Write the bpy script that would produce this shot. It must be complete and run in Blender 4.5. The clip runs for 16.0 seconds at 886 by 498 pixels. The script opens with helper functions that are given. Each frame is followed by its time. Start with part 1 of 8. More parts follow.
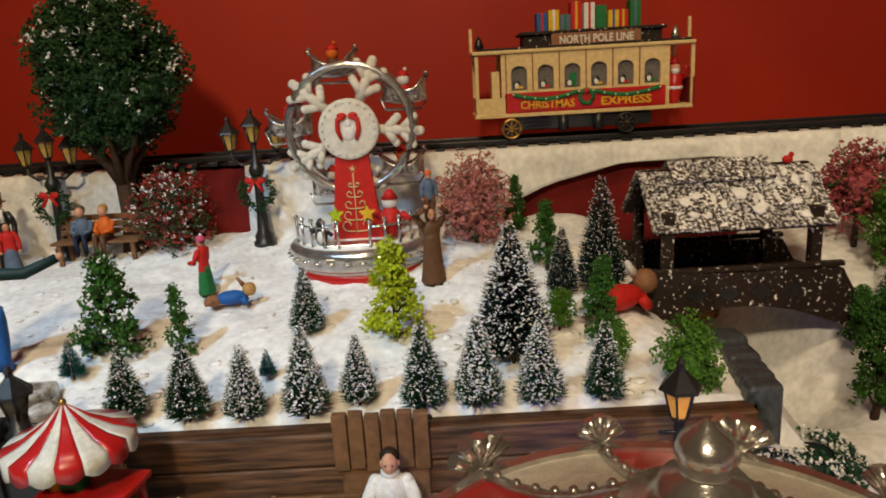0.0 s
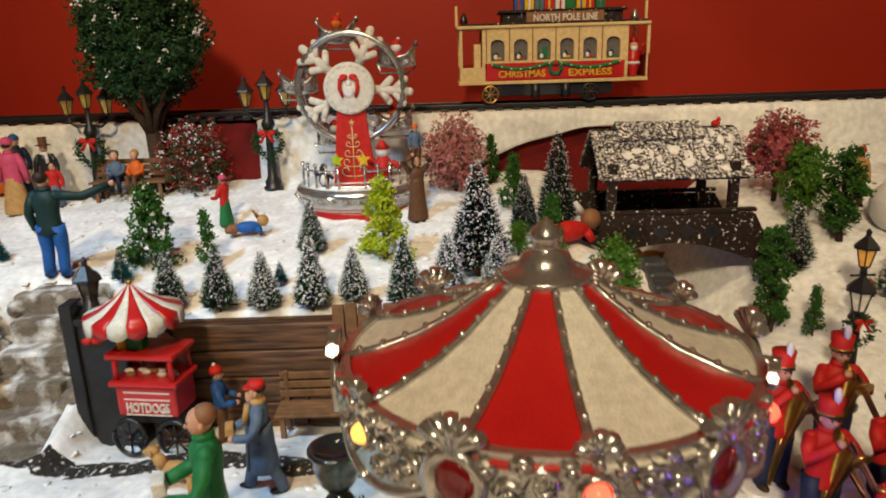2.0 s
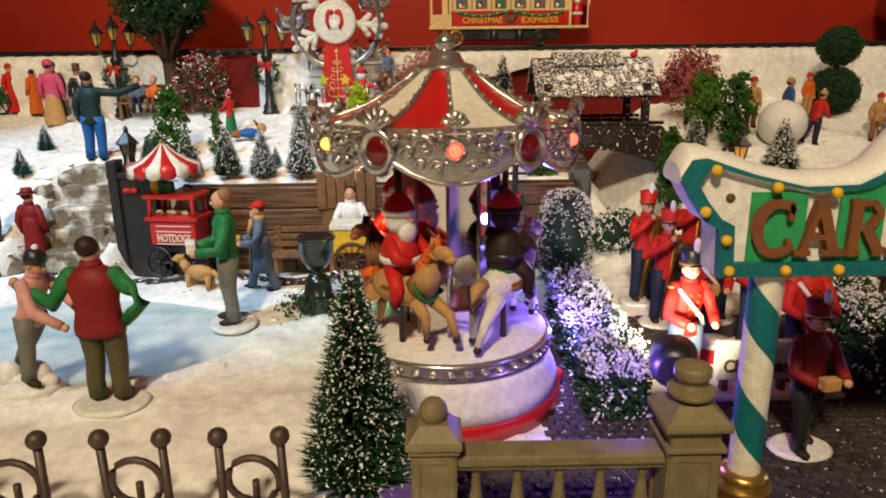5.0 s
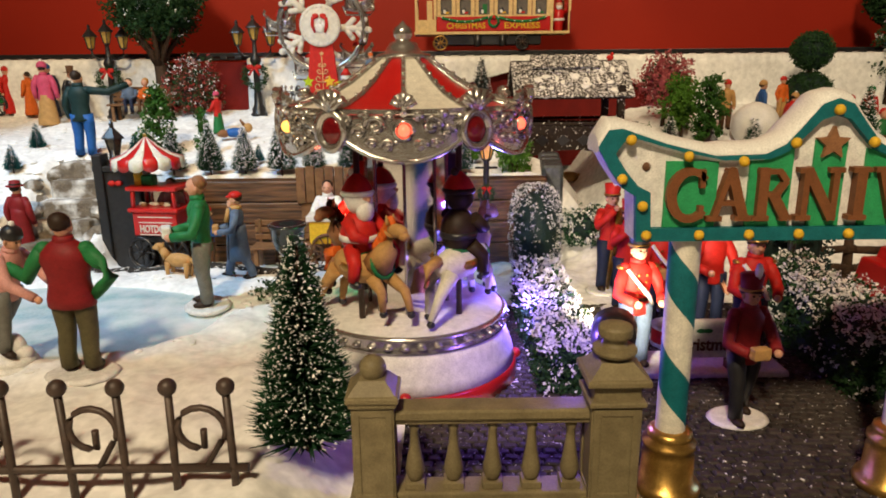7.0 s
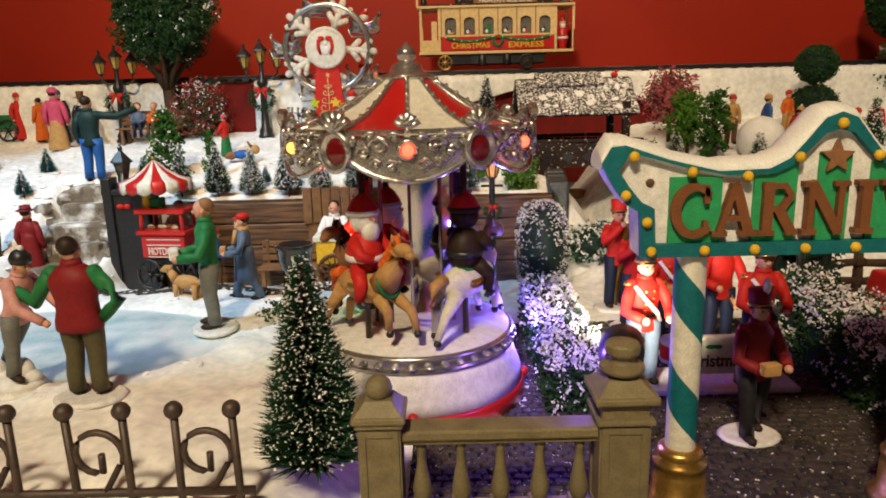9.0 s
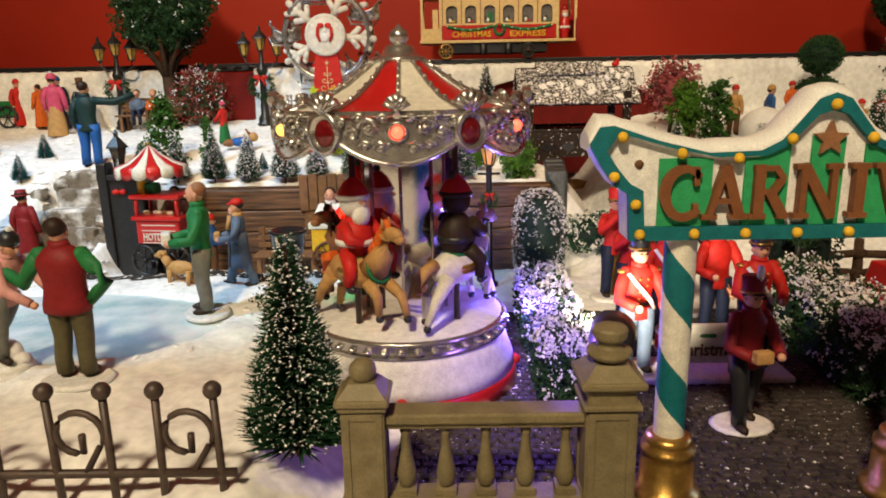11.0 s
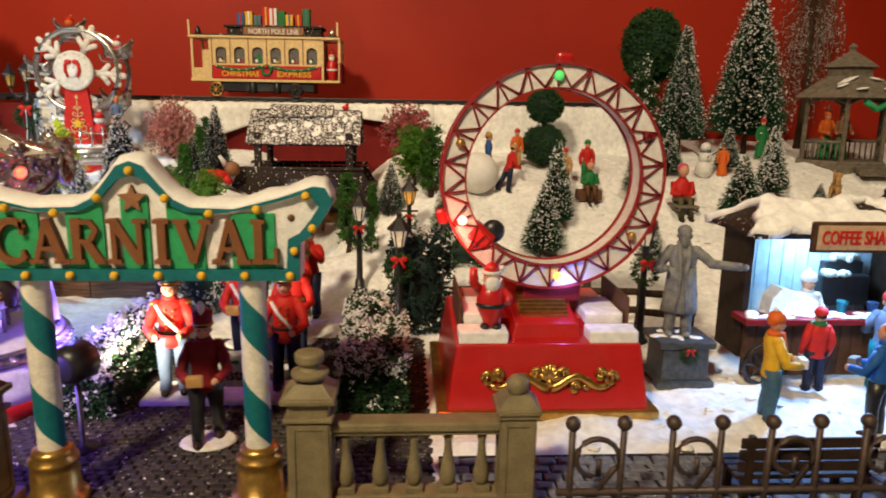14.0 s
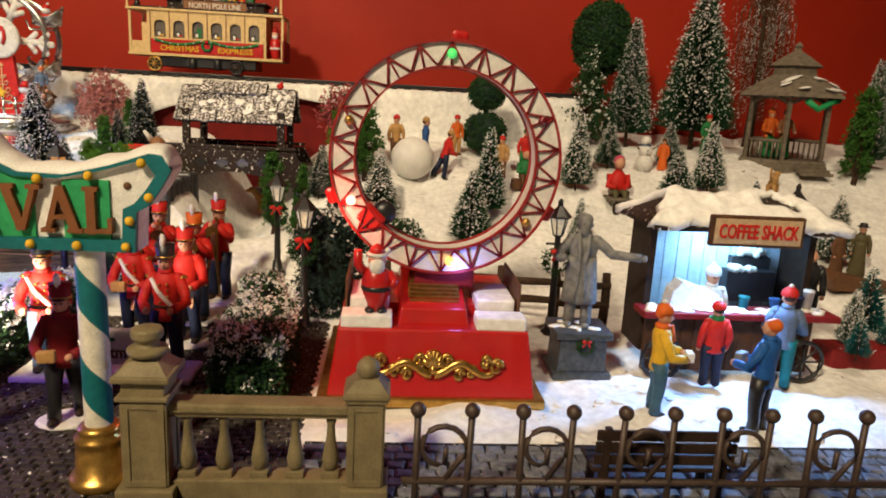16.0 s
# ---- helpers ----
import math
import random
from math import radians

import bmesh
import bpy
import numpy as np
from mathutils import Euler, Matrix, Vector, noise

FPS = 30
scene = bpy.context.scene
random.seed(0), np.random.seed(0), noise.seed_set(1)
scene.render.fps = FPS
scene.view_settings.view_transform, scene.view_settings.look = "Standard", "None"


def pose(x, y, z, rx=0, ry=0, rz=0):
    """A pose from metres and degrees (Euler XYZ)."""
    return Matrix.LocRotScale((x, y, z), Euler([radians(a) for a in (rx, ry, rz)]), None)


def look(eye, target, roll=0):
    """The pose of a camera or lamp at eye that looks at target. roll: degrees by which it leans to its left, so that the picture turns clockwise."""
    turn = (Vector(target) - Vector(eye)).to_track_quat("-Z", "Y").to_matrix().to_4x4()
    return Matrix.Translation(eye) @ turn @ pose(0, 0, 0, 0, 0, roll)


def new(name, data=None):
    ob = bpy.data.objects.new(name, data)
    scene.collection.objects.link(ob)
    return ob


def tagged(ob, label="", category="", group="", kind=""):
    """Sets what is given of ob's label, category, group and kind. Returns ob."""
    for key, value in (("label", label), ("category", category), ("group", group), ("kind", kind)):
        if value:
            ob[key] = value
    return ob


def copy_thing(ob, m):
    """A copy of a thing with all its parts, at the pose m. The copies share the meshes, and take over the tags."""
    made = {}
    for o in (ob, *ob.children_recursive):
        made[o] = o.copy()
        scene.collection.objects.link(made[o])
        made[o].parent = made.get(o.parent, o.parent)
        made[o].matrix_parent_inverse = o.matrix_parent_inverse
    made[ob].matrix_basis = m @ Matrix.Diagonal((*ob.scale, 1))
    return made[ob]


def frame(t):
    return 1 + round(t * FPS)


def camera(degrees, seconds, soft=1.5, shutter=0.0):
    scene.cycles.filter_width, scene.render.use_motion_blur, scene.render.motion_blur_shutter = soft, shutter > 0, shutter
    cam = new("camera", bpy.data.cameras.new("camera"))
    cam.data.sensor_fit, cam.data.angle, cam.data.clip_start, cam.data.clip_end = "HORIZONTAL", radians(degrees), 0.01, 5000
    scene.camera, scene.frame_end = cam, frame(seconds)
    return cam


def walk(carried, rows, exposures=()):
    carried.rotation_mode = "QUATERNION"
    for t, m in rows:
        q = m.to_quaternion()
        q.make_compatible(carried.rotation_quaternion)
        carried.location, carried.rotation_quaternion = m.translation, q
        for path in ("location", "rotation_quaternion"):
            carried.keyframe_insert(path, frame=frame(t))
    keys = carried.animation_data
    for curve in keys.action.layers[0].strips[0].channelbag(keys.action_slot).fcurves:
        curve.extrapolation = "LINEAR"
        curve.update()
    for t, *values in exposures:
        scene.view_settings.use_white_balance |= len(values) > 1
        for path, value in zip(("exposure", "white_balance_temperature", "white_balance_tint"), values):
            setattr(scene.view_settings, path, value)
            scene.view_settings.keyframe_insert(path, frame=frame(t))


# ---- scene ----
cam = camera(65.4, 16.0, soft=1.8, shutter=0.5)
PATH = [
    (0, (0.045, 0.116, 0.255), (0.025, 2.055, -0.233), -3.4),
    (0.5, (0.054, 0.114, 0.259), (0.048, 2.05, -0.242), -3.9),
    (1, (0.067, 0.09, 0.265), (0.082, 2.026, -0.235), -3.0),
    (1.5, (0.059, 0.05, 0.255), (0.056, 1.981, -0.267), -2.4),
    (2, (0.054, 0.012, 0.247), (0.051, 1.936, -0.298), -1.8),
    (2.5, (0.056, -0.025, 0.24), (0.034, 1.9, -0.305), -2.1),
    (3, (0.057, -0.054, 0.226), (0.029, 1.866, -0.33), -2.1),
    (3.5, (0.059, -0.08, 0.216), (0.024, 1.837, -0.353), -2.2),
    (4, (0.067, -0.107, 0.204), (0.043, 1.809, -0.37), -1.8),
    (4.5, (0.074, -0.131, 0.195), (0.074, 1.788, -0.366), -1.8),
    (5, (0.08, -0.142, 0.186), (0.099, 1.782, -0.361), -0.7),
    (7.5, (0.106, -0.165, 0.173), (0.114, 1.775, -0.315), -0.6),
    (8, (0.104, -0.164, 0.174), (0.097, 1.782, -0.289), -1.2),
    (8.5, (0.105, -0.164, 0.174), (0.093, 1.783, -0.281), -1.5),
    (11, (0.113, -0.161, 0.168), (0.084, 1.782, -0.307), -1.1),
    (11.5, (0.149, -0.173, 0.181), (0.148, 1.774, -0.276), -1.1),
    (12, (0.2, -0.193, 0.19), (0.25, 1.76, -0.236), -1.2),
    (12.5, (0.253, -0.208, 0.194), (0.33, 1.747, -0.22), -0.3),
    (13, (0.305, -0.215, 0.19), (0.407, 1.741, -0.217), 0.8),
    (13.5, (0.337, -0.215, 0.187), (0.446, 1.739, -0.225), 0.6),
    (14, (0.361, -0.212, 0.186), (0.473, 1.743, -0.22), 0.9),
    (14.5, (0.383, -0.209, 0.183), (0.521, 1.741, -0.239), 1.5),
    (15, (0.398, -0.206, 0.18), (0.539, 1.737, -0.27), 2.3),
    (15.5, (0.416, -0.208, 0.177), (0.552, 1.736, -0.275), 2.7),
    (16, (0.419, -0.205, 0.18), (0.583, 1.742, -0.249), 3.1),
]
walk(cam, [(t, look(eye, target, roll)) for t, eye, target, roll in PATH],
     exposures=((0.0, -0.6), (2.0, -0.38), (3.5, -0.22), (5.0, -0.16), (8.0, -0.14), (12.0, -0.02), (16.0, 0.14)))

# ---------- light ----------
world = bpy.data.worlds.new("room_air")
scene.world = world
world.use_nodes = True
world.node_tree.nodes["Background"].inputs[0].default_value = (1.0, 0.72, 0.48, 1)
world.node_tree.nodes["Background"].inputs[1].default_value = 0.015

C = 0.01  # the plan below is in centimetres


def lamp(name, kind, at, power, colour, size=0.1, target=None, spot=60):
    d = bpy.data.lights.new(name, kind)
    d.energy, d.color = power, colour
    if kind == "AREA":
        d.shape, d.size = "DISK", size * C
    else:
        d.shadow_soft_size = size * C
    if kind == "SPOT":
        d.spot_size, d.spot_blend = radians(spot), 0.6
    ob = new(name, d)
    eye = Vector(at) * C
    ob.matrix_world = look(eye, Vector(target) * C) if target else Matrix.Translation(eye)
    return ob


lamp("ceiling_spot", "SPOT", (-4, -8, 135), 32, (1.0, 0.76, 0.46), 5, (-2, 78, 16), 42)
lamp("ceiling_spot_right", "SPOT", (72, -8, 135), 25, (1.0, 0.82, 0.56), 5, (72, 62, 10), 44)
lamp("room_lamp", "AREA", (-12, -78, 105), 21, (1.0, 0.80, 0.52), 14, (20, 35, 4))
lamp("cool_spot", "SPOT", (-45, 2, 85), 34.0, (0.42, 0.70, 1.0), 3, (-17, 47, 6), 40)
lamp("shack_led", "AREA", (65.5, 25.6, 10.3), 0.17, (0.34, 0.64, 1.0), 4, (65.5, 26.5, 0))
lamp("shack_led_front", "SPOT", (65.5, 21.9, 9.5), 1.05, (0.22, 0.47, 1.0), 0.5, (61, 13, 0), 150)
lamp("carousel_led_blue", "POINT", (13.0, 24.4, 9.2), 0.22, (0.16, 0.14, 1.0), 0.3)
lamp("carousel_led_red", "POINT", (5.0, 24.0, 9.5), 0.07, (1.0, 0.12, 0.06), 0.3)
lamp("carousel_led_green", "POINT", (5.6, 26.0, 8.0), 0.04, (0.1, 1.0, 0.35), 0.3)
lamp("hedge_led_violet", "POINT", (15.3, 22.5, 3.8), 0.20, (0.22, 0.14, 1.0), 0.2)
lamp("plaza_spotlight_beam", "SPOT", (19.15, 15.45, 5.05), 1.3, (1.0, 0.86, 0.62), 0.4, (20.9, 21.0, 4.6), 75)
lamp("loop_led_red", "POINT", (38.9, 20.0, 10.6), 0.05, (1.0, 0.12, 0.08), 0.2)
lamp("loop_led_blue", "POINT", (46.5, 20.0, 7.6), 0.02, (0.2, 0.25, 1.0), 0.2)
lamp("plaza_led_violet", "POINT", (16.6, 13.6, 5.0), 0.11, (0.25, 0.12, 1.0), 0.2)


# ---------- materials ----------
def mat(name, a, b=None, rough=0.5, metal=0.0, scale=300.0, bump=0.15, fine=1500.0, spots=None, amount=0.0, emit=0.0, rand=0.0, spot_scale=500.0, coat=0.0, step=0.0006, soft=0.03):
    m = bpy.data.materials.new(name)
    m.use_nodes = True
    t = m.node_tree
    n, l = t.nodes, t.links
    p = n["Principled BSDF"]
    b = b or tuple(c * 0.72 for c in a)
    co = n.new("ShaderNodeNewGeometry")
    big = n.new("ShaderNodeTexNoise")
    big.inputs["Scale"].default_value, big.inputs["Detail"].default_value = scale, 3
    small = n.new("ShaderNodeTexNoise")
    small.inputs["Scale"].default_value, small.inputs["Detail"].default_value = fine, 2
    for x in (big, small):
        l.new(co.outputs["Position"], x.inputs["Vector"])
    ramp = n.new("ShaderNodeValToRGB")
    ramp.color_ramp.elements[0].position, ramp.color_ramp.elements[1].position = 0.32, 0.68
    ramp.color_ramp.elements[0].color, ramp.color_ramp.elements[1].color = (*b, 1), (*a, 1)
    l.new(big.outputs["Fac"], ramp.inputs["Fac"])
    out = ramp.outputs["Color"]
    mix = n.new("ShaderNodeMix")
    mix.data_type, mix.blend_type = "RGBA", "MULTIPLY"
    mix.inputs[0].default_value = 0.35
    l.new(out, mix.inputs[6])
    gr = n.new("ShaderNodeMapRange")
    gr.inputs[1].default_value, gr.inputs[2].default_value, gr.inputs[3].default_value, gr.inputs[4].default_value = 0.3, 0.7, 0.55, 1.25
    l.new(small.outputs["Fac"], gr.inputs[0])
    l.new(gr.outputs[0], mix.inputs[7])
    out = mix.outputs[2]
    if spots:
        sp = n.new("ShaderNodeTexNoise")
        sp.inputs["Scale"].default_value, sp.inputs["Detail"].default_value = spot_scale, 4
        l.new(co.outputs["Position"], sp.inputs["Vector"])
        mr = n.new("ShaderNodeMapRange")
        mr.inputs[1].default_value, mr.inputs[2].default_value = 0.65 - soft - amount * 0.3, 0.65 + soft - amount * 0.3
        l.new(sp.outputs["Fac"], mr.inputs[0])
        mx = n.new("ShaderNodeMix")
        mx.data_type = "RGBA"
        l.new(mr.outputs[0], mx.inputs[0])
        l.new(out, mx.inputs[6])
        mx.inputs[7].default_value = (*spots, 1)
        out = mx.outputs[2]
    if rand:
        info = n.new("ShaderNodeObjectInfo")
        rr = n.new("ShaderNodeMapRange")
        rr.inputs[3].default_value, rr.inputs[4].default_value = 1 - rand, 1 + rand
        l.new(info.outputs["Random"], rr.inputs[0])
        m2 = n.new("ShaderNodeMix")
        m2.data_type, m2.blend_type = "RGBA", "MULTIPLY"
        m2.inputs[0].default_value = 1
        l.new(out, m2.inputs[6])
        l.new(rr.outputs[0], m2.inputs[7])
        out = m2.outputs[2]
    l.new(out, p.inputs["Base Color"])
    p.inputs["Roughness"].default_value, p.inputs["Metallic"].default_value = rough, metal
    p.inputs["Coat Weight"].default_value = coat
    p.inputs["Specular IOR Level"].default_value = 0.5 if coat or metal or rough < 0.45 else 0.22
    if bump:
        bp = n.new("ShaderNodeBump")
        bp.inputs["Strength"].default_value, bp.inputs["Distance"].default_value = bump, step
        l.new(small.outputs["Fac"], bp.inputs["Height"])
        l.new(bp.outputs["Normal"], p.inputs["Normal"])
    if emit:
        p.inputs["Emission Color"].default_value = (*a, 1)
        p.inputs["Emission Strength"].default_value = emit
    return m


def paint(name, a, rough=0.55, **k):
    return mat(name, a, tuple(c * 0.8 for c in a), rough, scale=260, bump=0.1, **k)


WHITE = (0.80, 0.78, 0.74)
snow = mat("snow_cotton", (0.86, 0.85, 0.82), (0.78, 0.77, 0.75), 0.9, scale=30, fine=170, bump=0.13, step=0.0024)
flake = mat("snow_flock", (0.84, 0.83, 0.80), (0.7, 0.7, 0.7), 0.85)
wall_red = mat("red_wall_paint", (0.38, 0.024, 0.008), (0.33, 0.019, 0.007), 0.55, scale=6, fine=700, bump=0.12)
felt_red = mat("dark_red_board", (0.16, 0.010, 0.008), (0.11, 0.007, 0.006), 0.85, scale=40, fine=900)
plaster = mat("room_plaster", (0.30, 0.20, 0.13), (0.26, 0.17, 0.11), 0.8, scale=4, fine=200)
black = mat("black_plastic", (0.012, 0.012, 0.014), (0.02, 0.02, 0.022), 0.35)
glossblack = mat("black_glaze", (0.012, 0.014, 0.014), (0.02, 0.022, 0.022), 0.12, coat=0.5)
iron = mat("black_iron", (0.012, 0.012, 0.014), (0.024, 0.022, 0.02), 0.35)
bronze = mat("brown_iron", (0.075, 0.048, 0.036), (0.045, 0.030, 0.024), 0.5, metal=0.2)
silver = mat("silver_plastic", (0.66, 0.63, 0.59), (0.48, 0.46, 0.43), 0.2, metal=0.85, scale=180)
gold = mat("gold_paint", (0.62, 0.38, 0.10), (0.42, 0.24, 0.06), 0.3, metal=0.85, scale=200)
cream = paint("cream_paint", (0.74, 0.54, 0.25))
ivory = paint("ivory_paint", (0.74, 0.70, 0.60))
white = paint("white_paint", (0.78, 0.76, 0.72))
red = paint("red_paint", (0.55, 0.022, 0.016))
redplastic = mat("red_plastic", (0.50, 0.016, 0.014), (0.44, 0.012, 0.012), 0.3, scale=60, bump=0.04, coat=0.2)
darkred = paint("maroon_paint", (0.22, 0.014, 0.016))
ringred = paint("dull_red_paint", (0.30, 0.02, 0.02))
green = paint("green_paint", (0.02, 0.17, 0.05))
signgreen = paint("sign_green", (0.03, 0.33, 0.12))
teal = paint("teal_paint", (0.008, 0.14, 0.16))
blue = paint("blue_paint", (0.03, 0.10, 0.30))
bluejean = paint("slate_blue_paint", (0.05, 0.12, 0.18))
denim = paint("denim_paint", (0.02, 0.11, 0.38))
jacket = paint("dark_teal_jacket", (0.012, 0.035, 0.035))
navy = paint("navy_paint", (0.014, 0.02, 0.05))
olive = paint("olive_paint", (0.10, 0.085, 0.04))
grey = paint("grey_paint", (0.17, 0.17, 0.15))
bluegrey = paint("bluegrey_paint", (0.11, 0.15, 0.22))
brown = paint("brown_paint", (0.13, 0.06, 0.028))
lbrown = paint("light_brown_paint", (0.28, 0.13, 0.06))
orange = paint("orange_paint", (0.70, 0.14, 0.02))
signbrown = paint("sign_brown", (0.20, 0.075, 0.028))
signtan = paint("pale_tan_paint", (0.56, 0.40, 0.24))
tan = paint("tan_paint", (0.50, 0.28, 0.10))
yellow = paint("yellow_paint", (0.75, 0.45, 0.03))
pinktop = paint("pale_pink_paint", (0.62, 0.30, 0.26))
pink = paint("pink_paint", (0.60, 0.08, 0.16))
skin = paint("skin_paint", (0.62, 0.32, 0.20))
hair = paint("dark_hair_paint", (0.03, 0.017, 0.010))
blond = paint("fair_hair_paint", (0.45, 0.22, 0.05))
stone = mat("statue_stone", (0.25, 0.25, 0.24), (0.13, 0.13, 0.13), 0.55, scale=220, bump=0.3)
darkstone = mat("dark_granite", (0.07, 0.08, 0.09), (0.03, 0.035, 0.04), 0.4)
greystone = mat("snowy_rock", (0.24, 0.195, 0.145), (0.12, 0.095, 0.07), 0.85, scale=90, spots=WHITE, amount=0.16, spot_scale=70, soft=0.12, bump=0.5, fine=600, step=0.002)
olivestone = mat("balustrade_stone", (0.225, 0.182, 0.098), (0.16, 0.128, 0.068), 0.5, scale=110, fine=1200, bump=0.2)
wood = mat("dark_brown_wood", (0.105, 0.048, 0.022), (0.055, 0.026, 0.013), 0.55, scale=120, bump=0.3)
woodlight = mat("worn_brown_wood", (0.22, 0.11, 0.05), (0.13, 0.065, 0.03), 0.6, scale=150, bump=0.3)
woodgrey = mat("grey_weathered_wood", (0.20, 0.165, 0.125), (0.12, 0.10, 0.075), 0.75, scale=150, bump=0.3)
bridgewood = mat("black_brown_timber", (0.030, 0.017, 0.011), (0.015, 0.009, 0.007), 0.6, spots=WHITE, amount=0.0, spot_scale=300)
shingle = mat("snowy_shingle", (0.07, 0.055, 0.045), (0.03, 0.026, 0.022), 0.7, spots=(0.8, 0.78, 0.76), amount=0.38, spot_scale=420, rand=0.25, soft=0.09)
bark = mat("bark", (0.07, 0.04, 0.022), (0.035, 0.02, 0.012), 0.85, scale=300, bump=0.5)
pine = mat("pine_bristle", (0.030, 0.105, 0.045), (0.014, 0.05, 0.024), 0.6, scale=900)
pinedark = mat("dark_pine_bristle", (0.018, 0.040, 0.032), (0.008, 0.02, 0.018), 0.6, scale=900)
pineteal = mat("teal_bristle", (0.02, 0.17, 0.16), (0.012, 0.08, 0.09), 0.6, scale=900)
leafgreen = mat("moss_green", (0.05, 0.15, 0.018), (0.022, 0.075, 0.012), 0.7, scale=500)
leafbright = mat("bright_moss_green", (0.10, 0.24, 0.02), (0.04, 0.11, 0.012), 0.7, scale=500)
leafdeep = mat("deep_green_leaf", (0.03, 0.085, 0.025), (0.012, 0.038, 0.012), 0.6, scale=500)
leaflime = mat("lime_leaf", (0.50, 0.56, 0.02), (0.26, 0.36, 0.012), 0.55, scale=400)
blossom = mat("pink_blossom", (0.48, 0.12, 0.12), (0.30, 0.05, 0.06), 0.7, scale=500)
blossompale = mat("pale_pink_blossom", (0.58, 0.25, 0.22), (0.36, 0.11, 0.10), 0.7, scale=500)
berry = mat("red_berry", (0.42, 0.03, 0.02), (0.25, 0.02, 0.015), 0.4, scale=600)
ice = mat("pond_ice", (0.42, 0.62, 0.60), (0.25, 0.47, 0.55), 0.2, scale=28, fine=500, bump=0.06, coat=0.2, spots=(0.8, 0.84, 0.84), amount=0.42, spot_scale=26, soft=0.16)
paving = mat("dark_cobble", (0.050, 0.040, 0.034), (0.024, 0.019, 0.017), 0.7, scale=350, rand=0.35, spots=WHITE, amount=-0.16, spot_scale=420, soft=0.05)
grout = mat("dark_grout", (0.022, 0.018, 0.015), (0.012, 0.010, 0.009), 0.9, spots=WHITE, amount=-0.05)
bluepave = mat("blue_grey_flagstone", (0.17, 0.18, 0.21), (0.09, 0.10, 0.12), 0.6, scale=300, rand=0.3)
shackblue = mat("pale_blue_boards", (0.55, 0.66, 0.72), (0.42, 0.53, 0.60), 0.6, scale=140)
glow_warm = mat("lit_lantern_pane", (1.0, 0.50, 0.10), (0.7, 0.3, 0.04), 0.3, emit=0.3, bump=0)
darkwood = mat("dark_stained_wood", (0.040, 0.022, 0.014), (0.020, 0.012, 0.008), 0.6, scale=150, bump=0.3)
pane_amber = mat("amber_lantern_pane", (0.55, 0.36, 0.08), (0.35, 0.22, 0.05), 0.25)
pane_dark = mat("smoked_lantern_pane", (0.10, 0.08, 0.05), (0.05, 0.04, 0.03), 0.25)
pane_dim = mat("pale_lantern_pane", (0.75, 0.65, 0.45), (0.5, 0.4, 0.25), 0.3, emit=0.35)
led_red = mat("red_led", (1.0, 0.10, 0.05), (1.0, 0.06, 0.03), 0.3, emit=3.5, bump=0)
led_hot = mat("hot_red_led", (1.0, 0.35, 0.22), (1.0, 0.25, 0.15), 0.3, emit=4.5, bump=0)
led_amber = mat("amber_led", (1.0, 0.5, 0.1), (1.0, 0.4, 0.05), 0.3, emit=2.2, bump=0)
led_green = mat("green_led", (0.1, 0.9, 0.2), (0.08, 0.7, 0.15), 0.3, emit=0.5, bump=0)
led_blue = mat("blue_led", (0.12, 0.3, 1.0), (0.1, 0.2, 1.0), 0.3, emit=9, bump=0)
mirror = mat("mirror_foil", (0.72, 0.68, 0.66), (0.66, 0.62, 0.6), 0.06, metal=1.0, scale=40, bump=0.02)
glassgrey = mat("grey_window_film", (0.17, 0.15, 0.13), (0.12, 0.11, 0.10), 0.2)
gemred = mat("red_gem", (0.16, 0.008, 0.01), (0.10, 0.004, 0.006), 0.12, bump=0, coat=0.5)


# ---------- mesh helpers (centimetres) ----------
def add_box(bm, cx, cy, cz, sx, sy, sz, mi=0, rz=0, bev=0.0, taper=1.0, rx=0, ry=0):
    r = bmesh.ops.create_cube(bm, size=1)
    vs = r["verts"]
    for v in vs:
        k = taper if v.co.z > 0 else 1
        v.co = Vector((v.co.x * sx * k, v.co.y * sy * k, v.co.z * sz))
    fs = list({f for v in vs for f in v.link_faces})
    if bev:
        es = list({e for v in vs for e in v.link_edges})
        o = bmesh.ops.bevel(bm, geom=es, offset=bev, segments=2, affect="EDGES", profile=0.5)
        vs = list({v for f in o["faces"] for v in f.verts} | {v for v in vs if v.is_valid})
        fs = list({f for v in vs for f in v.link_faces})
    bmesh.ops.transform(bm, matrix=pose(cx, cy, cz, rx, ry, rz), verts=vs)
    for f in fs:
        f.material_index = mi
    return vs


def add_ball(bm, c, r, mi=0, seg=10):
    rr = r if isinstance(r, (tuple, list)) else (r, r, r)
    o = bmesh.ops.create_uvsphere(bm, u_segments=seg, v_segments=max(5, seg * 2 // 3), radius=1)
    for v in o["verts"]:
        v.co = Vector((v.co.x * rr[0] + c[0], v.co.y * rr[1] + c[1], v.co.z * rr[2] + c[2]))
        for f in v.link_faces:
            f.material_index = mi
            f.smooth = True
    return o["verts"]


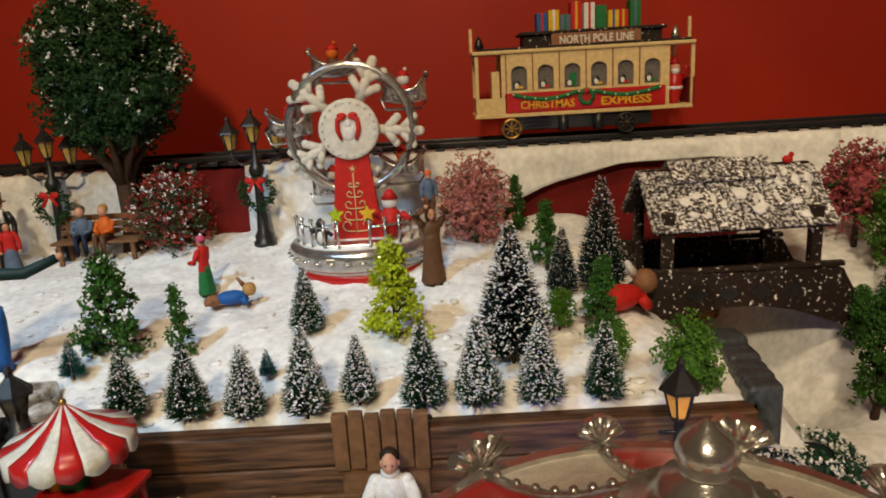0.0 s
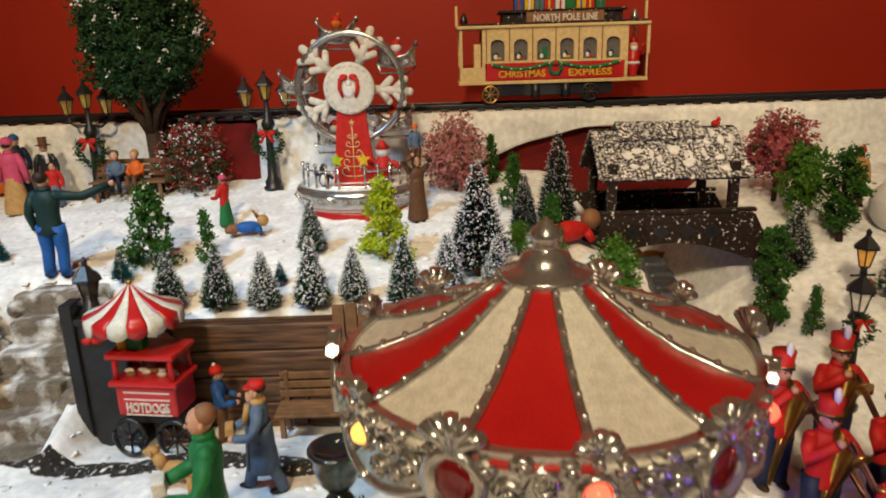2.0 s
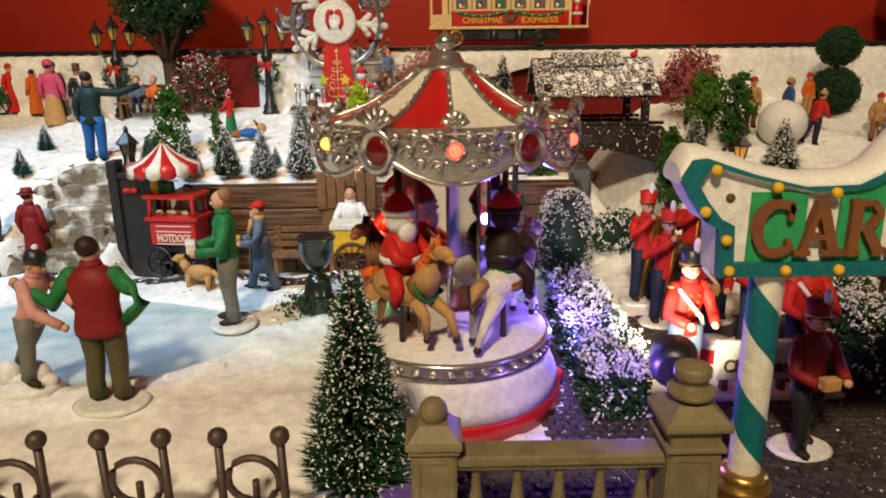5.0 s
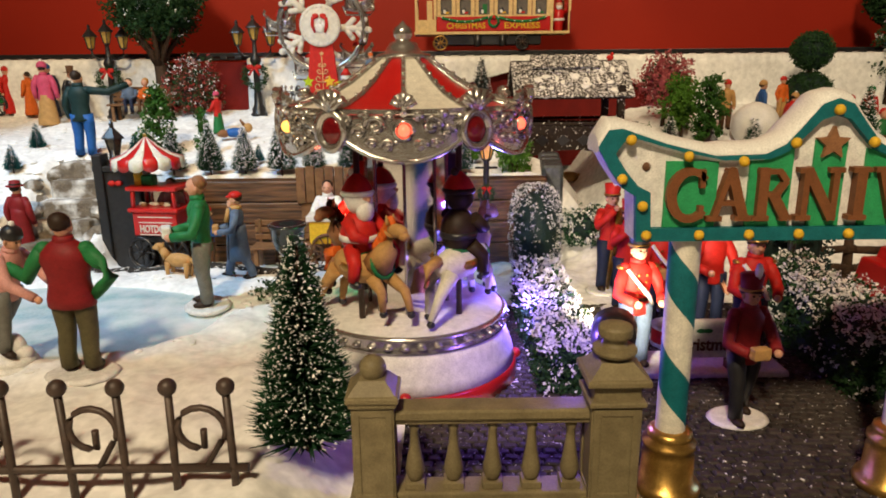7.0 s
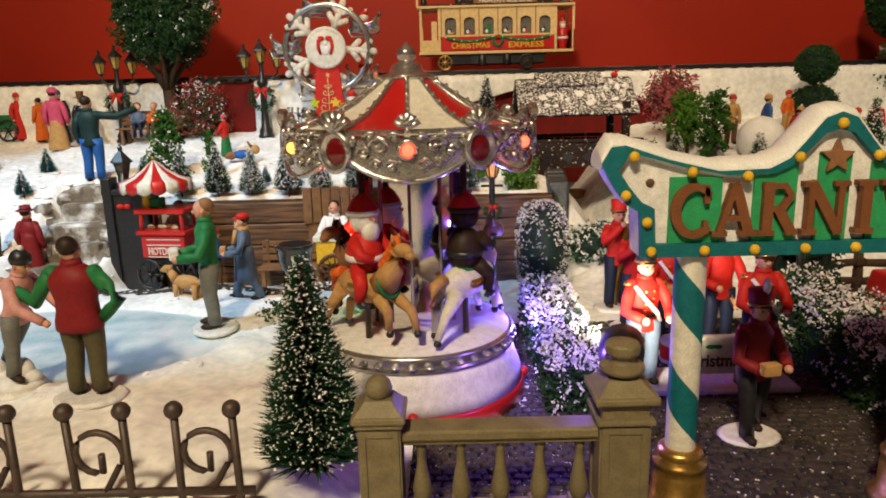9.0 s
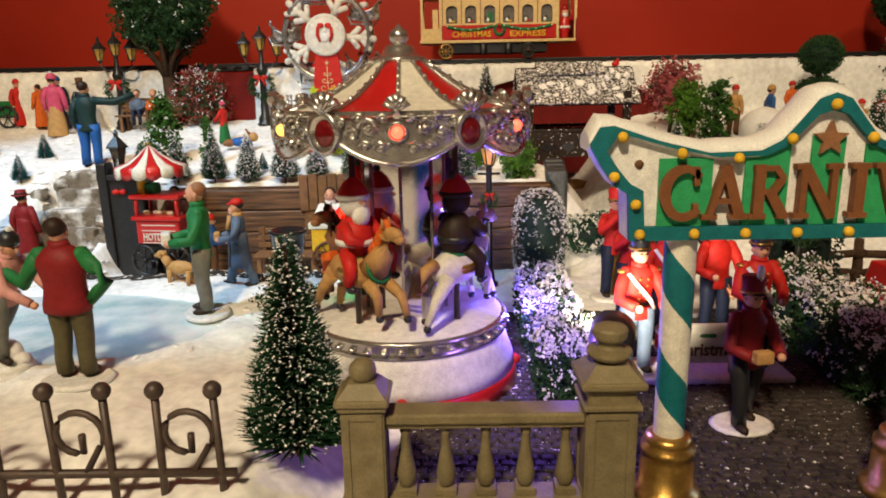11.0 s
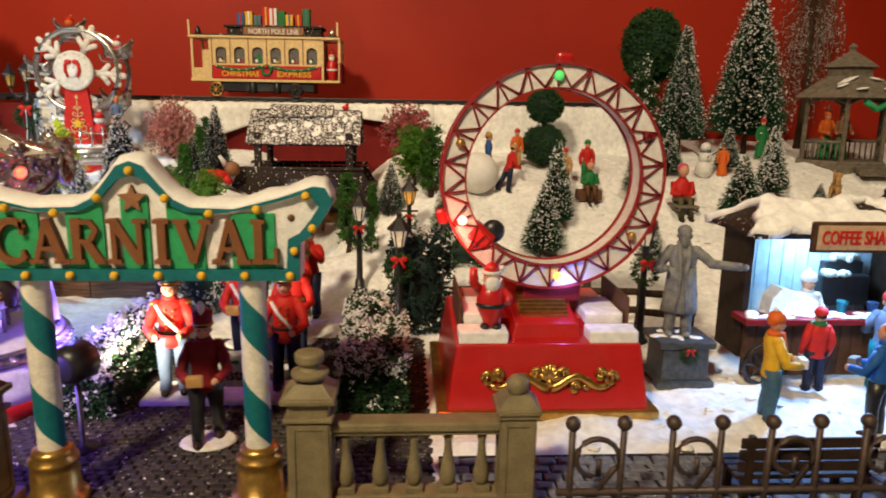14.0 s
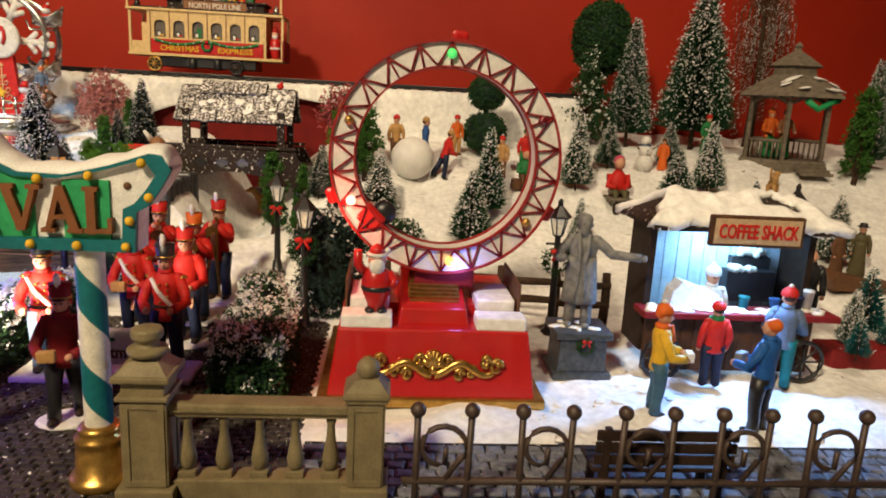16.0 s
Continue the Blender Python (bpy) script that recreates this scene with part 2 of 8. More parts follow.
def add_tube(bm, pts, rads, mi=0, seg=8, cap=True):
    pts = [Vector(p) for p in pts]
    if not isinstance(rads, (list, tuple)):
        rads = [rads] * len(pts)
    rings = []
    for i, p in enumerate(pts):
        d = (pts[min(i + 1, len(pts) - 1)] - pts[max(i - 1, 0)]).normalized()
        up = Vector((0, 0, 1)) if abs(d.z) < 0.9 else Vector((1, 0, 0))
        a = d.cross(up).normalized()
        b = d.cross(a)
        rings.append([bm.verts.new(p + (a * math.cos(q) + b * math.sin(q)) * rads[i]) for q in (2 * math.pi * k / seg for k in range(seg))])
    for u, w in zip(rings, rings[1:]):
        for k in range(seg):
            f = bm.faces.new((u[k], u[(k + 1) % seg], w[(k + 1) % seg], w[k]))
            f.material_index, f.smooth = mi, True
    if cap:
        for r in (rings[0], rings[-1]):
            f = bm.faces.new(r)
            f.material_index = mi
    return [v for r in rings for v in r]


def add_lathe(bm, prof, mi=0, seg=20, at=(0, 0, 0), smooth=True, sx=1.0, sy=1.0, turn=0.0):
    rings = []
    for r, z in prof:
        rings.append([bm.verts.new((at[0] + max(r, 0.001) * math.cos(turn + 2 * math.pi * k / seg) * sx, at[1] + max(r, 0.001) * math.sin(turn + 2 * math.pi * k / seg) * sy, at[2] + z)) for k in range(seg)])
    for i, (u, w) in enumerate(zip(rings, rings[1:])):
        for k in range(seg):
            f = bm.faces.new((u[k], u[(k + 1) % seg], w[(k + 1) % seg], w[k]))
            f.material_index = mi[i] if isinstance(mi, (list, tuple)) else mi
            f.smooth = smooth
    for r in (rings[0], rings[-1]):
        f = bm.faces.new(r)
        f.material_index = mi[0] if isinstance(mi, (list, tuple)) else mi
    return [v for r in rings for v in r]


def add_prism(bm, outline, y0, y1, mi=0):
    """An outline in x, z drawn out from y0 to y1."""
    a = [bm.verts.new((x, y0, z)) for x, z in outline]
    b = [bm.verts.new((x, y1, z)) for x, z in outline]
    fs = [bm.faces.new(a), bm.faces.new(b[::-1])]
    n = len(a)
    for i in range(n):
        fs.append(bm.faces.new((a[i], b[i], b[(i + 1) % n], a[(i + 1) % n])))
    for f in fs:
        f.material_index = mi
    return a + b


def moved(bm, verts, m):
    bmesh.ops.transform(bm, matrix=m, verts=verts)


def mesh_of(name, bm, mats, fix=True):
    if fix:
        bmesh.ops.recalc_face_normals(bm, faces=bm.faces[:])
    bmesh.ops.scale(bm, vec=(C, C, C), verts=bm.verts[:])
    me = bpy.data.meshes.new(name)
    bm.to_mesh(me)
    bm.free()
    for m in mats if isinstance(mats, (list, tuple)) else (mats,):
        me.materials.append(m)
    return me


def part(name, bm, mats, parent, label="", at=(0, 0, 0), turn=(0, 0, 0), fix=True):
    ob = new(name, mesh_of(name, bm, mats, fix))
    ob.parent = parent
    ob.matrix_basis = pose(at[0] * C, at[1] * C, at[2] * C, *turn)
    if label:
        ob["label"] = label
    return ob


def thing(name, at, label, category, group="", rz=0, kind=""):
    ob = new(name)
    ob.empty_display_size = 0.01
    ob.matrix_basis = pose(at[0] * C, at[1] * C, at[2] * C, 0, 0, rz)
    return tagged(ob, label, category, group, kind)


def single(name, bm, mats, at, label, category, group="", rz=0, kind="", rx=0, ry=0):
    ob = new(name, mesh_of(name, bm, mats))
    ob.matrix_basis = pose(at[0] * C, at[1] * C, at[2] * C, rx, ry, rz)
    return tagged(ob, label, category, group, kind)


def place(x, y, z, rz=0, s=1.0, sz=None, rx=0, ry=0):
    return pose(x * C, y * C, z * C, rx, ry, rz) @ Matrix.Diagonal((s, s, sz or s, 1))


def words(name, text, size, mats, parent, at, turn=(90, 0, 0), depth=0.05, width=None, label=""):
    cu = bpy.data.curves.new(name, "FONT")
    cu.body, cu.size, cu.extrude, cu.align_x, cu.align_y = text, size, depth, "CENTER", "CENTER"
    cu.bevel_depth, cu.resolution_u, cu.offset = 0.0, 3, size * (0.035 if len(text) == 1 else 0.018)
    tmp = new(name, cu)
    dg = bpy.context.evaluated_depsgraph_get()
    me = bpy.data.meshes.new_from_object(tmp.evaluated_get(dg))
    bpy.data.objects.remove(tmp)
    xs = [v.co.x for v in me.vertices]
    k = width / (max(xs) - min(xs)) if width else 1
    for v in me.vertices:
        v.co = Vector((v.co.x * k, v.co.y, v.co.z)) * C
    me.materials.clear()
    me.materials.append(mats)
    ob = new(name, me)
    ob.parent = parent
    ob.matrix_basis = pose(at[0] * C, at[1] * C, at[2] * C, *turn)
    if label:
        ob["label"] = label
    return ob


def sm(a, b, v):
    v = min(1.0, max(0.0, (v - a) / (b - a)))
    return v * v * (3 - 2 * v)


def ground_z(x, y):
    """Height of the snow: plaza in front, terrace behind the retaining wall, slope to the right."""
    left = 0.0 if y < 44.9 else 8.0 + (y - 44.5) * 0.14
    if x < -17:
        w = sm(-17, -19, x)
        left = left * (1 - w) + w * (9.3 * sm(33, 52, y) + max(0, y - 52) * 0.12)
    if -26.7 < x < -18.6 and 36 < y < 51.5:
        left -= 2.6 * sm(36, 38, y) * sm(51.5, 48.8, y) * sm(-26.7, -25.7, x) * sm(-18.6, -19.6, x)
    pond = sm(7, 3, x) * sm(45, 36, y) * 2.0 * sm(-34, -30, x)
    left += pond
    right = 12.0 * sm(36, 70, y) + max(0, y - 70) * 0.1
    right -= 4.2 * math.exp(-((x - 27) / 6.0) ** 2) * sm(47, 56, y)
    w = sm(20, 26, x)
    dip = 6.5 * math.exp(-((x - 24.5) / 4.8) ** 2) * sm(48, 58, y)
    return left * (1 - w) + right * w - dip


# ---------- setting ----------
def snow_relief(x, y):
    n = noise.noise(Vector((x * 0.16, y * 0.16, 3.1))) * 0.55 + noise.noise(Vector((x * 0.55, y * 0.55, 7.7))) * 0.36
    n += noise.noise(Vector((x * 1.7, y * 1.7, 1.7))) * 0.12
    return n


def flat(x, y):
    """How far the cotton lies smooth: on the pond, the plaza and the flagstones."""
    k = 1.0
    if 13.0 < x < 38 and y < 34:
        k = min(k, 0.12)
    d = ((x + 16.0) / 12.0) ** 2 + ((y - 25.5) / 7.2) ** 2
    k = min(k, sm(0.85, 1.25, d))
    return k


def build_ground():
    x0, x1, y0, y1, st = -75.0, 130.0, -45.0, 89.0, 0.55
    nx, ny = int((x1 - x0) / st), int((y1 - y0) / st)
    vs, fs = [], []
    for j in range(ny + 1):
        for i in range(nx + 1):
            x, y = x0 + i * st, y0 + j * st
            z = ground_z(x, y) + snow_relief(x, y) * flat(x, y)
            d = ((x + 16.0) / 12.0) ** 2 + ((y - 25.5) / 7.2) ** 2
            z -= 0.5 * sm(1.12, 0.92, d)
            if 13.0 < x < 38 and y < 33.5:
                z = min(z, 0.0) - 0.12 * sm(33.5, 32, y) * sm(13, 14, x) * sm(38, 37, x)
            if 8.0 < x <= 14.0 and y < 15.4:
                z = min(z, 0.0) - 0.14 * sm(15.4, 14.6, y) * sm(8, 9, x)
            if x > 38 and y < 13.4:
                z = min(z, -0.05) - 0.12
            vs.append((x * C, y * C, z * C))
    for j in range(ny):
        for i in range(nx):
            a = j * (nx + 1) + i
            fs.append((a, a + 1, a + nx + 2, a + nx + 1))
    me = bpy.data.meshes.new("ground")
    me.from_pydata(vs, [], fs)
    me.polygons.foreach_set("use_smooth", [True] * len(fs))
    me.materials.append(snow)
    tagged(new("ground", me), "white cotton snow sheet with soft mounds and dips", "snow ground", kind="structure")


build_ground()

bm = bmesh.new()
add_box(bm, 27, 92, 60, 420, 4, 220)
wall_north = single("wall_north", bm, wall_red, (0, 0, 0), "plain deep red painted room wall behind the village", "wall", kind="structure")
for nm, c, sz in (("wall_west", (-190, -100, 60), (4, 380, 220)), ("wall_east", (240, -100, 60), (4, 380, 220)), ("wall_south", (27, -290, 60), (440, 4, 220))):
    bm = bmesh.new()
    add_box(bm, *c, *sz)
    single(nm, bm, plaster, (0, 0, 0), "plain warm plaster room wall", "wall", kind="structure")
bm = bmesh.new()
add_box(bm, 27, -100, 172, 440, 390, 4)
single("ceiling", bm, plaster, (0, 0, 0), "plain warm plaster ceiling", "ceiling", kind="structure")
bm = bmesh.new()
add_box(bm, 27, -100, -52, 440, 390, 4)
single("floor", bm, woodlight, (0, 0, 0), "brown wooden room floor below the display table", "floor", kind="structure")

bm = bmesh.new()
add_box(bm, 27.5, 22.0, -26.0, 205, 134, 48)
single("display_table", bm, woodlight, (0, 0, 0), "large brown table that carries the snow village", "table", kind="structure")

# shelf behind the village that carries the railway
bm = bmesh.new()
add_box(bm, -10, 82.2, 11.4, 156, 14.0, 13.6)
single("shelf", bm, felt_red, (0, 0, 0), "long dark red shelf board along the wall", "shelf", kind="structure")


def cloth(name, low):
    """A strip of snow cloth before the shelf; low gives its lower edge along x."""
    bm = bmesh.new()
    xs = [low[0][0] + (low[-1][0] - low[0][0]) * i / 60 for i in range(61)]
    top, bot = [], []
    for x in xs:
        for (xa, za), (xb, zb) in zip(low, low[1:]):
            if xa <= x <= xb:
                z = za + (zb - za) * (x - xa) / (xb - xa)
        y = 74.7 + 0.25 * noise.noise(Vector((x * 0.35, 2.0, 0)))
        rows = []
        for k in range(9):
            zz = z + (18.3 - z) * k / 8
            rows.append(bm.verts.new((x, y - 0.4 + 0.5 * noise.noise(Vector((x * 0.3, zz * 0.35, 5))) - 0.05 * (18.3 - zz), zz)))
        rows.append(bm.verts.new((x, 75.6, 18.45)))
        top.append(rows)
    for u, w in zip(top, top[1:]):
        for k in range(9):
            f = bm.faces.new((u[k], w[k], w[k + 1], u[k + 1]))
            f.smooth = True
    ob = single(name, bm, snow, (0, 0, 0), "white snow cloth hung before the shelf edge", "snow cloth", kind="structure")
    s = ob.modifiers.new("thick", "SOLIDIFY")
    s.thickness, s.offset = 0.004, 1
    return ob


cloth("snow_cloth_1", [(-75, 11), (-24.6, 11)])
cloth("snow_cloth_2", [(-13.6, 11.2), (4, 11.5), (8, 12.2), (11, 14.2), (15, 15.6), (20, 16.8), (28, 17.0), (33, 16.4), (37, 14.5), (40, 11)])
cloth("snow_cloth_3", [(40.02, 10.5), (67.5, 10.5)])

# ---------- railway ----------
def railway():
    tk = thing("railway_track", (0, 0, 18.4), "black toy railway track with sleepers on the shelf", "railway track")
    for y in (76.2, 80.6):
        bm = bmesh.new()
        add_box(bm, -1, y, 0.75, 138, 0.45, 0.5, bev=0.08)
        part("rail", bm, black, tk)
    bm = bmesh.new()
    add_box(bm, -1, 78.4, 0.2, 138, 5.2, 0.2)
    part("track_bed", bm, black, tk)
    bm = bmesh.new()
    add_box(bm, 0, 0, 0, 0.9, 7.0, 0.42, bev=0.06)
    me = mesh_of("sleeper", bm, black)
    for i in range(73):
        ob = new("sleeper", me)
        ob.parent = tk
        ob.matrix_basis = pose((-70 + i * 1.9) * C, 78.4 * C, 0.35 * C)


railway()


def trolley():
    t = thing("toy_trolley", (17.2, 78.4, 19.4), "cream and red toy trolley car with gifts on its roof", "trolley")
    w, dp, fy = 14.6, 5.6, -2.8       # cabin from x -6.7 to 7.6
    x0, x1 = -6.8, 7.6
    bm = bmesh.new()
    add_box(bm, 0.3, 0, 1.35, 12.5, 4.6, 1.3, bev=0.1)
    for x in (-1.6, 1.6):
        add_lathe(bm, [(0.45, 0), (0.5, 0.6), (0.45, 1.5)], 0, 10, (x, -2.4, 0.5))
    for k in range(4):
        add_box(bm, -4.0, -2.35, 0.9 + k * 0.3, 2.6, 0.2, 0.16)
    part("undercarriage", bm, black, t)
    bm = bmesh.new()
    add_box(bm, 0.2, 0, 2.15, 19.8, dp + 0.1, 0.35, bev=0.06)
    part("deck", bm, cream, t)
    bm = bmesh.new()
    add_box(bm, (x0 + x1) / 2, 0, 3.2, x1 - x0, dp, 1.9, bev=0.05)
    part("lower_panel", bm, red, t, "red lower panel")
    # window wall with six arched openings
    n = 6
    step = (x1 - x0) / n
    for side in (-1, 1):
        for i in range(n):
            cx = x0 + step * (i + 0.5)
            hw = 0.72
            arch = [(hw * math.cos(a), 5.95 + 0.55 * math.sin(a)) for a in [math.pi * k / 8 for k in range(9)]]
            inner = [(hw, 4.35)] + arch + [(-hw, 4.35)]
            bm = bmesh.new()
            outer_h = step / 2
            zb, zt = 4.12, 7.6
            y = side * dp / 2
            quads = []
            iv = [bm.verts.new((cx + px, y, pz)) for px, pz in inner]
            iv2 = [bm.verts.new((cx + px, y - side * 0.35, pz)) for px, pz in inner]
            proj = [(outer_h, zb)] + [(outer_h if math.cos(math.pi * k / 8) > 0.35 else (-outer_h if math.cos(math.pi * k / 8) < -0.35 else outer_h * math.cos(math.pi * k / 8) / 0.36), zt if 0 < k < 8 else 5.95) for k in range(9)] + [(-outer_h, zb)]
            ov = [bm.verts.new((cx + px, y, pz)) for px, pz in proj]
            m = len(iv)
            for k in range(m):
                bm.faces.new((iv[k], iv[(k + 1) % m], ov[(k + 1) % m], ov[k]))
                bm.faces.new((iv[k], iv2[k], iv2[(k + 1) % m], iv[(k + 1) % m]))
            part("window_frame", bm, cream, t)
    for x in (x0, x1):
        bm = bmesh.new()
        add_box(bm, x, 0, 5.85, 0.3, dp - 0.02, 3.4)
        part("cabin_end", bm, cream, t)
    for i in range(n):
        cx = x0 + step * (i + 0.5)
        bm = bmesh.new()
        add_box(bm, cx, fy + 0.45, 5.45, 1.5, 0.08, 2.3)
        pn = part("window_pane", bm, glassgrey, t, "grey printed window film")
        bm = bmesh.new()
        add_ball(bm, (cx - 0.2, fy + 0.38, 4.85), (0.34, 0.06, 0.42), 0, 8)
        add_ball(bm, (cx - 0.2, fy + 0.34, 4.75), (0.22, 0.06, 0.26), 1, 8)
        add_box(bm, cx + 0.12, fy + 0.34, 4.62, 0.5, 0.06, 0.2, 2)
        if i == 2:
            add_box(bm, cx + 0.1, fy + 0.34, 5.2, 0.6, 0.06, 0.9, 3)
        part("printed_figure", bm, [black, white, (yellow, red, green)[i % 3], green], t)
        bm = bmesh.new()
        add_box(bm, cx - step / 2 + 0.02, fy - 0.06, 5.9, 0.1, 0.12, 3.3)
        part("pillar_strip", bm, lbrown, t)
    for cx in (x0 - 2.6, x0 - 0.25, x1 + 0.2, x1 + 2.45):
        for y in (-2.6, 2.6):
            bm = bmesh.new()
            add_box(bm, cx, y, 5.0, 0.3, 0.3, 5.4)
            part("platform_post", bm, cream, t)
    bm = bmesh.new()
    add_box(bm, x0 - 1.4, -2.6, 3.0, 2.4, 0.25, 1.5)
    add_box(bm, x0 - 2.6, 0, 3.0, 0.3, dp, 1.5)
    add_box(bm, x0 - 0.9, -1.2, 4.2, 0.7, 2.2, 3.8)
    part("front_platform_panel", bm, cream, t)
    bm = bmesh.new()
    add_box(bm, x1 + 2.55, 0, 3.4, 0.2, dp, 2.6)
    part("rear_gate", bm, darkred, t, "dark red rear gate")
    bm = bmesh.new()
    add_box(bm, 0.2, 0, 7.75, 20.0, dp + 0.5, 0.32, bev=0.1)
    part("roof", bm, cream, t)
    bm = bmesh.new()
    add_box(bm, 0.4, 0, 8.0, 19.0, dp, 0.25, bev=0.08)
    add_box(bm, 1.3, 0, 8.6, 12.5, 3.4, 1.0, bev=0.08)
    add_box(bm, 1.3, 0, 9.25, 13.2, 4.2, 0.3, bev=0.08)
    part("upper_roof", bm, bridgewood, t, "dark upper roof deck")
    bm = bmesh.new()
    add_box(bm, 1.4, -2.5, 8.5, 8.0, 0.3, 1.2, bev=0.08)
    sign = part("sign_board", bm, lbrown, t, "brown name board")
    words("lettering", "NORTH POLE LINE", 0.95, ivory, sign, (1.4, -2.67, 8.5), width=6.6)
    bm = bmesh.new()
    add_prism(bm, [(x0 + 0.3, 2.45), (x1 - 0.3, 2.45), (x1 - 0.05, 4.0), (x0 + 0.05, 4.0)], fy - 0.12, fy)
    bd = part("banner", bm, redplastic, t, "red side banner")
    words("lettering", "CHRISTMAS", 1.0, yellow, bd, (x0 + 3.7, fy - 0.18, 2.98), width=4.9)
    words("lettering", "EXPRESS", 1.0, yellow, bd, (x1 - 3.6, fy - 0.18, 2.98), width=4.5)
    bm = bmesh.new()
    for s0, s1 in ((x0 + 0.6, -0.3), (1.0, x1 - 0.6)):
        pts = [(s0 + (s1 - s0) * k / 12, fy - 0.2, 4.0 - 0.5 * math.sin(math.pi * k / 12)) for k in range(13)]
        add_tube(bm, pts, 0.2, 0, 6)
        for p in pts[::2]:
            add_ball(bm, (p[0], p[1] - 0.2, p[2]), 0.09, 1, 6)
    part("garland", bm, [green, white], t)
    bm = bmesh.new()
    pts = [(0.4 + 0.6 * math.cos(a), fy - 0.25, 3.5 + 0.6 * math.sin(a)) for a in [2 * math.pi * k / 16 for k in range(17)]]
    add_tube(bm, pts, 0.2, 0, 6)
    add_ball(bm, (0.4, fy - 0.4, 4.0), 0.25, 1, 8)
    part("wreath", bm, [green, red], t)
    for x, c in ((-6.4, gold), (4.1, bronze)):
        bm = bmesh.new()
        pts = [(0.85 * math.cos(a), 0, 0.85 * math.sin(a)) for a in [2 * math.pi * k / 20 for k in range(21)]]
        add_tube(bm, pts, 0.13, 0, 6)
        add_ball(bm, (0, -0.1, 0), 0.24, 1, 8)
        for k in range(8):
            a = math.pi * k / 4
            add_tube(bm, [(0, 0, 0), (0.8 * math.cos(a), 0, 0.8 * math.sin(a))], 0.07, 1, 5)
        part("wheel", bm, [black if c is bronze else gold, c], t, "spoked trolley wheel", at=(x, -2.75, 0.95))
        bm = bmesh.new()
        add_lathe(bm, [(0.9, -0.2), (0.9, 0.2)], 0, 18)
        part("wheel_back", bm, black, t, at=(x, -2.35, 0.95), turn=(90, 0, 0))
    bm = bmesh.new()
    add_lathe(bm, [(0.5, 0), (0.55, 0.5), (0.75, 1.4), (0.7, 2.4), (0.3, 2.9)], 0, 12)
    add_lathe(bm, [(0.76, 1.3), (0.8, 1.45), (0.76, 1.6)], 1, 12)
    add_ball(bm, (0, -0.1, 3.25), 0.5, 2, 10)
    add_ball(bm, (0, -0.3, 3.0), (0.42, 0.3, 0.45), 1, 8)
    add_lathe(bm, [(0.52, 3.5), (0.3, 4.0), (0.1, 4.3)], 0, 10)
    add_tube(bm, [(0.6, 0, 2.3), (1.0, -0.5, 2.6), (0.9, -0.7, 3.4)], [0.3, 0.26, 0.22], 0, 7)
    part("doll", bm, [redplastic, white, skin], t, "small red and white painted doll", at=(x1 + 1.3, -1.2, 2.3))
    rnd = random.Random(4)
    cols = [blue, yellow, bluegrey, red, white, green, yellow, red, green]
    for i, c in enumerate(cols):
        bm = bmesh.new()
        h = rnd.uniform(1.3, 2.6)
        add_box(bm, 0, 0, h / 2, 0.98, 1.5, h, 0, bev=0.05)
        add_box(bm, 0, 0, h / 2, 0.2, 1.56, h + 0.06, 1)
        part("gift_box", bm, [c, cols[(i + 3) % 9]], t, at=(-3.2 + i * 1.08, rnd.uniform(-0.6, 0.4), 9.4))
    for x in (-9.0, 9.0):
        bm = bmesh.new()
        add_lathe(bm, [(0.35, 0), (0.45, 0.3), (0.3, 0.8), (0.1, 1.2)], 0, 8)
        part("roof_lantern", bm, [black, silver][x > 0], t, at=(x, 0.6 - 1.5, 8.1))
        bm = bmesh.new()
        add_box(bm, 0, 0, 1.0, 0.25, 0.25, 2.0)
        part("roof_post", bm, cream, t, at=(x + (-0.8 if x < 0 else 0.8), -2.2, 7.9))


trolley()


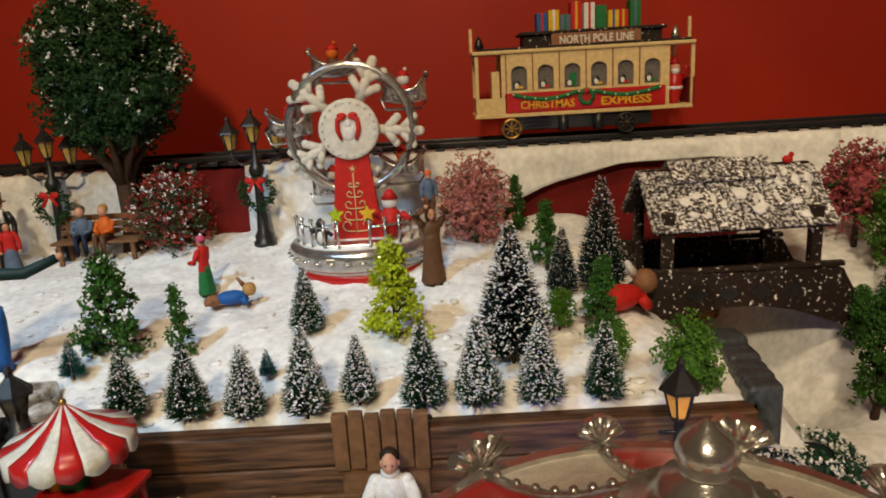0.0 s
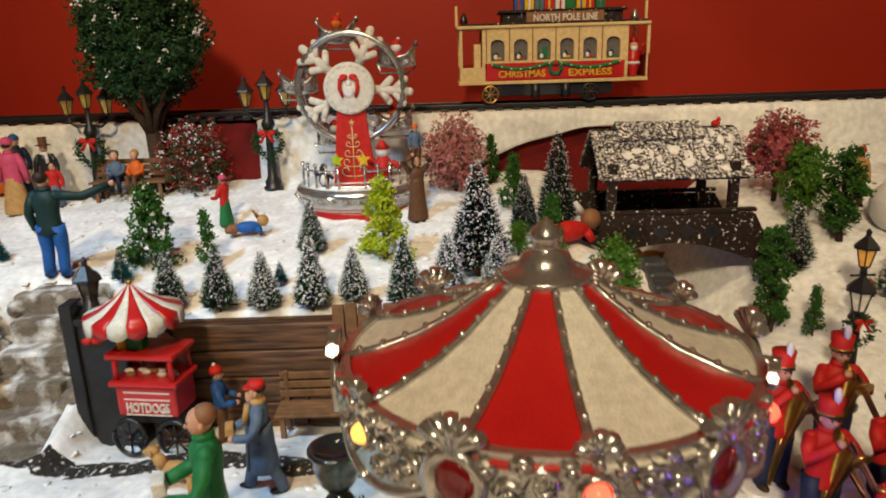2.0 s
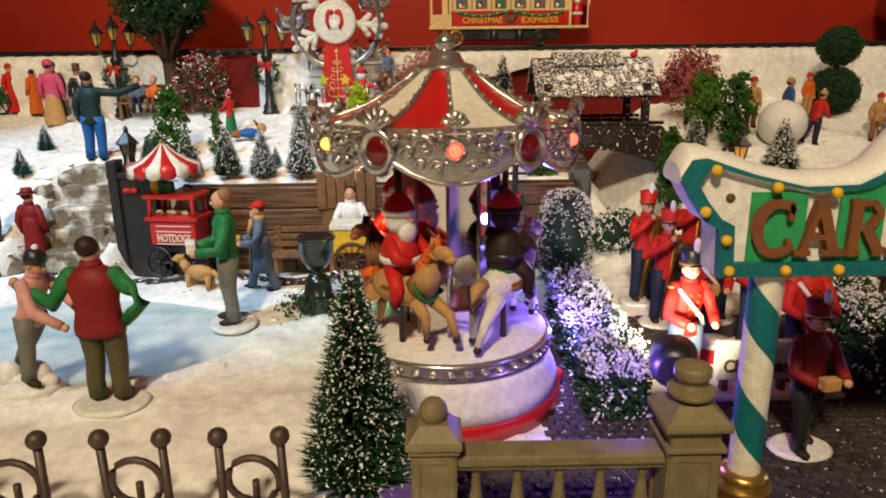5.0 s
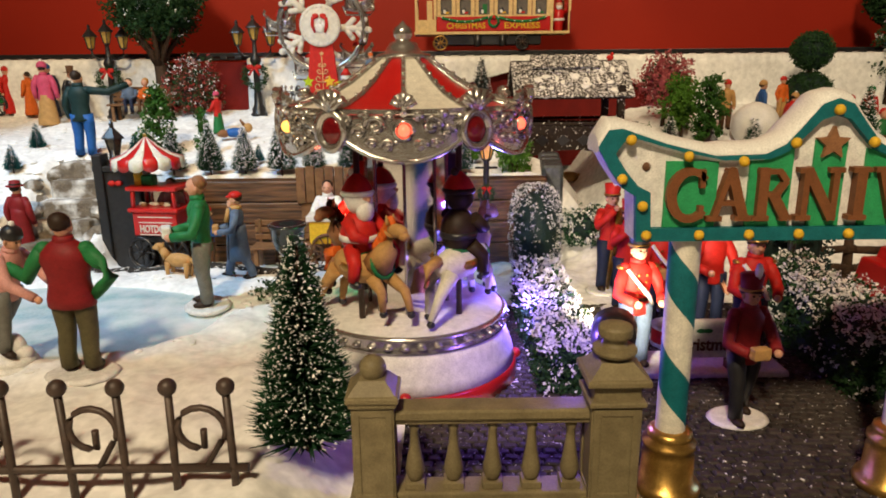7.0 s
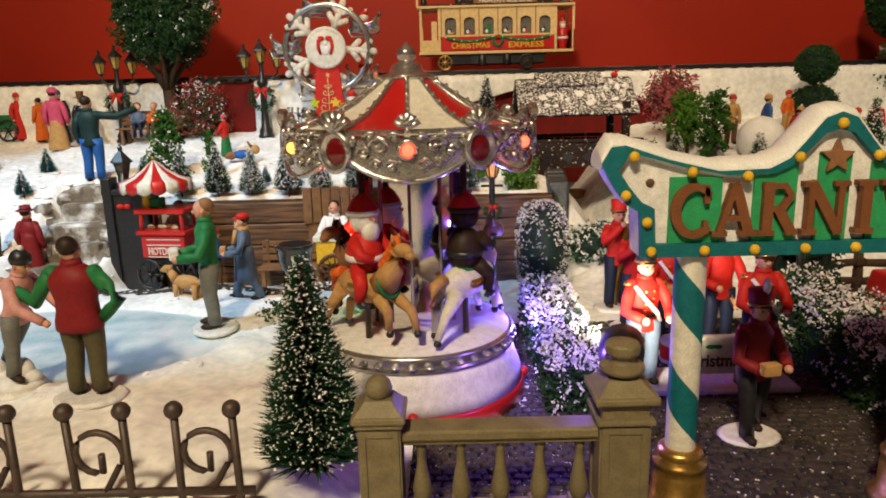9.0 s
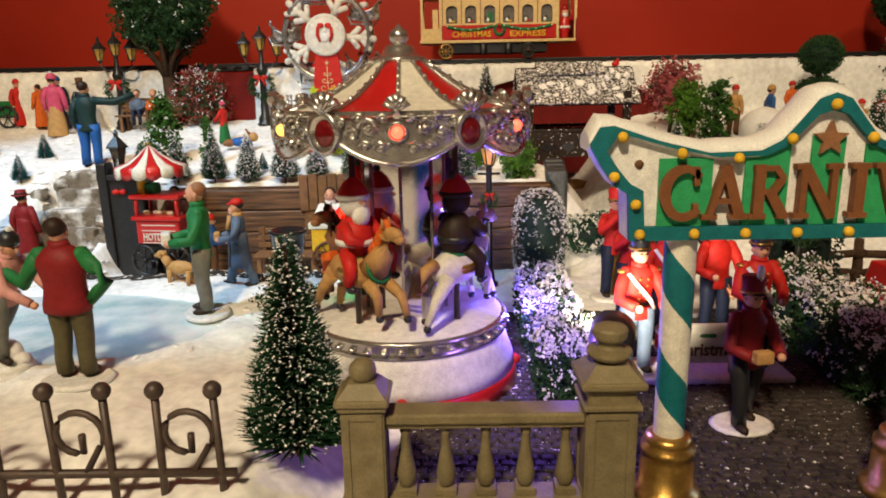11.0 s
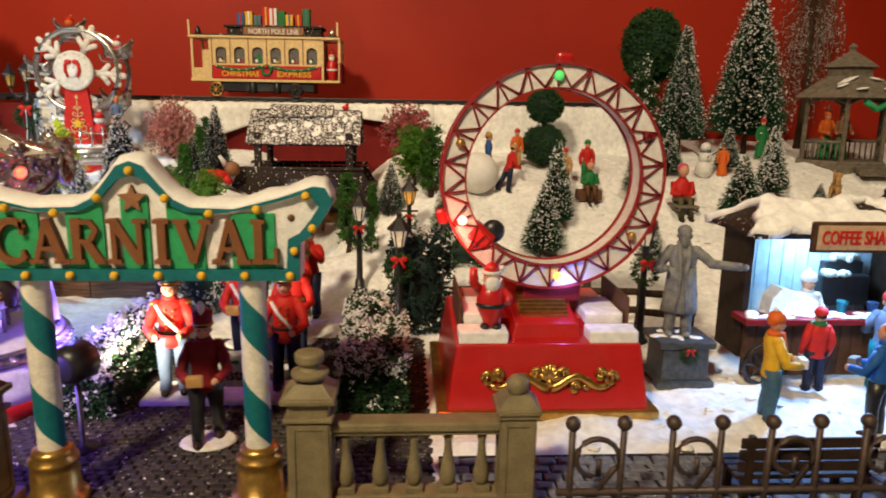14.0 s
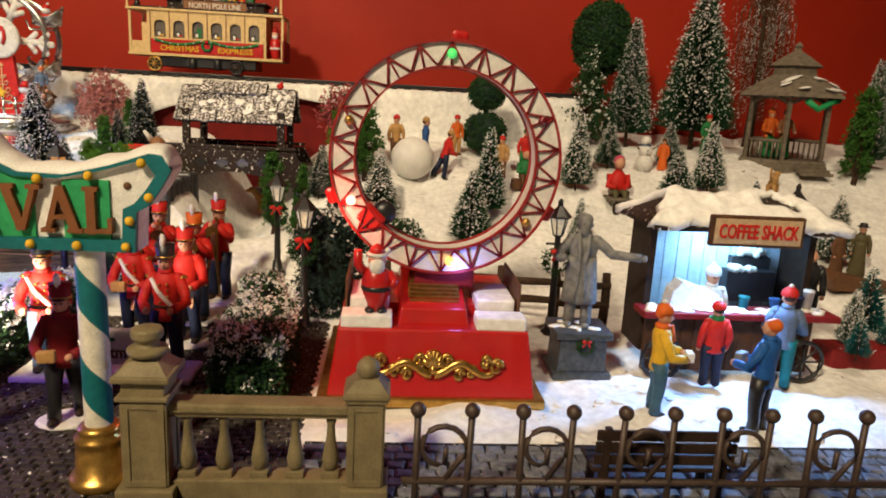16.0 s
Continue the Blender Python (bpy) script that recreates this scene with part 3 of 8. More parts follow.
# ---------- figurines ----------
def figure(name, at, h, rz, label, coat, legs, hat=None, hatmat=None, skirt=False, left=None, right=None, hairm=None, stand=None, scarf=None, robe=False, lean=0, step=0.0, held=None, category="figurine", group="", skinm=None, bulk=0.92, sleeve=None, sash=False, horn=False, longcoat=False):
    """One painted resin figure, a plain doll in a single mesh; it faces -y when rz is 0. left, right: elbow and hand."""
    bm = bmesh.new()
    ms = [skinm or skin, coat, legs, hatmat or coat, hairm or hair, scarf or coat, stand or white, held or brown, hair if skinm is None else skinm, sleeve or coat, gold]
    if longcoat:
        vs = add_lathe(bm, [(0.12, 0.22), (0.155, 0.225), (0.15, 0.3), (0.135, 0.42), (0.122, 0.55), (0.118, 0.62)], 1, 24, sy=0.78)
        for v in vs:
            k = 1 + 0.06 * math.sin(math.atan2(v.co.y, v.co.x) * 6) * max(0.0, 0.6 - v.co.z) * 2
            v.co = Vector((v.co.x * k, v.co.y * k, v.co.z))
        for q in (-1, 1):
            add_tube(bm, [(q * 0.04, -0.05, 0.82), (q * 0.035, -0.1, 0.7), (q * 0.02, -0.1, 0.56), (q * 0.03, -0.118, 0.4), (q * 0.045, -0.125, 0.23)], [0.02, 0.024, 0.016, 0.014, 0.012], 1, 6)
        add_ball(bm, (0, -0.055, 0.85), (0.042, 0.035, 0.06), 0, 8)
    if robe or skirt:
        top = 0.50 if skirt else 0.66
        prof = [(0.15, 0.035), (0.16, 0.06), (0.145, 0.16), (0.128, 0.30), (0.105, top - 0.06), (0.095, top)]
        vs = add_lathe(bm, prof, 2 if skirt else 1, 20, sy=0.8)
        for v in vs:
            a = math.atan2(v.co.y, v.co.x)
            k = 1 + 0.05 * math.sin(a * 7 + v.co.z * 5) * max(0, 1 - v.co.z / top)
            v.co = Vector((v.co.x * k, v.co.y * k, v.co.z))
        for s in (-1, 1):
            add_ball(bm, (s * 0.055, -0.06, 0.025), (0.04, 0.07, 0.03), 8, 8)
    else:
        for s in (-1, 1):
            dy = s * step
            add_tube(bm, [(s * 0.058, 0, 0.50), (s * 0.064, dy * 0.2 - 0.012, 0.38), (s * 0.066, dy * 0.5 - 0.015, 0.25), (s * 0.07, dy * 0.85, 0.13), (s * 0.072, dy, 0.035)], [0.072, 0.064, 0.052, 0.048, 0.05], 2, 10)
            add_ball(bm, (s * 0.075, dy - 0.035, 0.025), (0.038, 0.075, 0.03), 8, 8)
    add_lathe(bm, [(0.095, 0.41), (0.125, 0.425), (0.124, 0.47), (0.108, 0.54), (0.108, 0.60), (0.13, 0.70), (0.128, 0.75), (0.09, 0.795), (0.045, 0.825)], 1, 16, sx=bulk, sy=0.68 * bulk)
    if sash:
        add_lathe(bm, [(0.118, 0.525), (0.122, 0.535), (0.118, 0.55)], 8, 14, sx=bulk, sy=0.69 * bulk)
    add_lathe(bm, [(0.05, 0.80), (0.062, 0.815), (0.055, 0.845)], 5, 12, sy=0.9)
    add_tube(bm, [(0, 0, 0.79), (0, -0.005, 0.86)], 0.036, 0, 8)
    add_ball(bm, (0, -0.012, 0.895), (0.055, 0.062, 0.075), 0, 12)
    add_ball(bm, (0, 0.018, 0.927), (0.062, 0.059, 0.058), 4, 12)
    for s in (-1, 1):
        add_ball(bm, (s * 0.021, -0.067, 0.905), (0.008, 0.006, 0.007), 8, 6)
    add_ball(bm, (0, -0.072, 0.885), (0.011, 0.016, 0.016), 0, 6)
    for s in (-1, 1):
        add_ball(bm, (s * 0.055, -0.004, 0.89), (0.012, 0.016, 0.022), 0, 6)
    if scarf:
        add_lathe(bm, [(0.065, 0.79), (0.08, 0.815), (0.062, 0.84)], 5, 12, sy=0.88)
        add_tube(bm, [(0.035, -0.075, 0.81), (0.05, -0.105, 0.66)], [0.026, 0.03], 5, 6)
    if sash:
        add_tube(bm, [(-0.1, -0.05, 0.77), (-0.04, -0.1, 0.68), (0.05, -0.098, 0.58), (0.1, -0.06, 0.50)], 0.017, 6, 6)
        for s in (-1, 1):
            add_ball(bm, (s * 0.125, 0, 0.775), (0.045, 0.04, 0.018), 10, 8)
            for k in range(4):
                add_ball(bm, (s * 0.03, -0.092 + 0.004 * k, 0.73 - k * 0.05), 0.011, 10, 6)
    if hat == "cap":
        add_ball(bm, (0, 0.005, 0.95), (0.072, 0.074, 0.045), 3, 12)
        add_ball(bm, (0, -0.06, 0.937), (0.052, 0.045, 0.012), 3, 8)
    elif hat == "beanie":
        add_lathe(bm, [(0.066, 0.915), (0.076, 0.925), (0.076, 0.95), (0.066, 0.985), (0.03, 1.015)], 3, 14)
        add_ball(bm, (0, 0.01, 1.022), 0.024, 6, 8)
    elif hat == "top":
        add_lathe(bm, [(0.115, 0.945), (0.118, 0.955), (0.07, 0.96), (0.066, 1.0), (0.074, 1.08), (0.0, 1.085)], 3, 16)
    elif hat == "shako":
        add_lathe(bm, [(0.07, 0.925), (0.076, 0.935), (0.068, 0.955), (0.078, 1.04), (0.0, 1.046)], 3, 14)
        add_lathe(bm, [(0.077, 0.93), (0.08, 0.94), (0.076, 0.95)], 10, 14)
        add_ball(bm, (0, -0.062, 1.075), (0.027, 0.025, 0.06), 6, 8)
        add_ball(bm, (0, -0.07, 0.935), (0.05, 0.032, 0.009), 8, 8)
    elif hat == "brim":
        add_lathe(bm, [(0.105, 0.94), (0.108, 0.95), (0.068, 0.957), (0.06, 1.01), (0.0, 1.02)], 3, 16)
        add_lathe(bm, [(0.069, 0.957), (0.072, 0.966), (0.068, 0.978)], 8, 14)
    for s, arm in ((-1, left), (1, right)):
        e, w = arm or ((s * 0.155, 0.015, 0.60), (s * 0.15, -0.04, 0.46))
        sh = Vector((s * 0.108 * bulk, 0, 0.762))
        e, w = Vector(e), Vector(w)
        add_tube(bm, [sh, sh.lerp(e, 0.5) + Vector((s * 0.008, 0, 0)), e, e.lerp(w, 0.5), w], [0.048, 0.045, 0.043, 0.038, 0.035], 9, 9)
        add_ball(bm, sh, 0.05, 9, 8)
        add_ball(bm, w + (w - e).normalized() * 0.025, (0.028, 0.03, 0.03), 0, 8)
    if horn:
        add_lathe(bm, [(0.012, 0), (0.014, 0.14), (0.03, 0.2), (0.065, 0.24)], 10, 12)
        moved(bm, bm.verts[-48:], pose(0, -0.09, 0.87, 115, 0, 12))
    elif held:
        w = (left or ((0, 0, 0), (-0.1, -0.17, 0.55)))[1]
        add_box(bm, w[0] + 0.05, w[1] - 0.035, w[2] + 0.015, 0.12, 0.07, 0.085, 7, bev=0.012)
    if stand:
        add_lathe(bm, [(0.20, -0.03), (0.22, -0.01), (0.19, 0.006)], 6, 20, sy=0.8)
        moved(bm, bm.verts[:], Matrix.Translation((0, 0, 0.03)))
    for v in bm.verts:
        n = noise.noise(v.co * 16) * 0.006 + noise.noise(v.co * 45) * 0.002
        v.co = Vector((v.co.x + n, v.co.y + n, v.co.z)) * h / (1.06 if hat in ("top", "shako") else 1.0)
    return single(name, bm, ms, at, label, category, group, rz=rz, rx=lean)


def gz(x, y):
    return ground_z(x, y)


FWD = (((-0.17, -0.06, 0.58), (-0.10, -0.2, 0.56)), ((0.17, -0.06, 0.58), (0.10, -0.2, 0.56)))


# ---------- trees ----------
def bottle_brush(h, r, n, leafm, seed, snowy, base=0.1, curve=0.85, snowsize=0.1, name="frosted_tree"):
    """A bottle-brush tree: wire trunk, bristles in a cone, flock on the tips."""
    rnd = random.Random(seed)
    t = thing(name, (0, 0, 0), "", "tree")
    bm = bmesh.new()
    add_tube(bm, [(0, 0, -0.2), (0, 0, h * 0.9)], [h * 0.018, h * 0.006], 0, 6)
    part("trunk", bm, bark, t)
    vs, fs, tips = [], [], []
    for i in range(n):
        k = (i + rnd.random()) / n
        z = 1 - math.sqrt(1 - k * 0.995)
        z = base + (1 - base) * z
        R = r * ((1 - (z - base) / (1 - base)) ** curve) * rnd.uniform(0.72, 1.1) + h * 0.008
        a = rnd.uniform(0, 6.283)
        up = R * rnd.uniform(0.05, 0.5)
        zz = z * h
        d = Vector((math.cos(a), math.sin(a), 0))
        s = Vector((-d.y, d.x, 0)) * (0.012 * h ** 0.5 + 0.012 * R)
        p0, p1 = Vector((0, 0, zz)) + d * R * 0.15, Vector((0, 0, zz + up)) + d * R
        mid = (p0 + p1) / 2
        b = len(vs)
        vs += [p0, mid + s, p1, mid - s, mid + Vector((0, 0, s.length)), mid - Vector((0, 0, s.length))]
        fs += [(b, b + 1, b + 2), (b, b + 2, b + 3), (b, b + 4, b + 2), (b, b + 2, b + 5)]
        if rnd.random() < snowy * (0.6 + 0.6 * z):
            tips.append(p0.lerp(p1, rnd.uniform(0.72, 1.02)))
    me = bpy.data.meshes.new("needle_crown")
    me.from_pydata([v * C for v in vs], [], fs)
    me.materials.append(leafm)
    ob = new("needle_crown", me)
    ob.parent = t
    vs, fs = [], []
    for p in tips:
        q = snowsize * rnd.uniform(0.5, 1.3)
        b = len(vs)
        vs += [p + Vector((rnd.uniform(-1, 1), rnd.uniform(-1, 1), rnd.uniform(-0.6, 0.6))) * q for _ in range(4)] + [p + Vector((0, 0, q * 0.6))]
        fs += [(b, b + 1, b + 4), (b + 1, b + 2, b + 4), (b + 2, b + 3, b + 4), (b + 3, b, b + 4), (b, b + 2, b + 1)]
    if tips:
        me = bpy.data.meshes.new("frost")
        me.from_pydata([v * C for v in vs], [], fs)
        me.materials.append(flake)
        ob = new("frost", me)
        ob.parent = t
    return t


def leaf_cloud(points, size, rnd, per=5):
    vs, fs = [], []
    for p in points:
        for _ in range(per):
            c = p + Vector((rnd.gauss(0, 1), rnd.gauss(0, 1), rnd.gauss(0, 1))) * size * 0.7
            a = Vector((rnd.uniform(-1, 1), rnd.uniform(-1, 1), rnd.uniform(-1, 1))).normalized()
            b = a.cross(Vector((rnd.uniform(-1, 1), rnd.uniform(-1, 1), rnd.uniform(-1, 1)))).normalized()
            n = a.cross(b)
            q = size * rnd.uniform(0.5, 1.0)
            k = len(vs)
            vs += [c - a * q, c + b * q * 0.6 + n * q * 0.2, c + a * q, c - b * q * 0.6 + n * q * 0.2, c + n * q * 0.5]
            fs += [(k, k + 1, k + 4), (k + 1, k + 2, k + 4), (k + 2, k + 3, k + 4), (k + 3, k, k + 4)]
    return vs, fs


def raw_part(name, vs, fs, m, parent, label=""):
    me = bpy.data.meshes.new(name)
    me.from_pydata([v * C for v in vs], [], fs)
    me.materials.append(m)
    ob = new(name, me)
    ob.parent = parent
    if label:
        ob["label"] = label
    return ob


def leafy(name, h, w, seed, leafm, shape="cone", n=420, size=0.16, trunk=0.15, extra=None, extra_share=0.0, snow_share=0.0, lumps=16, category="tree"):
    """Trunk with limbs and a crown of many small leaves gathered in lumps."""
    rnd = random.Random(seed)
    t = thing(name, (0, 0, 0), "", category)
    ends = []
    for i in range(lumps):
        k = (i + 0.5) / lumps
        a = i * 2.4 + rnd.uniform(-0.4, 0.4)
        if shape == "cone":
            z, R = trunk + (1 - trunk) * k * 0.93, w / 2 * (1 - k) ** 0.8 * rnd.uniform(0.55, 0.85)
        elif shape == "column":
            z, R = trunk + (1 - trunk) * k * 0.95, w / 2 * (1 - k ** 3) ** 0.5 * rnd.uniform(0.35, 0.7)
        else:
            u = 1 - 2 * k
            z, R = trunk + (1 - trunk) * (0.5 + 0.44 * u), w / 2 * math.sqrt(max(0.02, 1 - u * u)) * rnd.uniform(0.5, 0.85)
        ends.append(Vector((R * math.cos(a), R * math.sin(a), z * h)))
    bm = bmesh.new()
    add_tube(bm, [(0, 0, -0.2), (0.02 * h, 0, h * trunk), (0, 0.01 * h, h * 0.6), (0, 0, h * 0.9)], [h * 0.035, h * 0.028, h * 0.016, h * 0.005], 0, 7)
    part("trunk", bm, bark, t)
    bm = bmesh.new()
    for e in ends:
        add_tube(bm, [(0, 0, max(h * trunk * 0.7, e.z - h * 0.16)), e * 0.6 + Vector((0, 0, e.z * 0.36)), e], [h * 0.014, h * 0.009, h * 0.004], 0, 5)
    part("branching", bm, bark, t)
    R0 = (w * 0.30 if shape == "round" else w * 0.21) * (16 / lumps) ** 0.33
    pts, ex, sn = [], [], []
    if shape == "round" and lumps <= 20:
        n = int(n * 1.7)
    for i in range(n):
        e = ends[i % lumps]
        k = 1.0 - 0.45 * (e.z / h) if shape == "cone" else 1.0
        d = Vector((rnd.gauss(0, 1), rnd.gauss(0, 1), rnd.gauss(0, 1))).normalized()
        p = e + d * R0 * k * rnd.uniform(0.45, 1.05)
        if p.z < h * trunk * 0.6:
            continue
        q = rnd.random()
        if q < extra_share:
            ex.append(p)
        elif q < extra_share + snow_share * (1.5 if d.z > 0.2 else 0.3):
            sn.append(p + d * 0.05)
        else:
            pts.append(p)
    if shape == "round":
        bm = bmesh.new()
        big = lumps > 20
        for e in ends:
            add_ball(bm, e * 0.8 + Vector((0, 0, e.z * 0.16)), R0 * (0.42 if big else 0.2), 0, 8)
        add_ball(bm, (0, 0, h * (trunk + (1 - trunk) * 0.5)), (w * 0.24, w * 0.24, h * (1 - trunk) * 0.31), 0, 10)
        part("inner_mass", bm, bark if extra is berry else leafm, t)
    raw_part("crown", *leaf_cloud(pts, size, rnd), leafm, t)
    if ex:
        raw_part("blossom", *leaf_cloud(ex, size * 0.9, rnd, 4), extra, t)
    if sn:
        raw_part("frost", *leaf_cloud(sn, size * 0.8, rnd, 4), flake, t)
    return t


def plant(proto, used, x, y, h0, h, label, rz=0, wide=1.0, z=None, lean=0, group="", category="tree"):
    """First use moves the prototype itself, later ones copy it."""
    zz = (gz(x, y) if z is None else z) - 0.1
    s = h / h0
    m = pose(x * C, y * C, zz * C, lean, 0, rz) @ Matrix.Diagonal((s * wide, s * wide, s, 1))
    if proto in used:
        p = proto.scale
        ob = copy_thing(proto, m @ Matrix.Diagonal((1 / p.x, 1 / p.y, 1 / p.z, 1)))
    else:
        used.add(proto)
        ob = proto
        ob.matrix_basis = m
    return tagged(ob, label, category, group)


USED = set()
fr_a = bottle_brush(8, 2.35, 2000, pine, 1, 0.55, snowsize=0.13)
fr_b = bottle_brush(8, 2.35, 2000, pine, 2, 0.8, snowsize=0.15)
fr_d = bottle_brush(9, 2.0, 1900, pinedark, 3, 0.7, snowsize=0.08)
fr_t = bottle_brush(6, 1.9, 900, pineteal, 4, 0.22)
fr_big = bottle_brush(11, 2.75, 4200, pine, 5, 0.75, base=0.04, snowsize=0.09)
fr_tall = bottle_brush(22, 5.2, 5600, pine, 6, 0.7, snowsize=0.19)
fr_heavy = bottle_brush(9, 2.6, 2600, pinedark, 7, 0.8, snowsize=0.12)

PALE = "green bottle-brush fir with frosted white tips in snow"
DARK = "dark bottle-brush fir heavily frosted with white flock"
TEAL = "small teal bottle-brush fir lightly frosted in snow"

# row along the retaining wall
for i, (x, y, h, w, p) in enumerate([(-13.5, 46.4, 3.9, 1.0, fr_a), (-10.0, 46.0, 4.2, 1.0, fr_a), (-6.9, 45.9, 3.9, 1.0, fr_b), (-3.6, 45.8, 4.7, 0.9, fr_b), (-0.9, 46.8, 3.7, 0.95, fr_b),
                                     (2.7, 45.8, 4.7, 0.9, fr_a), (5.6, 45.8, 4.7, 0.95, fr_b), (8.9, 45.8, 4.4, 1.0, fr_b), (12.3, 45.8, 4.2, 0.9, fr_a)]):
    plant(p, USED, x, y - 0.5, 8, h * 1.2, PALE, rz=i * 47, wide=w * 0.95, group="firs along the retaining wall")
for x, y, h, p, h0, l in [(-19.3, 48.7, 2.4, fr_a, 8, PALE), (-18.6, 50.2, 2.8, fr_t, 6, TEAL), (-6.7, 49.6, 2.0, fr_t, 6, TEAL), (-18.8, 53.2, 2.6, fr_t, 6, TEAL),
                          (-30.2, 54.3, 3.0, fr_t, 6, TEAL), (-29.2, 48.0, 2.9, fr_t, 6, TEAL), (-33.5, 46.5, 4.0, fr_a, 8, PALE), (-37.5, 55.0, 4.6, fr_a, 8, PALE)]:
    plant(p, USED, x, y, h0, h, l, rz=x * 31 % 360)
plant(fr_heavy, USED, 7.9, 49.6, 9, 9.1, "tall dark fir thickly flocked with white snow", wide=0.95)
plant(fr_d, USED, 12.3, 58.2, 9, 5.4, DARK, wide=1.1)
plant(fr_d, USED, 15.0, 58.0, 9, 9.2, DARK, rz=80, wide=0.95)
plant(fr_a, USED, -5.1, 54.3, 8, 5.2, "slim dark green fir with little frost", wide=0.85, rz=200)
plant(fr_big, USED, 4.9, 9.4, 11, 9.7, "deep green bottle-brush fir with flecks of snow", wide=0.98, z=2.2)
for x, y, h, p, h0, l, w in [(41.0, 51.0, 7.9, fr_b, 8, PALE, 1.0), (34.3, 55.6, 5.6, fr_d, 9, DARK, 1.0), (34.6, 56.3, 5.9, fr_a, 8, PALE, 1.0), (50.3, 47.8, 8.4, fr_a, 8, PALE, 1.0), (52.5, 52.2, 10.4, fr_a, 8, PALE, 0.7),
                          (63.3, 57.2, 9.6, fr_b, 8, PALE, 0.75), (68.5, 62.4, 6.2, fr_a, 8, PALE, 1.1), (73.5, 53.1, 8.4, fr_a, 8, PALE, 1.1), (79.1, 57.6, 9.2, fr_b, 8, PALE, 0.8),
                          (84.3, 56.1, 3.2, fr_a, 8, PALE, 1.1), (88.6, 46.9, 8.0, fr_b, 8, PALE, 0.9), (61.0, 46.0, 7.0, fr_b, 8, PALE, 0.7), (76.6, 64.0, 6.0, fr_a, 8, PALE, 1.0)]:
    plant(p, USED, x, y, h0, h, l, rz=x * 53 % 360, wide=w)
plant(fr_tall, USED, 75.2, 76.5, 22, 18.5, "tall dark green fir with light frost", wide=0.8)
plant(fr_tall, USED, 85.0, 77.0, 22, 24.5, "very tall green fir flecked with snow", rz=100, wide=0.95)
plant(fr_tall, USED, 104.0, 66.0, 22, 15.0, "tall dark green fir with light frost", rz=40, wide=0.8)
plant(fr_b, USED, 76.9, 26.4, 8, 4.9, PALE, z=1.2, wide=0.8)
plant(fr_t, USED, 76.0, 24.2, 6, 3.4, TEAL, z=1.2)
plant(fr_t, USED, 81.4, 31.0, 6, 6.3, TEAL, z=0.6, wide=1.0)
plant(fr_t, USED, 80.2, 26.4, 6, 3.6, TEAL, z=1.2, rz=90)

lf_moss = leafy("mossy_tree", 6, 3.2, 11, leafgreen, "cone", 380, 0.2, 0.12)
lf_bright = leafy("mossy_tree", 5, 3.0, 12, leafbright, "round", 300, 0.2, 0.25, lumps=9)
lf_lime = leafy("lime_tree", 6.5, 4.6, 13, leaflime, "cone", 420, 0.24, 0.08, snow_share=0.06)
lf_slim = leafy("slim_fir", 5, 1.9, 14, leafgreen, "cone", 260, 0.17, 0.05, snow_share=0.06)
lf_snowy = leafy("mossy_tree", 6.6, 4.8, 15, leafgreen, "cone", 520, 0.23, 0.05, snow_share=0.12)
lf_col = leafy("mossy_tree", 8, 2.9, 16, leafgreen, "column", 520, 0.2, 0.12)
lf_pink = leafy("blossom_tree", 6.6, 5.0, 17, blossom, "round", 480, 0.22, 0.3, extra=leafdeep, extra_share=0.22)
lf_pale = leafy("blossom_bush", 6.0, 5.2, 18, blossompale, "round", 560, 0.2, 0.1, extra=leafdeep, extra_share=0.08)
lf_berry = leafy("berry_bush", 6.4, 6.6, 19, leafdeep, "round", 700, 0.2, 0.06, extra=berry, extra_share=0.5, snow_share=0.16, category="bush")
lf_flock = leafy("flocked_leafy_tree", 13, 7.6, 23, leafdeep, "cone", 620, 0.34, 0.1, snow_share=0.3)
plant(lf_flock, USED, 68.5, 74.5, 13, 13.5, "leafy green tree heavily flocked with snow")
MOSS = "mossy green model tree with a bare brown trunk"
plant(lf_snowy, USED, -17.2, 53.0, 6.6, 6.9, "green leafy model tree dusted with snow", rz=20)
plant(lf_slim, USED, -13.0, 53.0, 5, 4.9, "slim tiered green fir with snow on its tiers")
plant(lf_lime, USED, 0.7, 53.3, 6.5, 6.8, "bright lime green leafy tree with snowy top")
plant(lf_pale, USED, 6.7, 69.0, 6.0, 6.8, "pale pink blossom bush growing from snow", category="bush")
plant(lf_slim, USED, 10.4, 71.0, 5, 5.4, "small tiered green fir beside pink blossom", rz=90, wide=1.1)
plant(lf_moss, USED, 11.9, 63.0, 6, 5.6, MOSS)
plant(lf_moss, USED, 13.5, 51.4, 6, 5.8, MOSS, rz=70, wide=0.9)
plant(lf_bright, USED, 11.2, 53.2, 5, 2.7, "low bright green moss shrub", category="bush")
plant(lf_bright, USED, 13.6, 48.5, 5, 2.6, "low bright green moss shrub", rz=50, category="bush")
plant(lf_bright, USED, 17.2, 46.2, 5, 5.0, "bright mossy tree beside the wall lamp", rz=130, wide=0.9, z=7.0)
plant(lf_col, USED, 30.2, 50.5, 8, 8.6, "tall narrow mossy green tree", wide=0.95)
plant(lf_moss, USED, 32.7, 48.9, 6, 4.1, MOSS, rz=200, wide=0.8)
plant(lf_moss, USED, 32.5, 56.5, 6, 4.6, MOSS, rz=20)
plant(lf_pink, USED, 36.4, 64.5, 6.6, 7.4, "pink blossom tree with dark leaves", rz=40)
plant(lf_col, USED, 39.2, 58.0, 8, 8.0, "leafy green tree on the snowy slope", rz=100, wide=1.3)
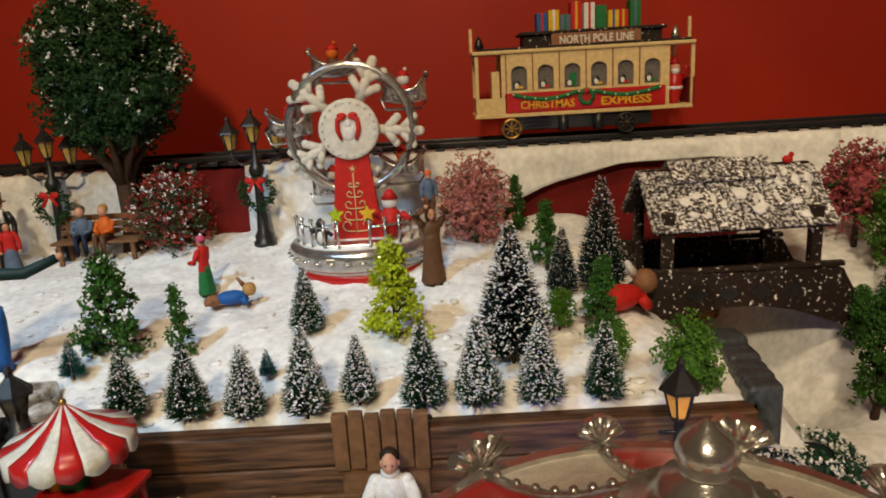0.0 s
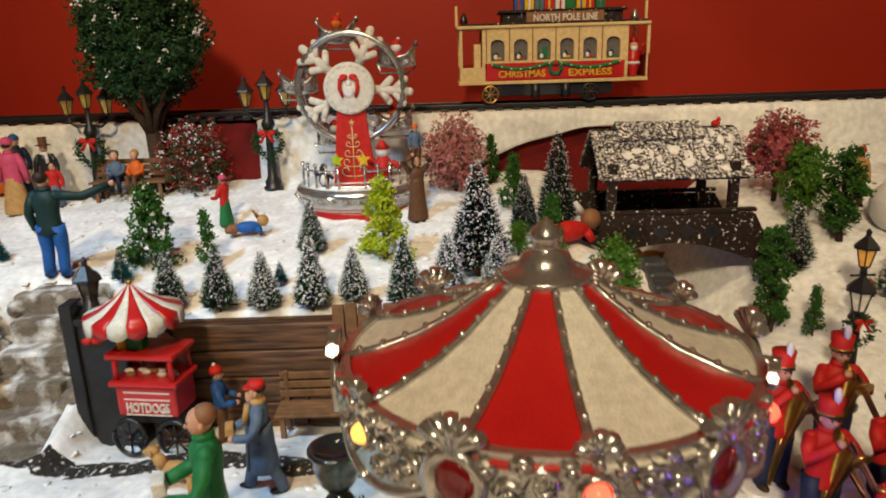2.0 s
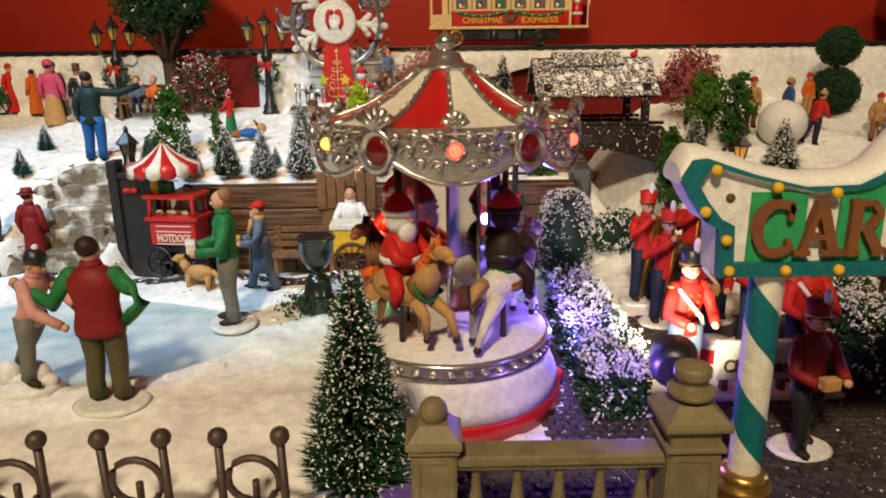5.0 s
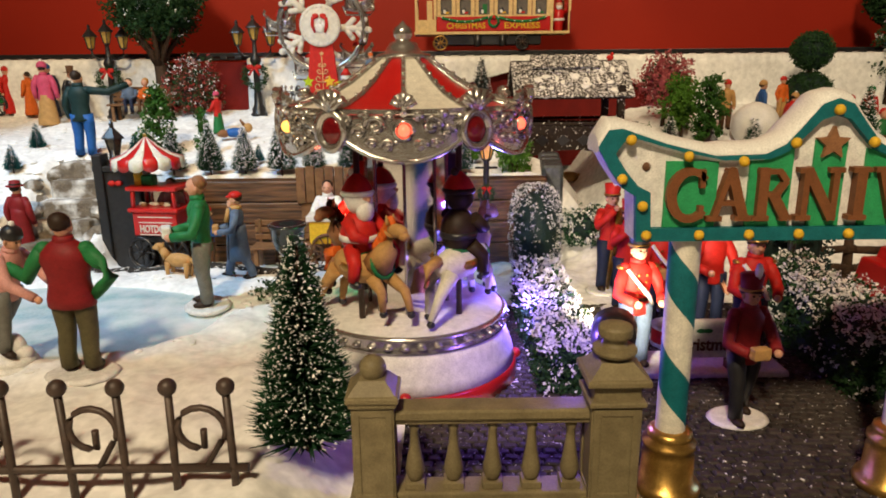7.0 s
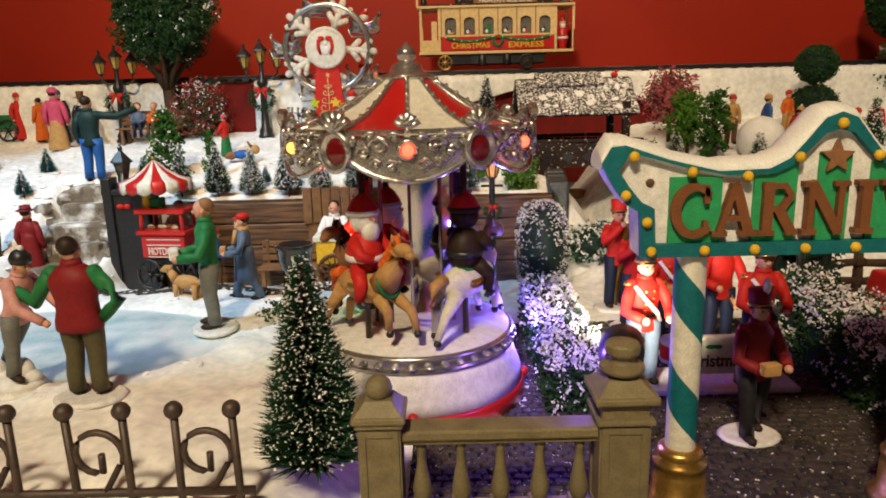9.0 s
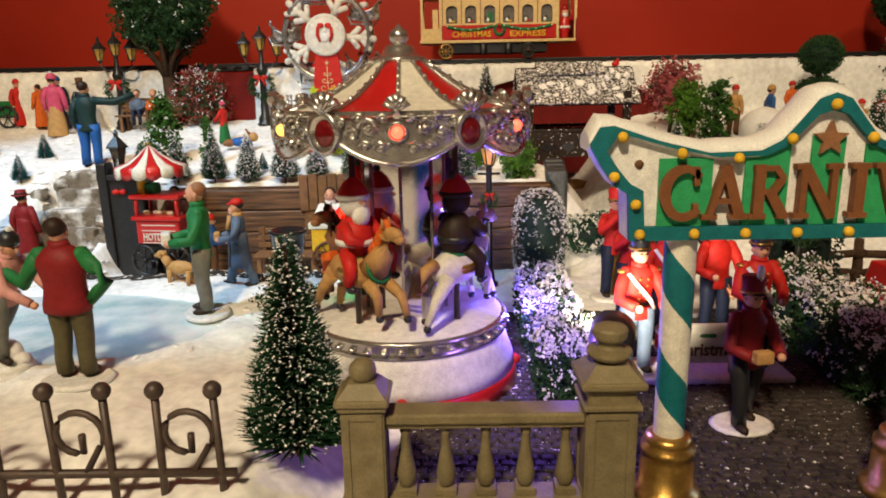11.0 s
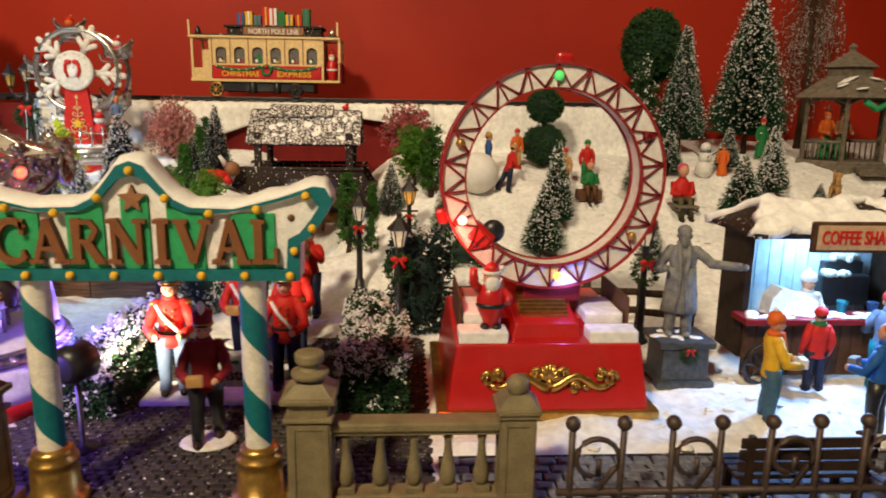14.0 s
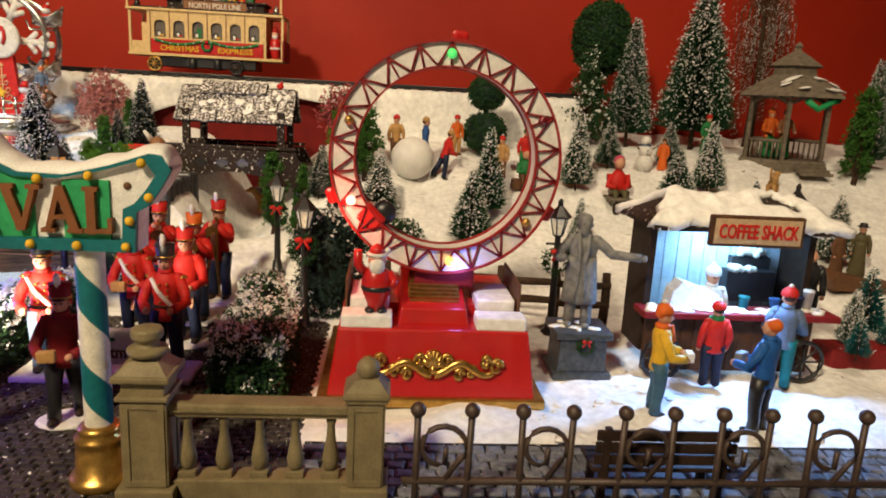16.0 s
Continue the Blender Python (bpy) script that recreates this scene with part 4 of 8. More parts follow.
plant(lf_bright, USED, 37.3, 60.5, 5, 6.4, "leafy green tree on the snowy slope", rz=200, wide=1.0)
plant(lf_berry, USED, -19.8, 71.6, 6.4, 6.6, "red berry bush capped with snow", category="bush")
plant(lf_bright, USED, -46.0, 62.0, 5, 5.0, "bright mossy tree on the terrace")
plant(lf_col, USED, 99.7, 61.5, 8, 12.0, "tall bright green cypress beside the gazebo", rz=10, wide=0.9)


def big_tree():
    """The large tree behind the bench: thick trunk and upright clumps."""
    t = leafy("snowy_tree", 22, 11.6, 21, leafdeep, "round", 7600, 0.28, 0.46, snow_share=0.1, lumps=44)
    t.matrix_basis = place(-23.9, 72.4, 11.6)
    tagged(t, "large dark green tree with snow-dusted crown and bare trunk", "tree")
    bm = bmesh.new()
    for k in range(9):
        a = k * 0.7
        add_tube(bm, [(0, 0, 5.6), (1.2 * math.cos(a), 1.2 * math.sin(a), 8.0), (3.4 * math.cos(a), 3.2 * math.sin(a), 10.6)], [0.5, 0.35, 0.15], 0, 6)
    add_tube(bm, [(0, 0, -0.2), (0.15, 0, 3.0), (0.05, 0, 6.2)], [1.15, 0.85, 0.8], 0, 9)
    part("root_trunk", bm, bark, t)


big_tree()


def ball_tree():
    t = thing("round_topiary", (71.5, 80.0, 13.5), "dark green round clipped tree on a trunk", "tree")
    rnd = random.Random(5)
    bm = bmesh.new()
    add_tube(bm, [(0, 0, -0.2), (0, 0, 12)], [0.6, 0.4], 0, 8)
    part("trunk", bm, bark, t)
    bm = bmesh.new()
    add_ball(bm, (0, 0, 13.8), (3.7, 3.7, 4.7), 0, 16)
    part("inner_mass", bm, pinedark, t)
    pts = []
    for i in range(1500):
        d = Vector((rnd.gauss(0, 1), rnd.gauss(0, 1), rnd.gauss(0, 1))).normalized()
        pts.append(Vector((d.x * 4.0, d.y * 4.0, 13.8 + d.z * 5.0)) * 1.0)
    raw_part("crown", *leaf_cloud(pts, 0.3, rnd), leafdeep, t)
    t = thing("double_ball_topiary", (53.6, 66.0, 11.6), "clipped green topiary of two stacked balls", "topiary")
    bm = bmesh.new()
    add_tube(bm, [(0, 0, -0.3), (0, 0, 8)], 0.3, 0, 8)
    part("trunk", bm, bark, t)
    for z, r in ((2.4, 2.6), (7.2, 2.15)):
        pts = []
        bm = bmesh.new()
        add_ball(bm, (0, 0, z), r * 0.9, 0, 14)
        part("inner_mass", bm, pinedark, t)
        for i in range(700):
            d = Vector((rnd.gauss(0, 1), rnd.gauss(0, 1), rnd.gauss(0, 1))).normalized()
            pts.append(Vector((d.x * r, d.y * r, z + d.z * r * 0.92)))
        raw_part("foliage_ball", *leaf_cloud(pts, 0.2, rnd), leafdeep, t)


ball_tree()


def weeping():
    t = thing("weeping_tree", (96.0, 82.0, 13.0), "weeping bare tree with white flocked hanging twigs", "tree")
    rnd = random.Random(9)
    bm = bmesh.new()
    add_tube(bm, [(0, 0, -0.2), (0.4, 0, 9), (0, 0.3, 21)], [0.8, 0.6, 0.3], 0, 8)
    part("trunk", bm, bark, t)
    bm = bmesh.new()
    fl = []
    for i in range(90):
        a, R = rnd.uniform(0, 6.283), rnd.uniform(1.0, 5.2)
        top = 22 + rnd.uniform(-2, 4)
        drop = rnd.uniform(8, 20)
        pts = [(0, 0, 19), (R * 0.6 * math.cos(a), R * 0.6 * math.sin(a), top), (R * math.cos(a), R * math.sin(a), top - 2.5), (R * 1.05 * math.cos(a), R * 1.05 * math.sin(a), top - drop)]
        add_tube(bm, pts, [0.1, 0.07, 0.05, 0.03], 0, 4, cap=False)
        for k in range(20):
            u = rnd.random()
            p = Vector(pts[2]).lerp(Vector(pts[3]), u)
            fl.append(p + Vector((rnd.gauss(0, 0.12), rnd.gauss(0, 0.12), 0)))
    part("hanging_growth", bm, brown, t)
    raw_part("frost", *leaf_cloud(fl, 0.13, rnd, 2), flake, t)


weeping()


def clipped_bush(name, at, rx, ry, h, seed, leafm, label, flock=0.4, box=False, n=900, size=0.16):
    t = thing(name, at, label, "bush")
    rnd = random.Random(seed)
    pts, sn = [], []
    for i in range(n):
        if box:
            f = rnd.choice("tfblr")
            u, v = rnd.uniform(-1, 1), rnd.random()
            x, y, z = {"t": (u, rnd.uniform(-1, 1), 1), "f": (u, -1, v), "b": (u, 1, v), "l": (-1, u, v), "r": (1, u, v)}[f]
            p = Vector((x * rx * rnd.uniform(0.9, 1.05), y * ry * rnd.uniform(0.95, 1.03), z * h * rnd.uniform(0.88, 1.06)))
            top = f == "t" or v > 0.72
        else:
            d = Vector((rnd.gauss(0, 1), rnd.gauss(0, 1), rnd.gauss(0, 1))).normalized()
            p = Vector((math.copysign(abs(d.x) ** 0.7, d.x) * rx, math.copysign(abs(d.y) ** 0.7, d.y) * ry, h / 2 + math.copysign(abs(d.z) ** 0.6, d.z) * h / 2))
            top = True
        if rnd.random() < (flock if top else flock * 0.15):
            sn.append(p * 1.02)
        else:
            pts.append(p)
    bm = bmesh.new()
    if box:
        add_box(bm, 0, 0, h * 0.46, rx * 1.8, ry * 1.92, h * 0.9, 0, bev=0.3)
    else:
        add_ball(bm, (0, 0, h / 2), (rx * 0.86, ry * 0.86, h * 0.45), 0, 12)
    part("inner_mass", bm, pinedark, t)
    raw_part("leaves", *leaf_cloud(pts, size, rnd), leafm, t)
    raw_part("frost", *leaf_cloud(sn, size * 0.85, rnd), flake, t)
    return t


clipped_bush("round_bush", (18.4, 39.6, 0), 2.1, 2.0, 7.9, 31, pinedark, "rounded dark bush evenly speckled with frost", 0.5, n=2400, size=0.1)
clipped_bush("flocked_hedge", (17.3, 24.8, 0), 1.5, 6.8, 3.7, 32, leafdeep, "clipped hedge with thick white flock and tiny lights", 0.75, True, 1900, 0.2)
clipped_bush("flocked_hedge", (34.2, 20.5, 0), 2.0, 4.0, 4.4, 33, leafdeep, "dark green hedge topped with white flock", 0.6, True, 1500, 0.2)
clipped_bush("flocked_bush", (33.5, 26.5, 0), 1.6, 1.6, 5.4, 34, leafdeep, "dark bush with white flocked crown", 0.6, n=500, size=0.2)
clipped_bush("frosted_shrub", (23.6, 45.5, 1.6), 2.6, 2.2, 3.2, 35, pine, "low spreading shrub with frosted white needle tips", 0.4, n=700, size=0.22)
clipped_bush("dark_bush", (42.0, 47.5, 2.8), 3.2, 1.8, 3.0, 36, leafdeep, "low dark green snowy bush", 0.25, n=500, size=0.22)
clipped_bush("dark_bush", (37.3, 34.5, 0.0), 2.5, 2.2, 8.6, 37, pinedark, "tall dark evergreen bush beside a lamp post", 0.1, n=900, size=0.24)


# ---------- retaining wall, stairs ----------
def retaining_wall():
    w = thing("retaining_wall", (0, 44.4, 0), "brown timber retaining wall holding the snowy terrace", "retaining wall")
    bm = bmesh.new()
    add_box(bm, 3.2, 0.4, 3.9, 33.8, 0.5, 8.0)
    part("wall_core", bm, wood, w)
    rnd = random.Random(3)
    for k in range(4):
        z = 1.0 + 1.95 * k
        x = -14.0
        while x < 20:
            L = rnd.uniform(8, 15)
            L = min(L, 20 - x)
            bm = bmesh.new()
            add_box(bm, x + L / 2, rnd.uniform(-0.08, 0.05), z, L - 0.08, 0.6, 1.86, bev=0.12)
            part("plank", bm, wood_grain, w)
            x += L
    for x in (0.4,):
        for k in range(6):
            bm = bmesh.new()
            add_box(bm, x - 2.1 + k * 0.84, -0.55, 7.4 + 0.1 * math.sin(k * 2.3), 0.78, 0.5, 3.2, bev=0.08)
            part("upright_board", bm, woodlight, w, "worn upright board")
    bm = bmesh.new()
    add_box(bm, 0.5, -0.4, 4.0, 4.6, 0.4, 4.6, bev=0.1)
    part("middle_board", bm, woodlight, w)
    bm = bmesh.new()
    for k in range(7):
        add_box(bm, 20.6 + 0.12 * k, 0.8 + k * 1.15, 4.6 + 0.15 * math.sin(k * 3) + 0.05 * k, 1.9, 1.3, 8.6, bev=0.3)
    part("return_wall", bm, darkstone, w, "dark snowy stone end of the wall")


wood_grain = bpy.data.materials.new("grained_timber")
wood_grain.use_nodes = True
_t = wood_grain.node_tree
_co, _mp, _wv, _rp, _bp = (_t.nodes.new(k) for k in ("ShaderNodeTexCoord", "ShaderNodeMapping", "ShaderNodeTexNoise", "ShaderNodeValToRGB", "ShaderNodeBump"))
_mp.inputs["Scale"].default_value = (0.08, 1, 1)
_wv.inputs["Scale"].default_value, _wv.inputs["Detail"].default_value = 420, 4
_rp.color_ramp.elements[0].position, _rp.color_ramp.elements[1].position = 0.35, 0.66
_rp.color_ramp.elements[0].color, _rp.color_ramp.elements[1].color = (0.035, 0.016, 0.008, 1), (0.16, 0.075, 0.034, 1)
_bp.inputs["Strength"].default_value, _bp.inputs["Distance"].default_value = 0.6, 0.0012
_t.links.new(_co.outputs["Object"], _mp.inputs["Vector"])
_t.links.new(_mp.outputs["Vector"], _wv.inputs["Vector"])
_t.links.new(_wv.outputs["Fac"], _rp.inputs["Fac"])
_t.links.new(_wv.outputs["Fac"], _bp.inputs["Height"])
_t.links.new(_rp.outputs["Color"], _t.nodes["Principled BSDF"].inputs["Base Color"])
_t.links.new(_bp.outputs["Normal"], _t.nodes["Principled BSDF"].inputs["Normal"])
_t.nodes["Principled BSDF"].inputs["Roughness"].default_value = 0.5
retaining_wall()


def stairs():
    s = thing("stone_stairs", (-22.6, 38.4, 0.5), "snowy stone stairs with rough rock sides", "stairs")
    rnd = random.Random(8)
    for k in range(6):
        bm = bmesh.new()
        add_box(bm, 0.2 * k * 0.5, 1.0 + k * 1.9, 0.75 + k * 1.45 - 0.9, 5.4, 2.4, 3.0, bev=0.25)
        for v in bm.verts:
            v.co += Vector((noise.noise(v.co * 1.3), noise.noise(v.co * 1.1 + Vector((3, 0, 0))), noise.noise(v.co + Vector((0, 5, 0))))) * 0.16
        part("step", bm, greystone, s)
    for side in (-1, 1):
        for k in range(26):
            r = rnd.uniform(0.75, 1.35)
            y = rnd.uniform(-0.5, 12.0)
            base = 0.4 + max(0, y) * 0.78
            bm = bmesh.new()
            o = bmesh.ops.create_icosphere(bm, subdivisions=2, radius=r)
            for v in bm.verts:
                v.co = v.co * (1 + 0.28 * noise.noise(v.co * 1.1 + Vector((k, side, 0))))
                v.co.z *= 0.75
            part("rock", bm, greystone, s, at=(side * rnd.uniform(2.9, 4.6 if side < 0 else 3.6), y, base * rnd.uniform(0.25, 1.0) + 0.2))
    # dark gate pillar beside the stairs; its width also imitates shadow behind the cart
    p = thing("gate_pillar", (-16.4, 42.2, 0), "black wooden gate pillar at the stairs, widened to imitate shadow", "pillar")
    bm = bmesh.new()
    add_box(bm, 0, 0, 4.6, 3.6, 2.2, 9.4, bev=0.2)
    add_box(bm, 0, 0, 9.4, 4.0, 2.6, 0.5, bev=0.1)
    add_box(bm, -1.5, -0.6, 5.2, 0.8, 1.6, 10.8, bev=0.12)
    part("post", bm, black, p)
    bm = bmesh.new()
    for q in (-1, 1):
        add_ball(bm, (-0.2 + q * 0.3, -1.25, 8.2), (0.34, 0.2, 0.24), 0, 10)
    part("red_bow", bm, red, p, "red bow")


stairs()


# ---------- lamps ----------
def lantern(parent, x, y, z, s, pane, lit=False):
    bm = bmesh.new()
    add_lathe(bm, [(0.32 * s, 0), (0.36 * s, 0.12 * s)], 0, 6, (x, y, z))
    for k in range(6):
        a = math.pi / 3 * k
        add_tube(bm, [(x + 0.33 * s * math.cos(a), y + 0.33 * s * math.sin(a), z + 0.1 * s), (x + 0.62 * s * math.cos(a), y + 0.62 * s * math.sin(a), z + 1.35 * s)], 0.05 * s, 0, 5)
    add_lathe(bm, [(0.85 * s, 1.3 * s), (0.8 * s, 1.42 * s), (0.5 * s, 1.75 * s), (0.18 * s, 2.1 * s), (0.16 * s, 2.25 * s), (0.2 * s, 2.38 * s), (0.05 * s, 2.6 * s)], 0, 6, (x, y, z), smooth=False)
    fr = part("lantern_frame", bm, iron, parent)
    bm = bmesh.new()
    add_lathe(bm, [(0.29 * s, 0.14 * s), (0.57 * s, 1.3 * s)], 0, 6, (x, y, z), smooth=False)
    part("lantern_pane", bm, pane, fr, "amber lantern glass")


def wreath(parent, x, y, z, r, tilt=0):
    bm = bmesh.new()
    rnd = random.Random(2)
    pts, dots = [], []
    for i in range(170):
        a = rnd.uniform(0, 6.283)
        p = Vector((x + r * math.cos(a) + rnd.gauss(0, r * 0.13), y + rnd.gauss(0, r * 0.16), z + r * math.sin(a) + rnd.gauss(0, r * 0.13)))
        pts.append(p)
    w = raw_part("wreath", *leaf_cloud(pts, r * 0.16, rnd, 3), leafdeep, parent, "green wreath with a red bow")
    for s in (-1, 1):
        add_ball(bm, (x + s * r * 0.36, y - r * 0.3, z + r * 0.85), (r * 0.36, r * 0.14, r * 0.24), 0, 8)
        add_tube(bm, [(x + s * 0.06, y - r * 0.3, z + r * 0.8), (x + s * r * 0.5, y - r * 0.32, z + r * 0.1)], [r * 0.1, r * 0.13], 0, 6)
    part("bow", bm, red, w, "red ribbon bow")


def triple_lamp(x, y, h, label):
    z = gz(x, y) - 0.2
    t = thing("street_lamp", (x, y, z), label, "street lamp", "three-headed street lamps")
    k = h / 11.5
    bm = bmesh.new()
    add_lathe(bm, [(1.0, 0), (1.0, 0.35), (0.8, 0.5), (0.85, 0.9), (0.55, 1.4), (0.5, 2.6), (0.42, 3.0), (0.36, 6.0), (0.55, 6.3), (0.7, 6.7), (0.55, 7.1), (0.3, 7.4), (0.25, 9.0)], 0, 14)
    part("post", bm, iron, t)
    bm = bmesh.new()
    for s in (-1, 1):
        add_tube(bm, [(0, 0, 7.4), (s * 1.2, 0, 7.2), (s * 1.9, 0, 7.7), (s * 2.0, 0, 8.5)], 0.14, 0, 6)
    part("arm", bm, iron, t)
    for dx, zz in ((-2.0, 8.4), (0, 9.0), (2.0, 8.4)):
        lantern(t, dx, 0, zz, 1.15, pane_amber)
    wreath(t, 0, -0.6, 4.8, 1.3)
    t.scale = (k, k, k)
    t.matrix_basis = pose(x * C, y * C, z * C) @ Matrix.Diagonal((k, k, k, 1))


triple_lamp(-12.0, 71.9, 11.6, "black three-headed street lamp with a red-bowed wreath")
triple_lamp(-30.0, 71.9, 11.4, "black three-headed street lamp with a red-bowed wreath")


def single_lamp(x, y, h, pane, label, wz=5.2, wr=0.8, z=None):
    zz = gz(x, y) if z is None else z
    t = thing("street_lamp", (x, y, zz), label, "street lamp", "single street lamps")
    bm = bmesh.new()
    add_lathe(bm, [(0.75, -0.1), (0.75, 0.25), (0.5, 0.4), (0.42, 1.2), (0.3, 1.4), (0.24, h - 3.0), (0.3, h - 2.85)], 0, 10)
    add_tube(bm, [(-0.9, 0, h - 3.5), (0.9, 0, h - 3.5)], 0.1, 0, 6)
    part("post", bm, iron, t)
    lantern(t, 0, 0, h - 2.9, 1.15, pane)
    if wr:
        wreath(t, 0, -0.45, wz, wr)
    return t


single_lamp(31.9, 42.6, 9.6, pane_dim, "thin black street lamp with wreath on the snow", 5.6, 0.85)
single_lamp(35.7, 31.4, 10.6, pane_dim, "black street lamp with a red wreath beside bush", 6.2, 0.95)
single_lamp(55.2, 31.4, 10.8, pane_dim, "black street lamp with wreath beside the statue", 6.0, 0.95)
single_lamp(36.6, 50.0, 7.0, glow_warm, "black street lamp with lit yellow lantern", 2.5, 0.7)
single_lamp(14.3, 39.6, 12.9, glow_warm, "lit lantern post at the retaining wall", 7.3, 0.6, 0)
single_lamp(-16.9, 42.2, 3.6, pane_dark, "dark iron lantern standing on the gate pillar", 2, 0, 9.6)
single_lamp(72.6, 29.0, 13.0, pane_dim, "black street lamp behind the coffee stall", 2, 0, 0)


# ---------- snowflake ferris wheel ----------
def ferris():
    t = thing("ferris_wheel", (-2.6, 67.0, 10.05), "silver snowflake toy ferris wheel on a round snowy base", "ferris wheel")
    bm = bmesh.new()
    add_lathe(bm, [(5.3, -0.4), (5.4, 1.0), (5.3, 1.1)], 1, 36)
    add_lathe(bm, [(5.3, 1.1), (5.5, 1.5)], 0, 36)
    part("base", bm, [white, redplastic], t, "white base with red rim")
    bm = bmesh.new()
    add_lathe(bm, [(5.6, 1.4), (5.9, 1.7), (5.8, 2.0), (5.95, 2.4), (5.9, 2.8), (5.6, 3.1), (5.0, 3.15)], 0, 36)
    for k in range(30):
        a = 2 * math.pi * k / 30
        add_ball(bm, (5.9 * math.cos(a), 5.9 * math.sin(a), 2.2), (0.32, 0.32, 0.14), 0, 6)
    part("platform_band", bm, silver, t, "silver ornamental band")
    bm = bmesh.new()
    add_lathe(bm, [(5.4, 3.1), (5.2, 3.35), (0.1, 3.5)], 0, 30)
    part("platform_snow", bm, snow, t)
    for k in range(3):
        bm = bmesh.new()
        add_box(bm, 0, -5.0 + k * 0.45, 2.4 + k * 0.42, 4.4, 1.4, 0.42, bev=0.06)
        part("step", bm, silver, t)
    # red tower front with gold-white scrolls
    bm = bmesh.new()
    add_prism(bm, [(-1.95, 3.4), (1.95, 3.4), (1.25, 10.0), (-1.25, 10.0)], -2.6, -1.9)
    tw = part("tower", bm, red, t, "red tapered tower")
    bm = bmesh.new()
    add_tube(bm, [(0, -2.68, 3.8), (0, -2.68, 8.6)], 0.05, 0, 5)
    for z, r in ((4.0, 1.15), (4.9, 0.95), (5.8, 0.8), (6.7, 0.62), (7.5, 0.42)):
        for s in (-1, 1):
            pts = [(0, -2.68, z)]
            for k in range(9):
                a = -math.pi / 2 + k * 0.62
                q = r * 0.42 * (1 - k * 0.07)
                pts.append((s * (r * 0.62 + q * math.cos(a)), -2.68, z + r * 0.45 + q * math.sin(a)))
            add_tube(bm, pts, 0.055, 0, 5)
    for k in range(5):
        a = math.pi / 2 + k * 2 * math.pi / 5
        add_tube(bm, [(0, -2.68, 8.9), (0.3 * math.cos(a), -2.68, 8.9 + 0.3 * math.sin(a))], [0.09, 0.02], 0, 5)
    part("scrollwork", bm, cream, tw, "pale scrolled tree ornament")
    hz = 11.9
    bm = bmesh.new()
    for y in (-1.75, 1.4):
        pts = [(4.75 * math.cos(a), y, hz + 4.75 * math.sin(a)) for a in [2 * math.pi * k / 48 for k in range(49)]]
        add_tube(bm, pts, 0.34, 0, 8, cap=False)
    add_tube(bm, [(0, -2.2, hz), (0, 2.2, hz)], 0.5, 0, 10)
    part("rim", bm, silver, t, "silver wheel rims")
    # snowflake arms
    for k in range(5):
        a = math.radians(-5 + 72 * k)
        d = Vector((math.cos(a), 0, math.sin(a)))
        n = Vector((-d.z, 0, d.x))
        bm = bmesh.new()
        add_tube(bm, [d * 1.6, d * 5.35], [0.4, 0.36], 0, 8)
        add_ball(bm, d * 5.35, 0.38, 0, 8)
        for q, L in ((2.7, 1.15), (3.9, 1.25)):
            for s in (-1, 1):
                e = d * (q + L * 0.75) + n * s * L * 0.85
                add_tube(bm, [d * q, e], [0.33, 0.31], 0, 8)
                add_ball(bm, e, 0.33, 0, 8)
        for v in bm.verts:
            v.co.y *= 0.55
        part("snowflake_arm", bm, ivory, t, "pearly white snowflake arm", at=(0, -1.85, hz))
    # hub disc
    bm = bmesh.new()
    add_lathe(bm, [(2.25, 0), (2.3, 0.2), (2.2, 0.42), (2.0, 0.36), (1.75, 0.44), (0.01, 0.46)], 0, 32)
    for k in range(22):
        a = 2 * math.pi * k / 22
        add_ball(bm, (2.0 * math.cos(a), 2.0 * math.sin(a), 0.42), 0.1, 0, 6)
    hub = part("hub_disc", bm, ivory, t, "ivory hub disc", at=(0, -2.55, hz), turn=(90, 0, 0))
    bm = bmesh.new()
    for s in (-1, 1):
        add_tube(bm, [(s * 0.12, 1.0, 0.55), (s * 0.75, 0.75, 0.55), (s * 0.8, 0.0, 0.55), (s * 0.55, -0.75, 0.55)], [0.16, 0.2, 0.2, 0.12], 0, 7)
        add_ball(bm, (s * 0.42, 1.05, 0.55), (0.4, 0.24, 0.14), 0, 8)
    part("red_ribbon", bm, red, hub, "painted red ribbon")
    bm = bmesh.new()
    add_lathe(bm, [(0.1, 0.46), (0.5, 0.48)], 0, 14)
    add_ball(bm, (0, -0.28, 0.48), (0.5, 0.55, 0.12), 0, 10)
    add_ball(bm, (0, 0.45, 0.48), (0.28, 0.32, 0.12), 0, 10)
    part("pale_ornament", bm, white, hub)
    # sleigh gondolas with plain seated dolls
    doll = [(white, red), (orange, brown), (red, white), (white, navy), (orange, tan), (red, green)]
    for k in range(5):
        a = math.radians(31 + 72 * k)
        cx, cz = 4.9 * math.cos(a), hz + 4.9 * math.sin(a) - 0.5
        bm = bmesh.new()
        hull = []
        for i in range(11):
            u = -1 + i * 0.2
            half, rim = 0.85 * max(0.0, 1 - abs(u) ** 3.5) ** 0.5 + 0.06, 0.45 + 0.75 * abs(u) ** 2.5 + (0.15 if u > 0.7 else 0)
            hull.append([bm.verts.new((u * 1.45, half * math.sin(w) * (1.0 if abs(math.sin(w)) < 0.99 else 1.05), rim - (rim + 0.42 - 0.25 * u * u) * math.cos(w) ** 0.7)) for w in [-1.5707 + 3.1414 * j / 8 for j in range(9)]])
        for p, q in zip(hull, hull[1:]):
            for j in range(8):
                bm.faces.new((p[j], p[j + 1], q[j + 1], q[j])).smooth = True
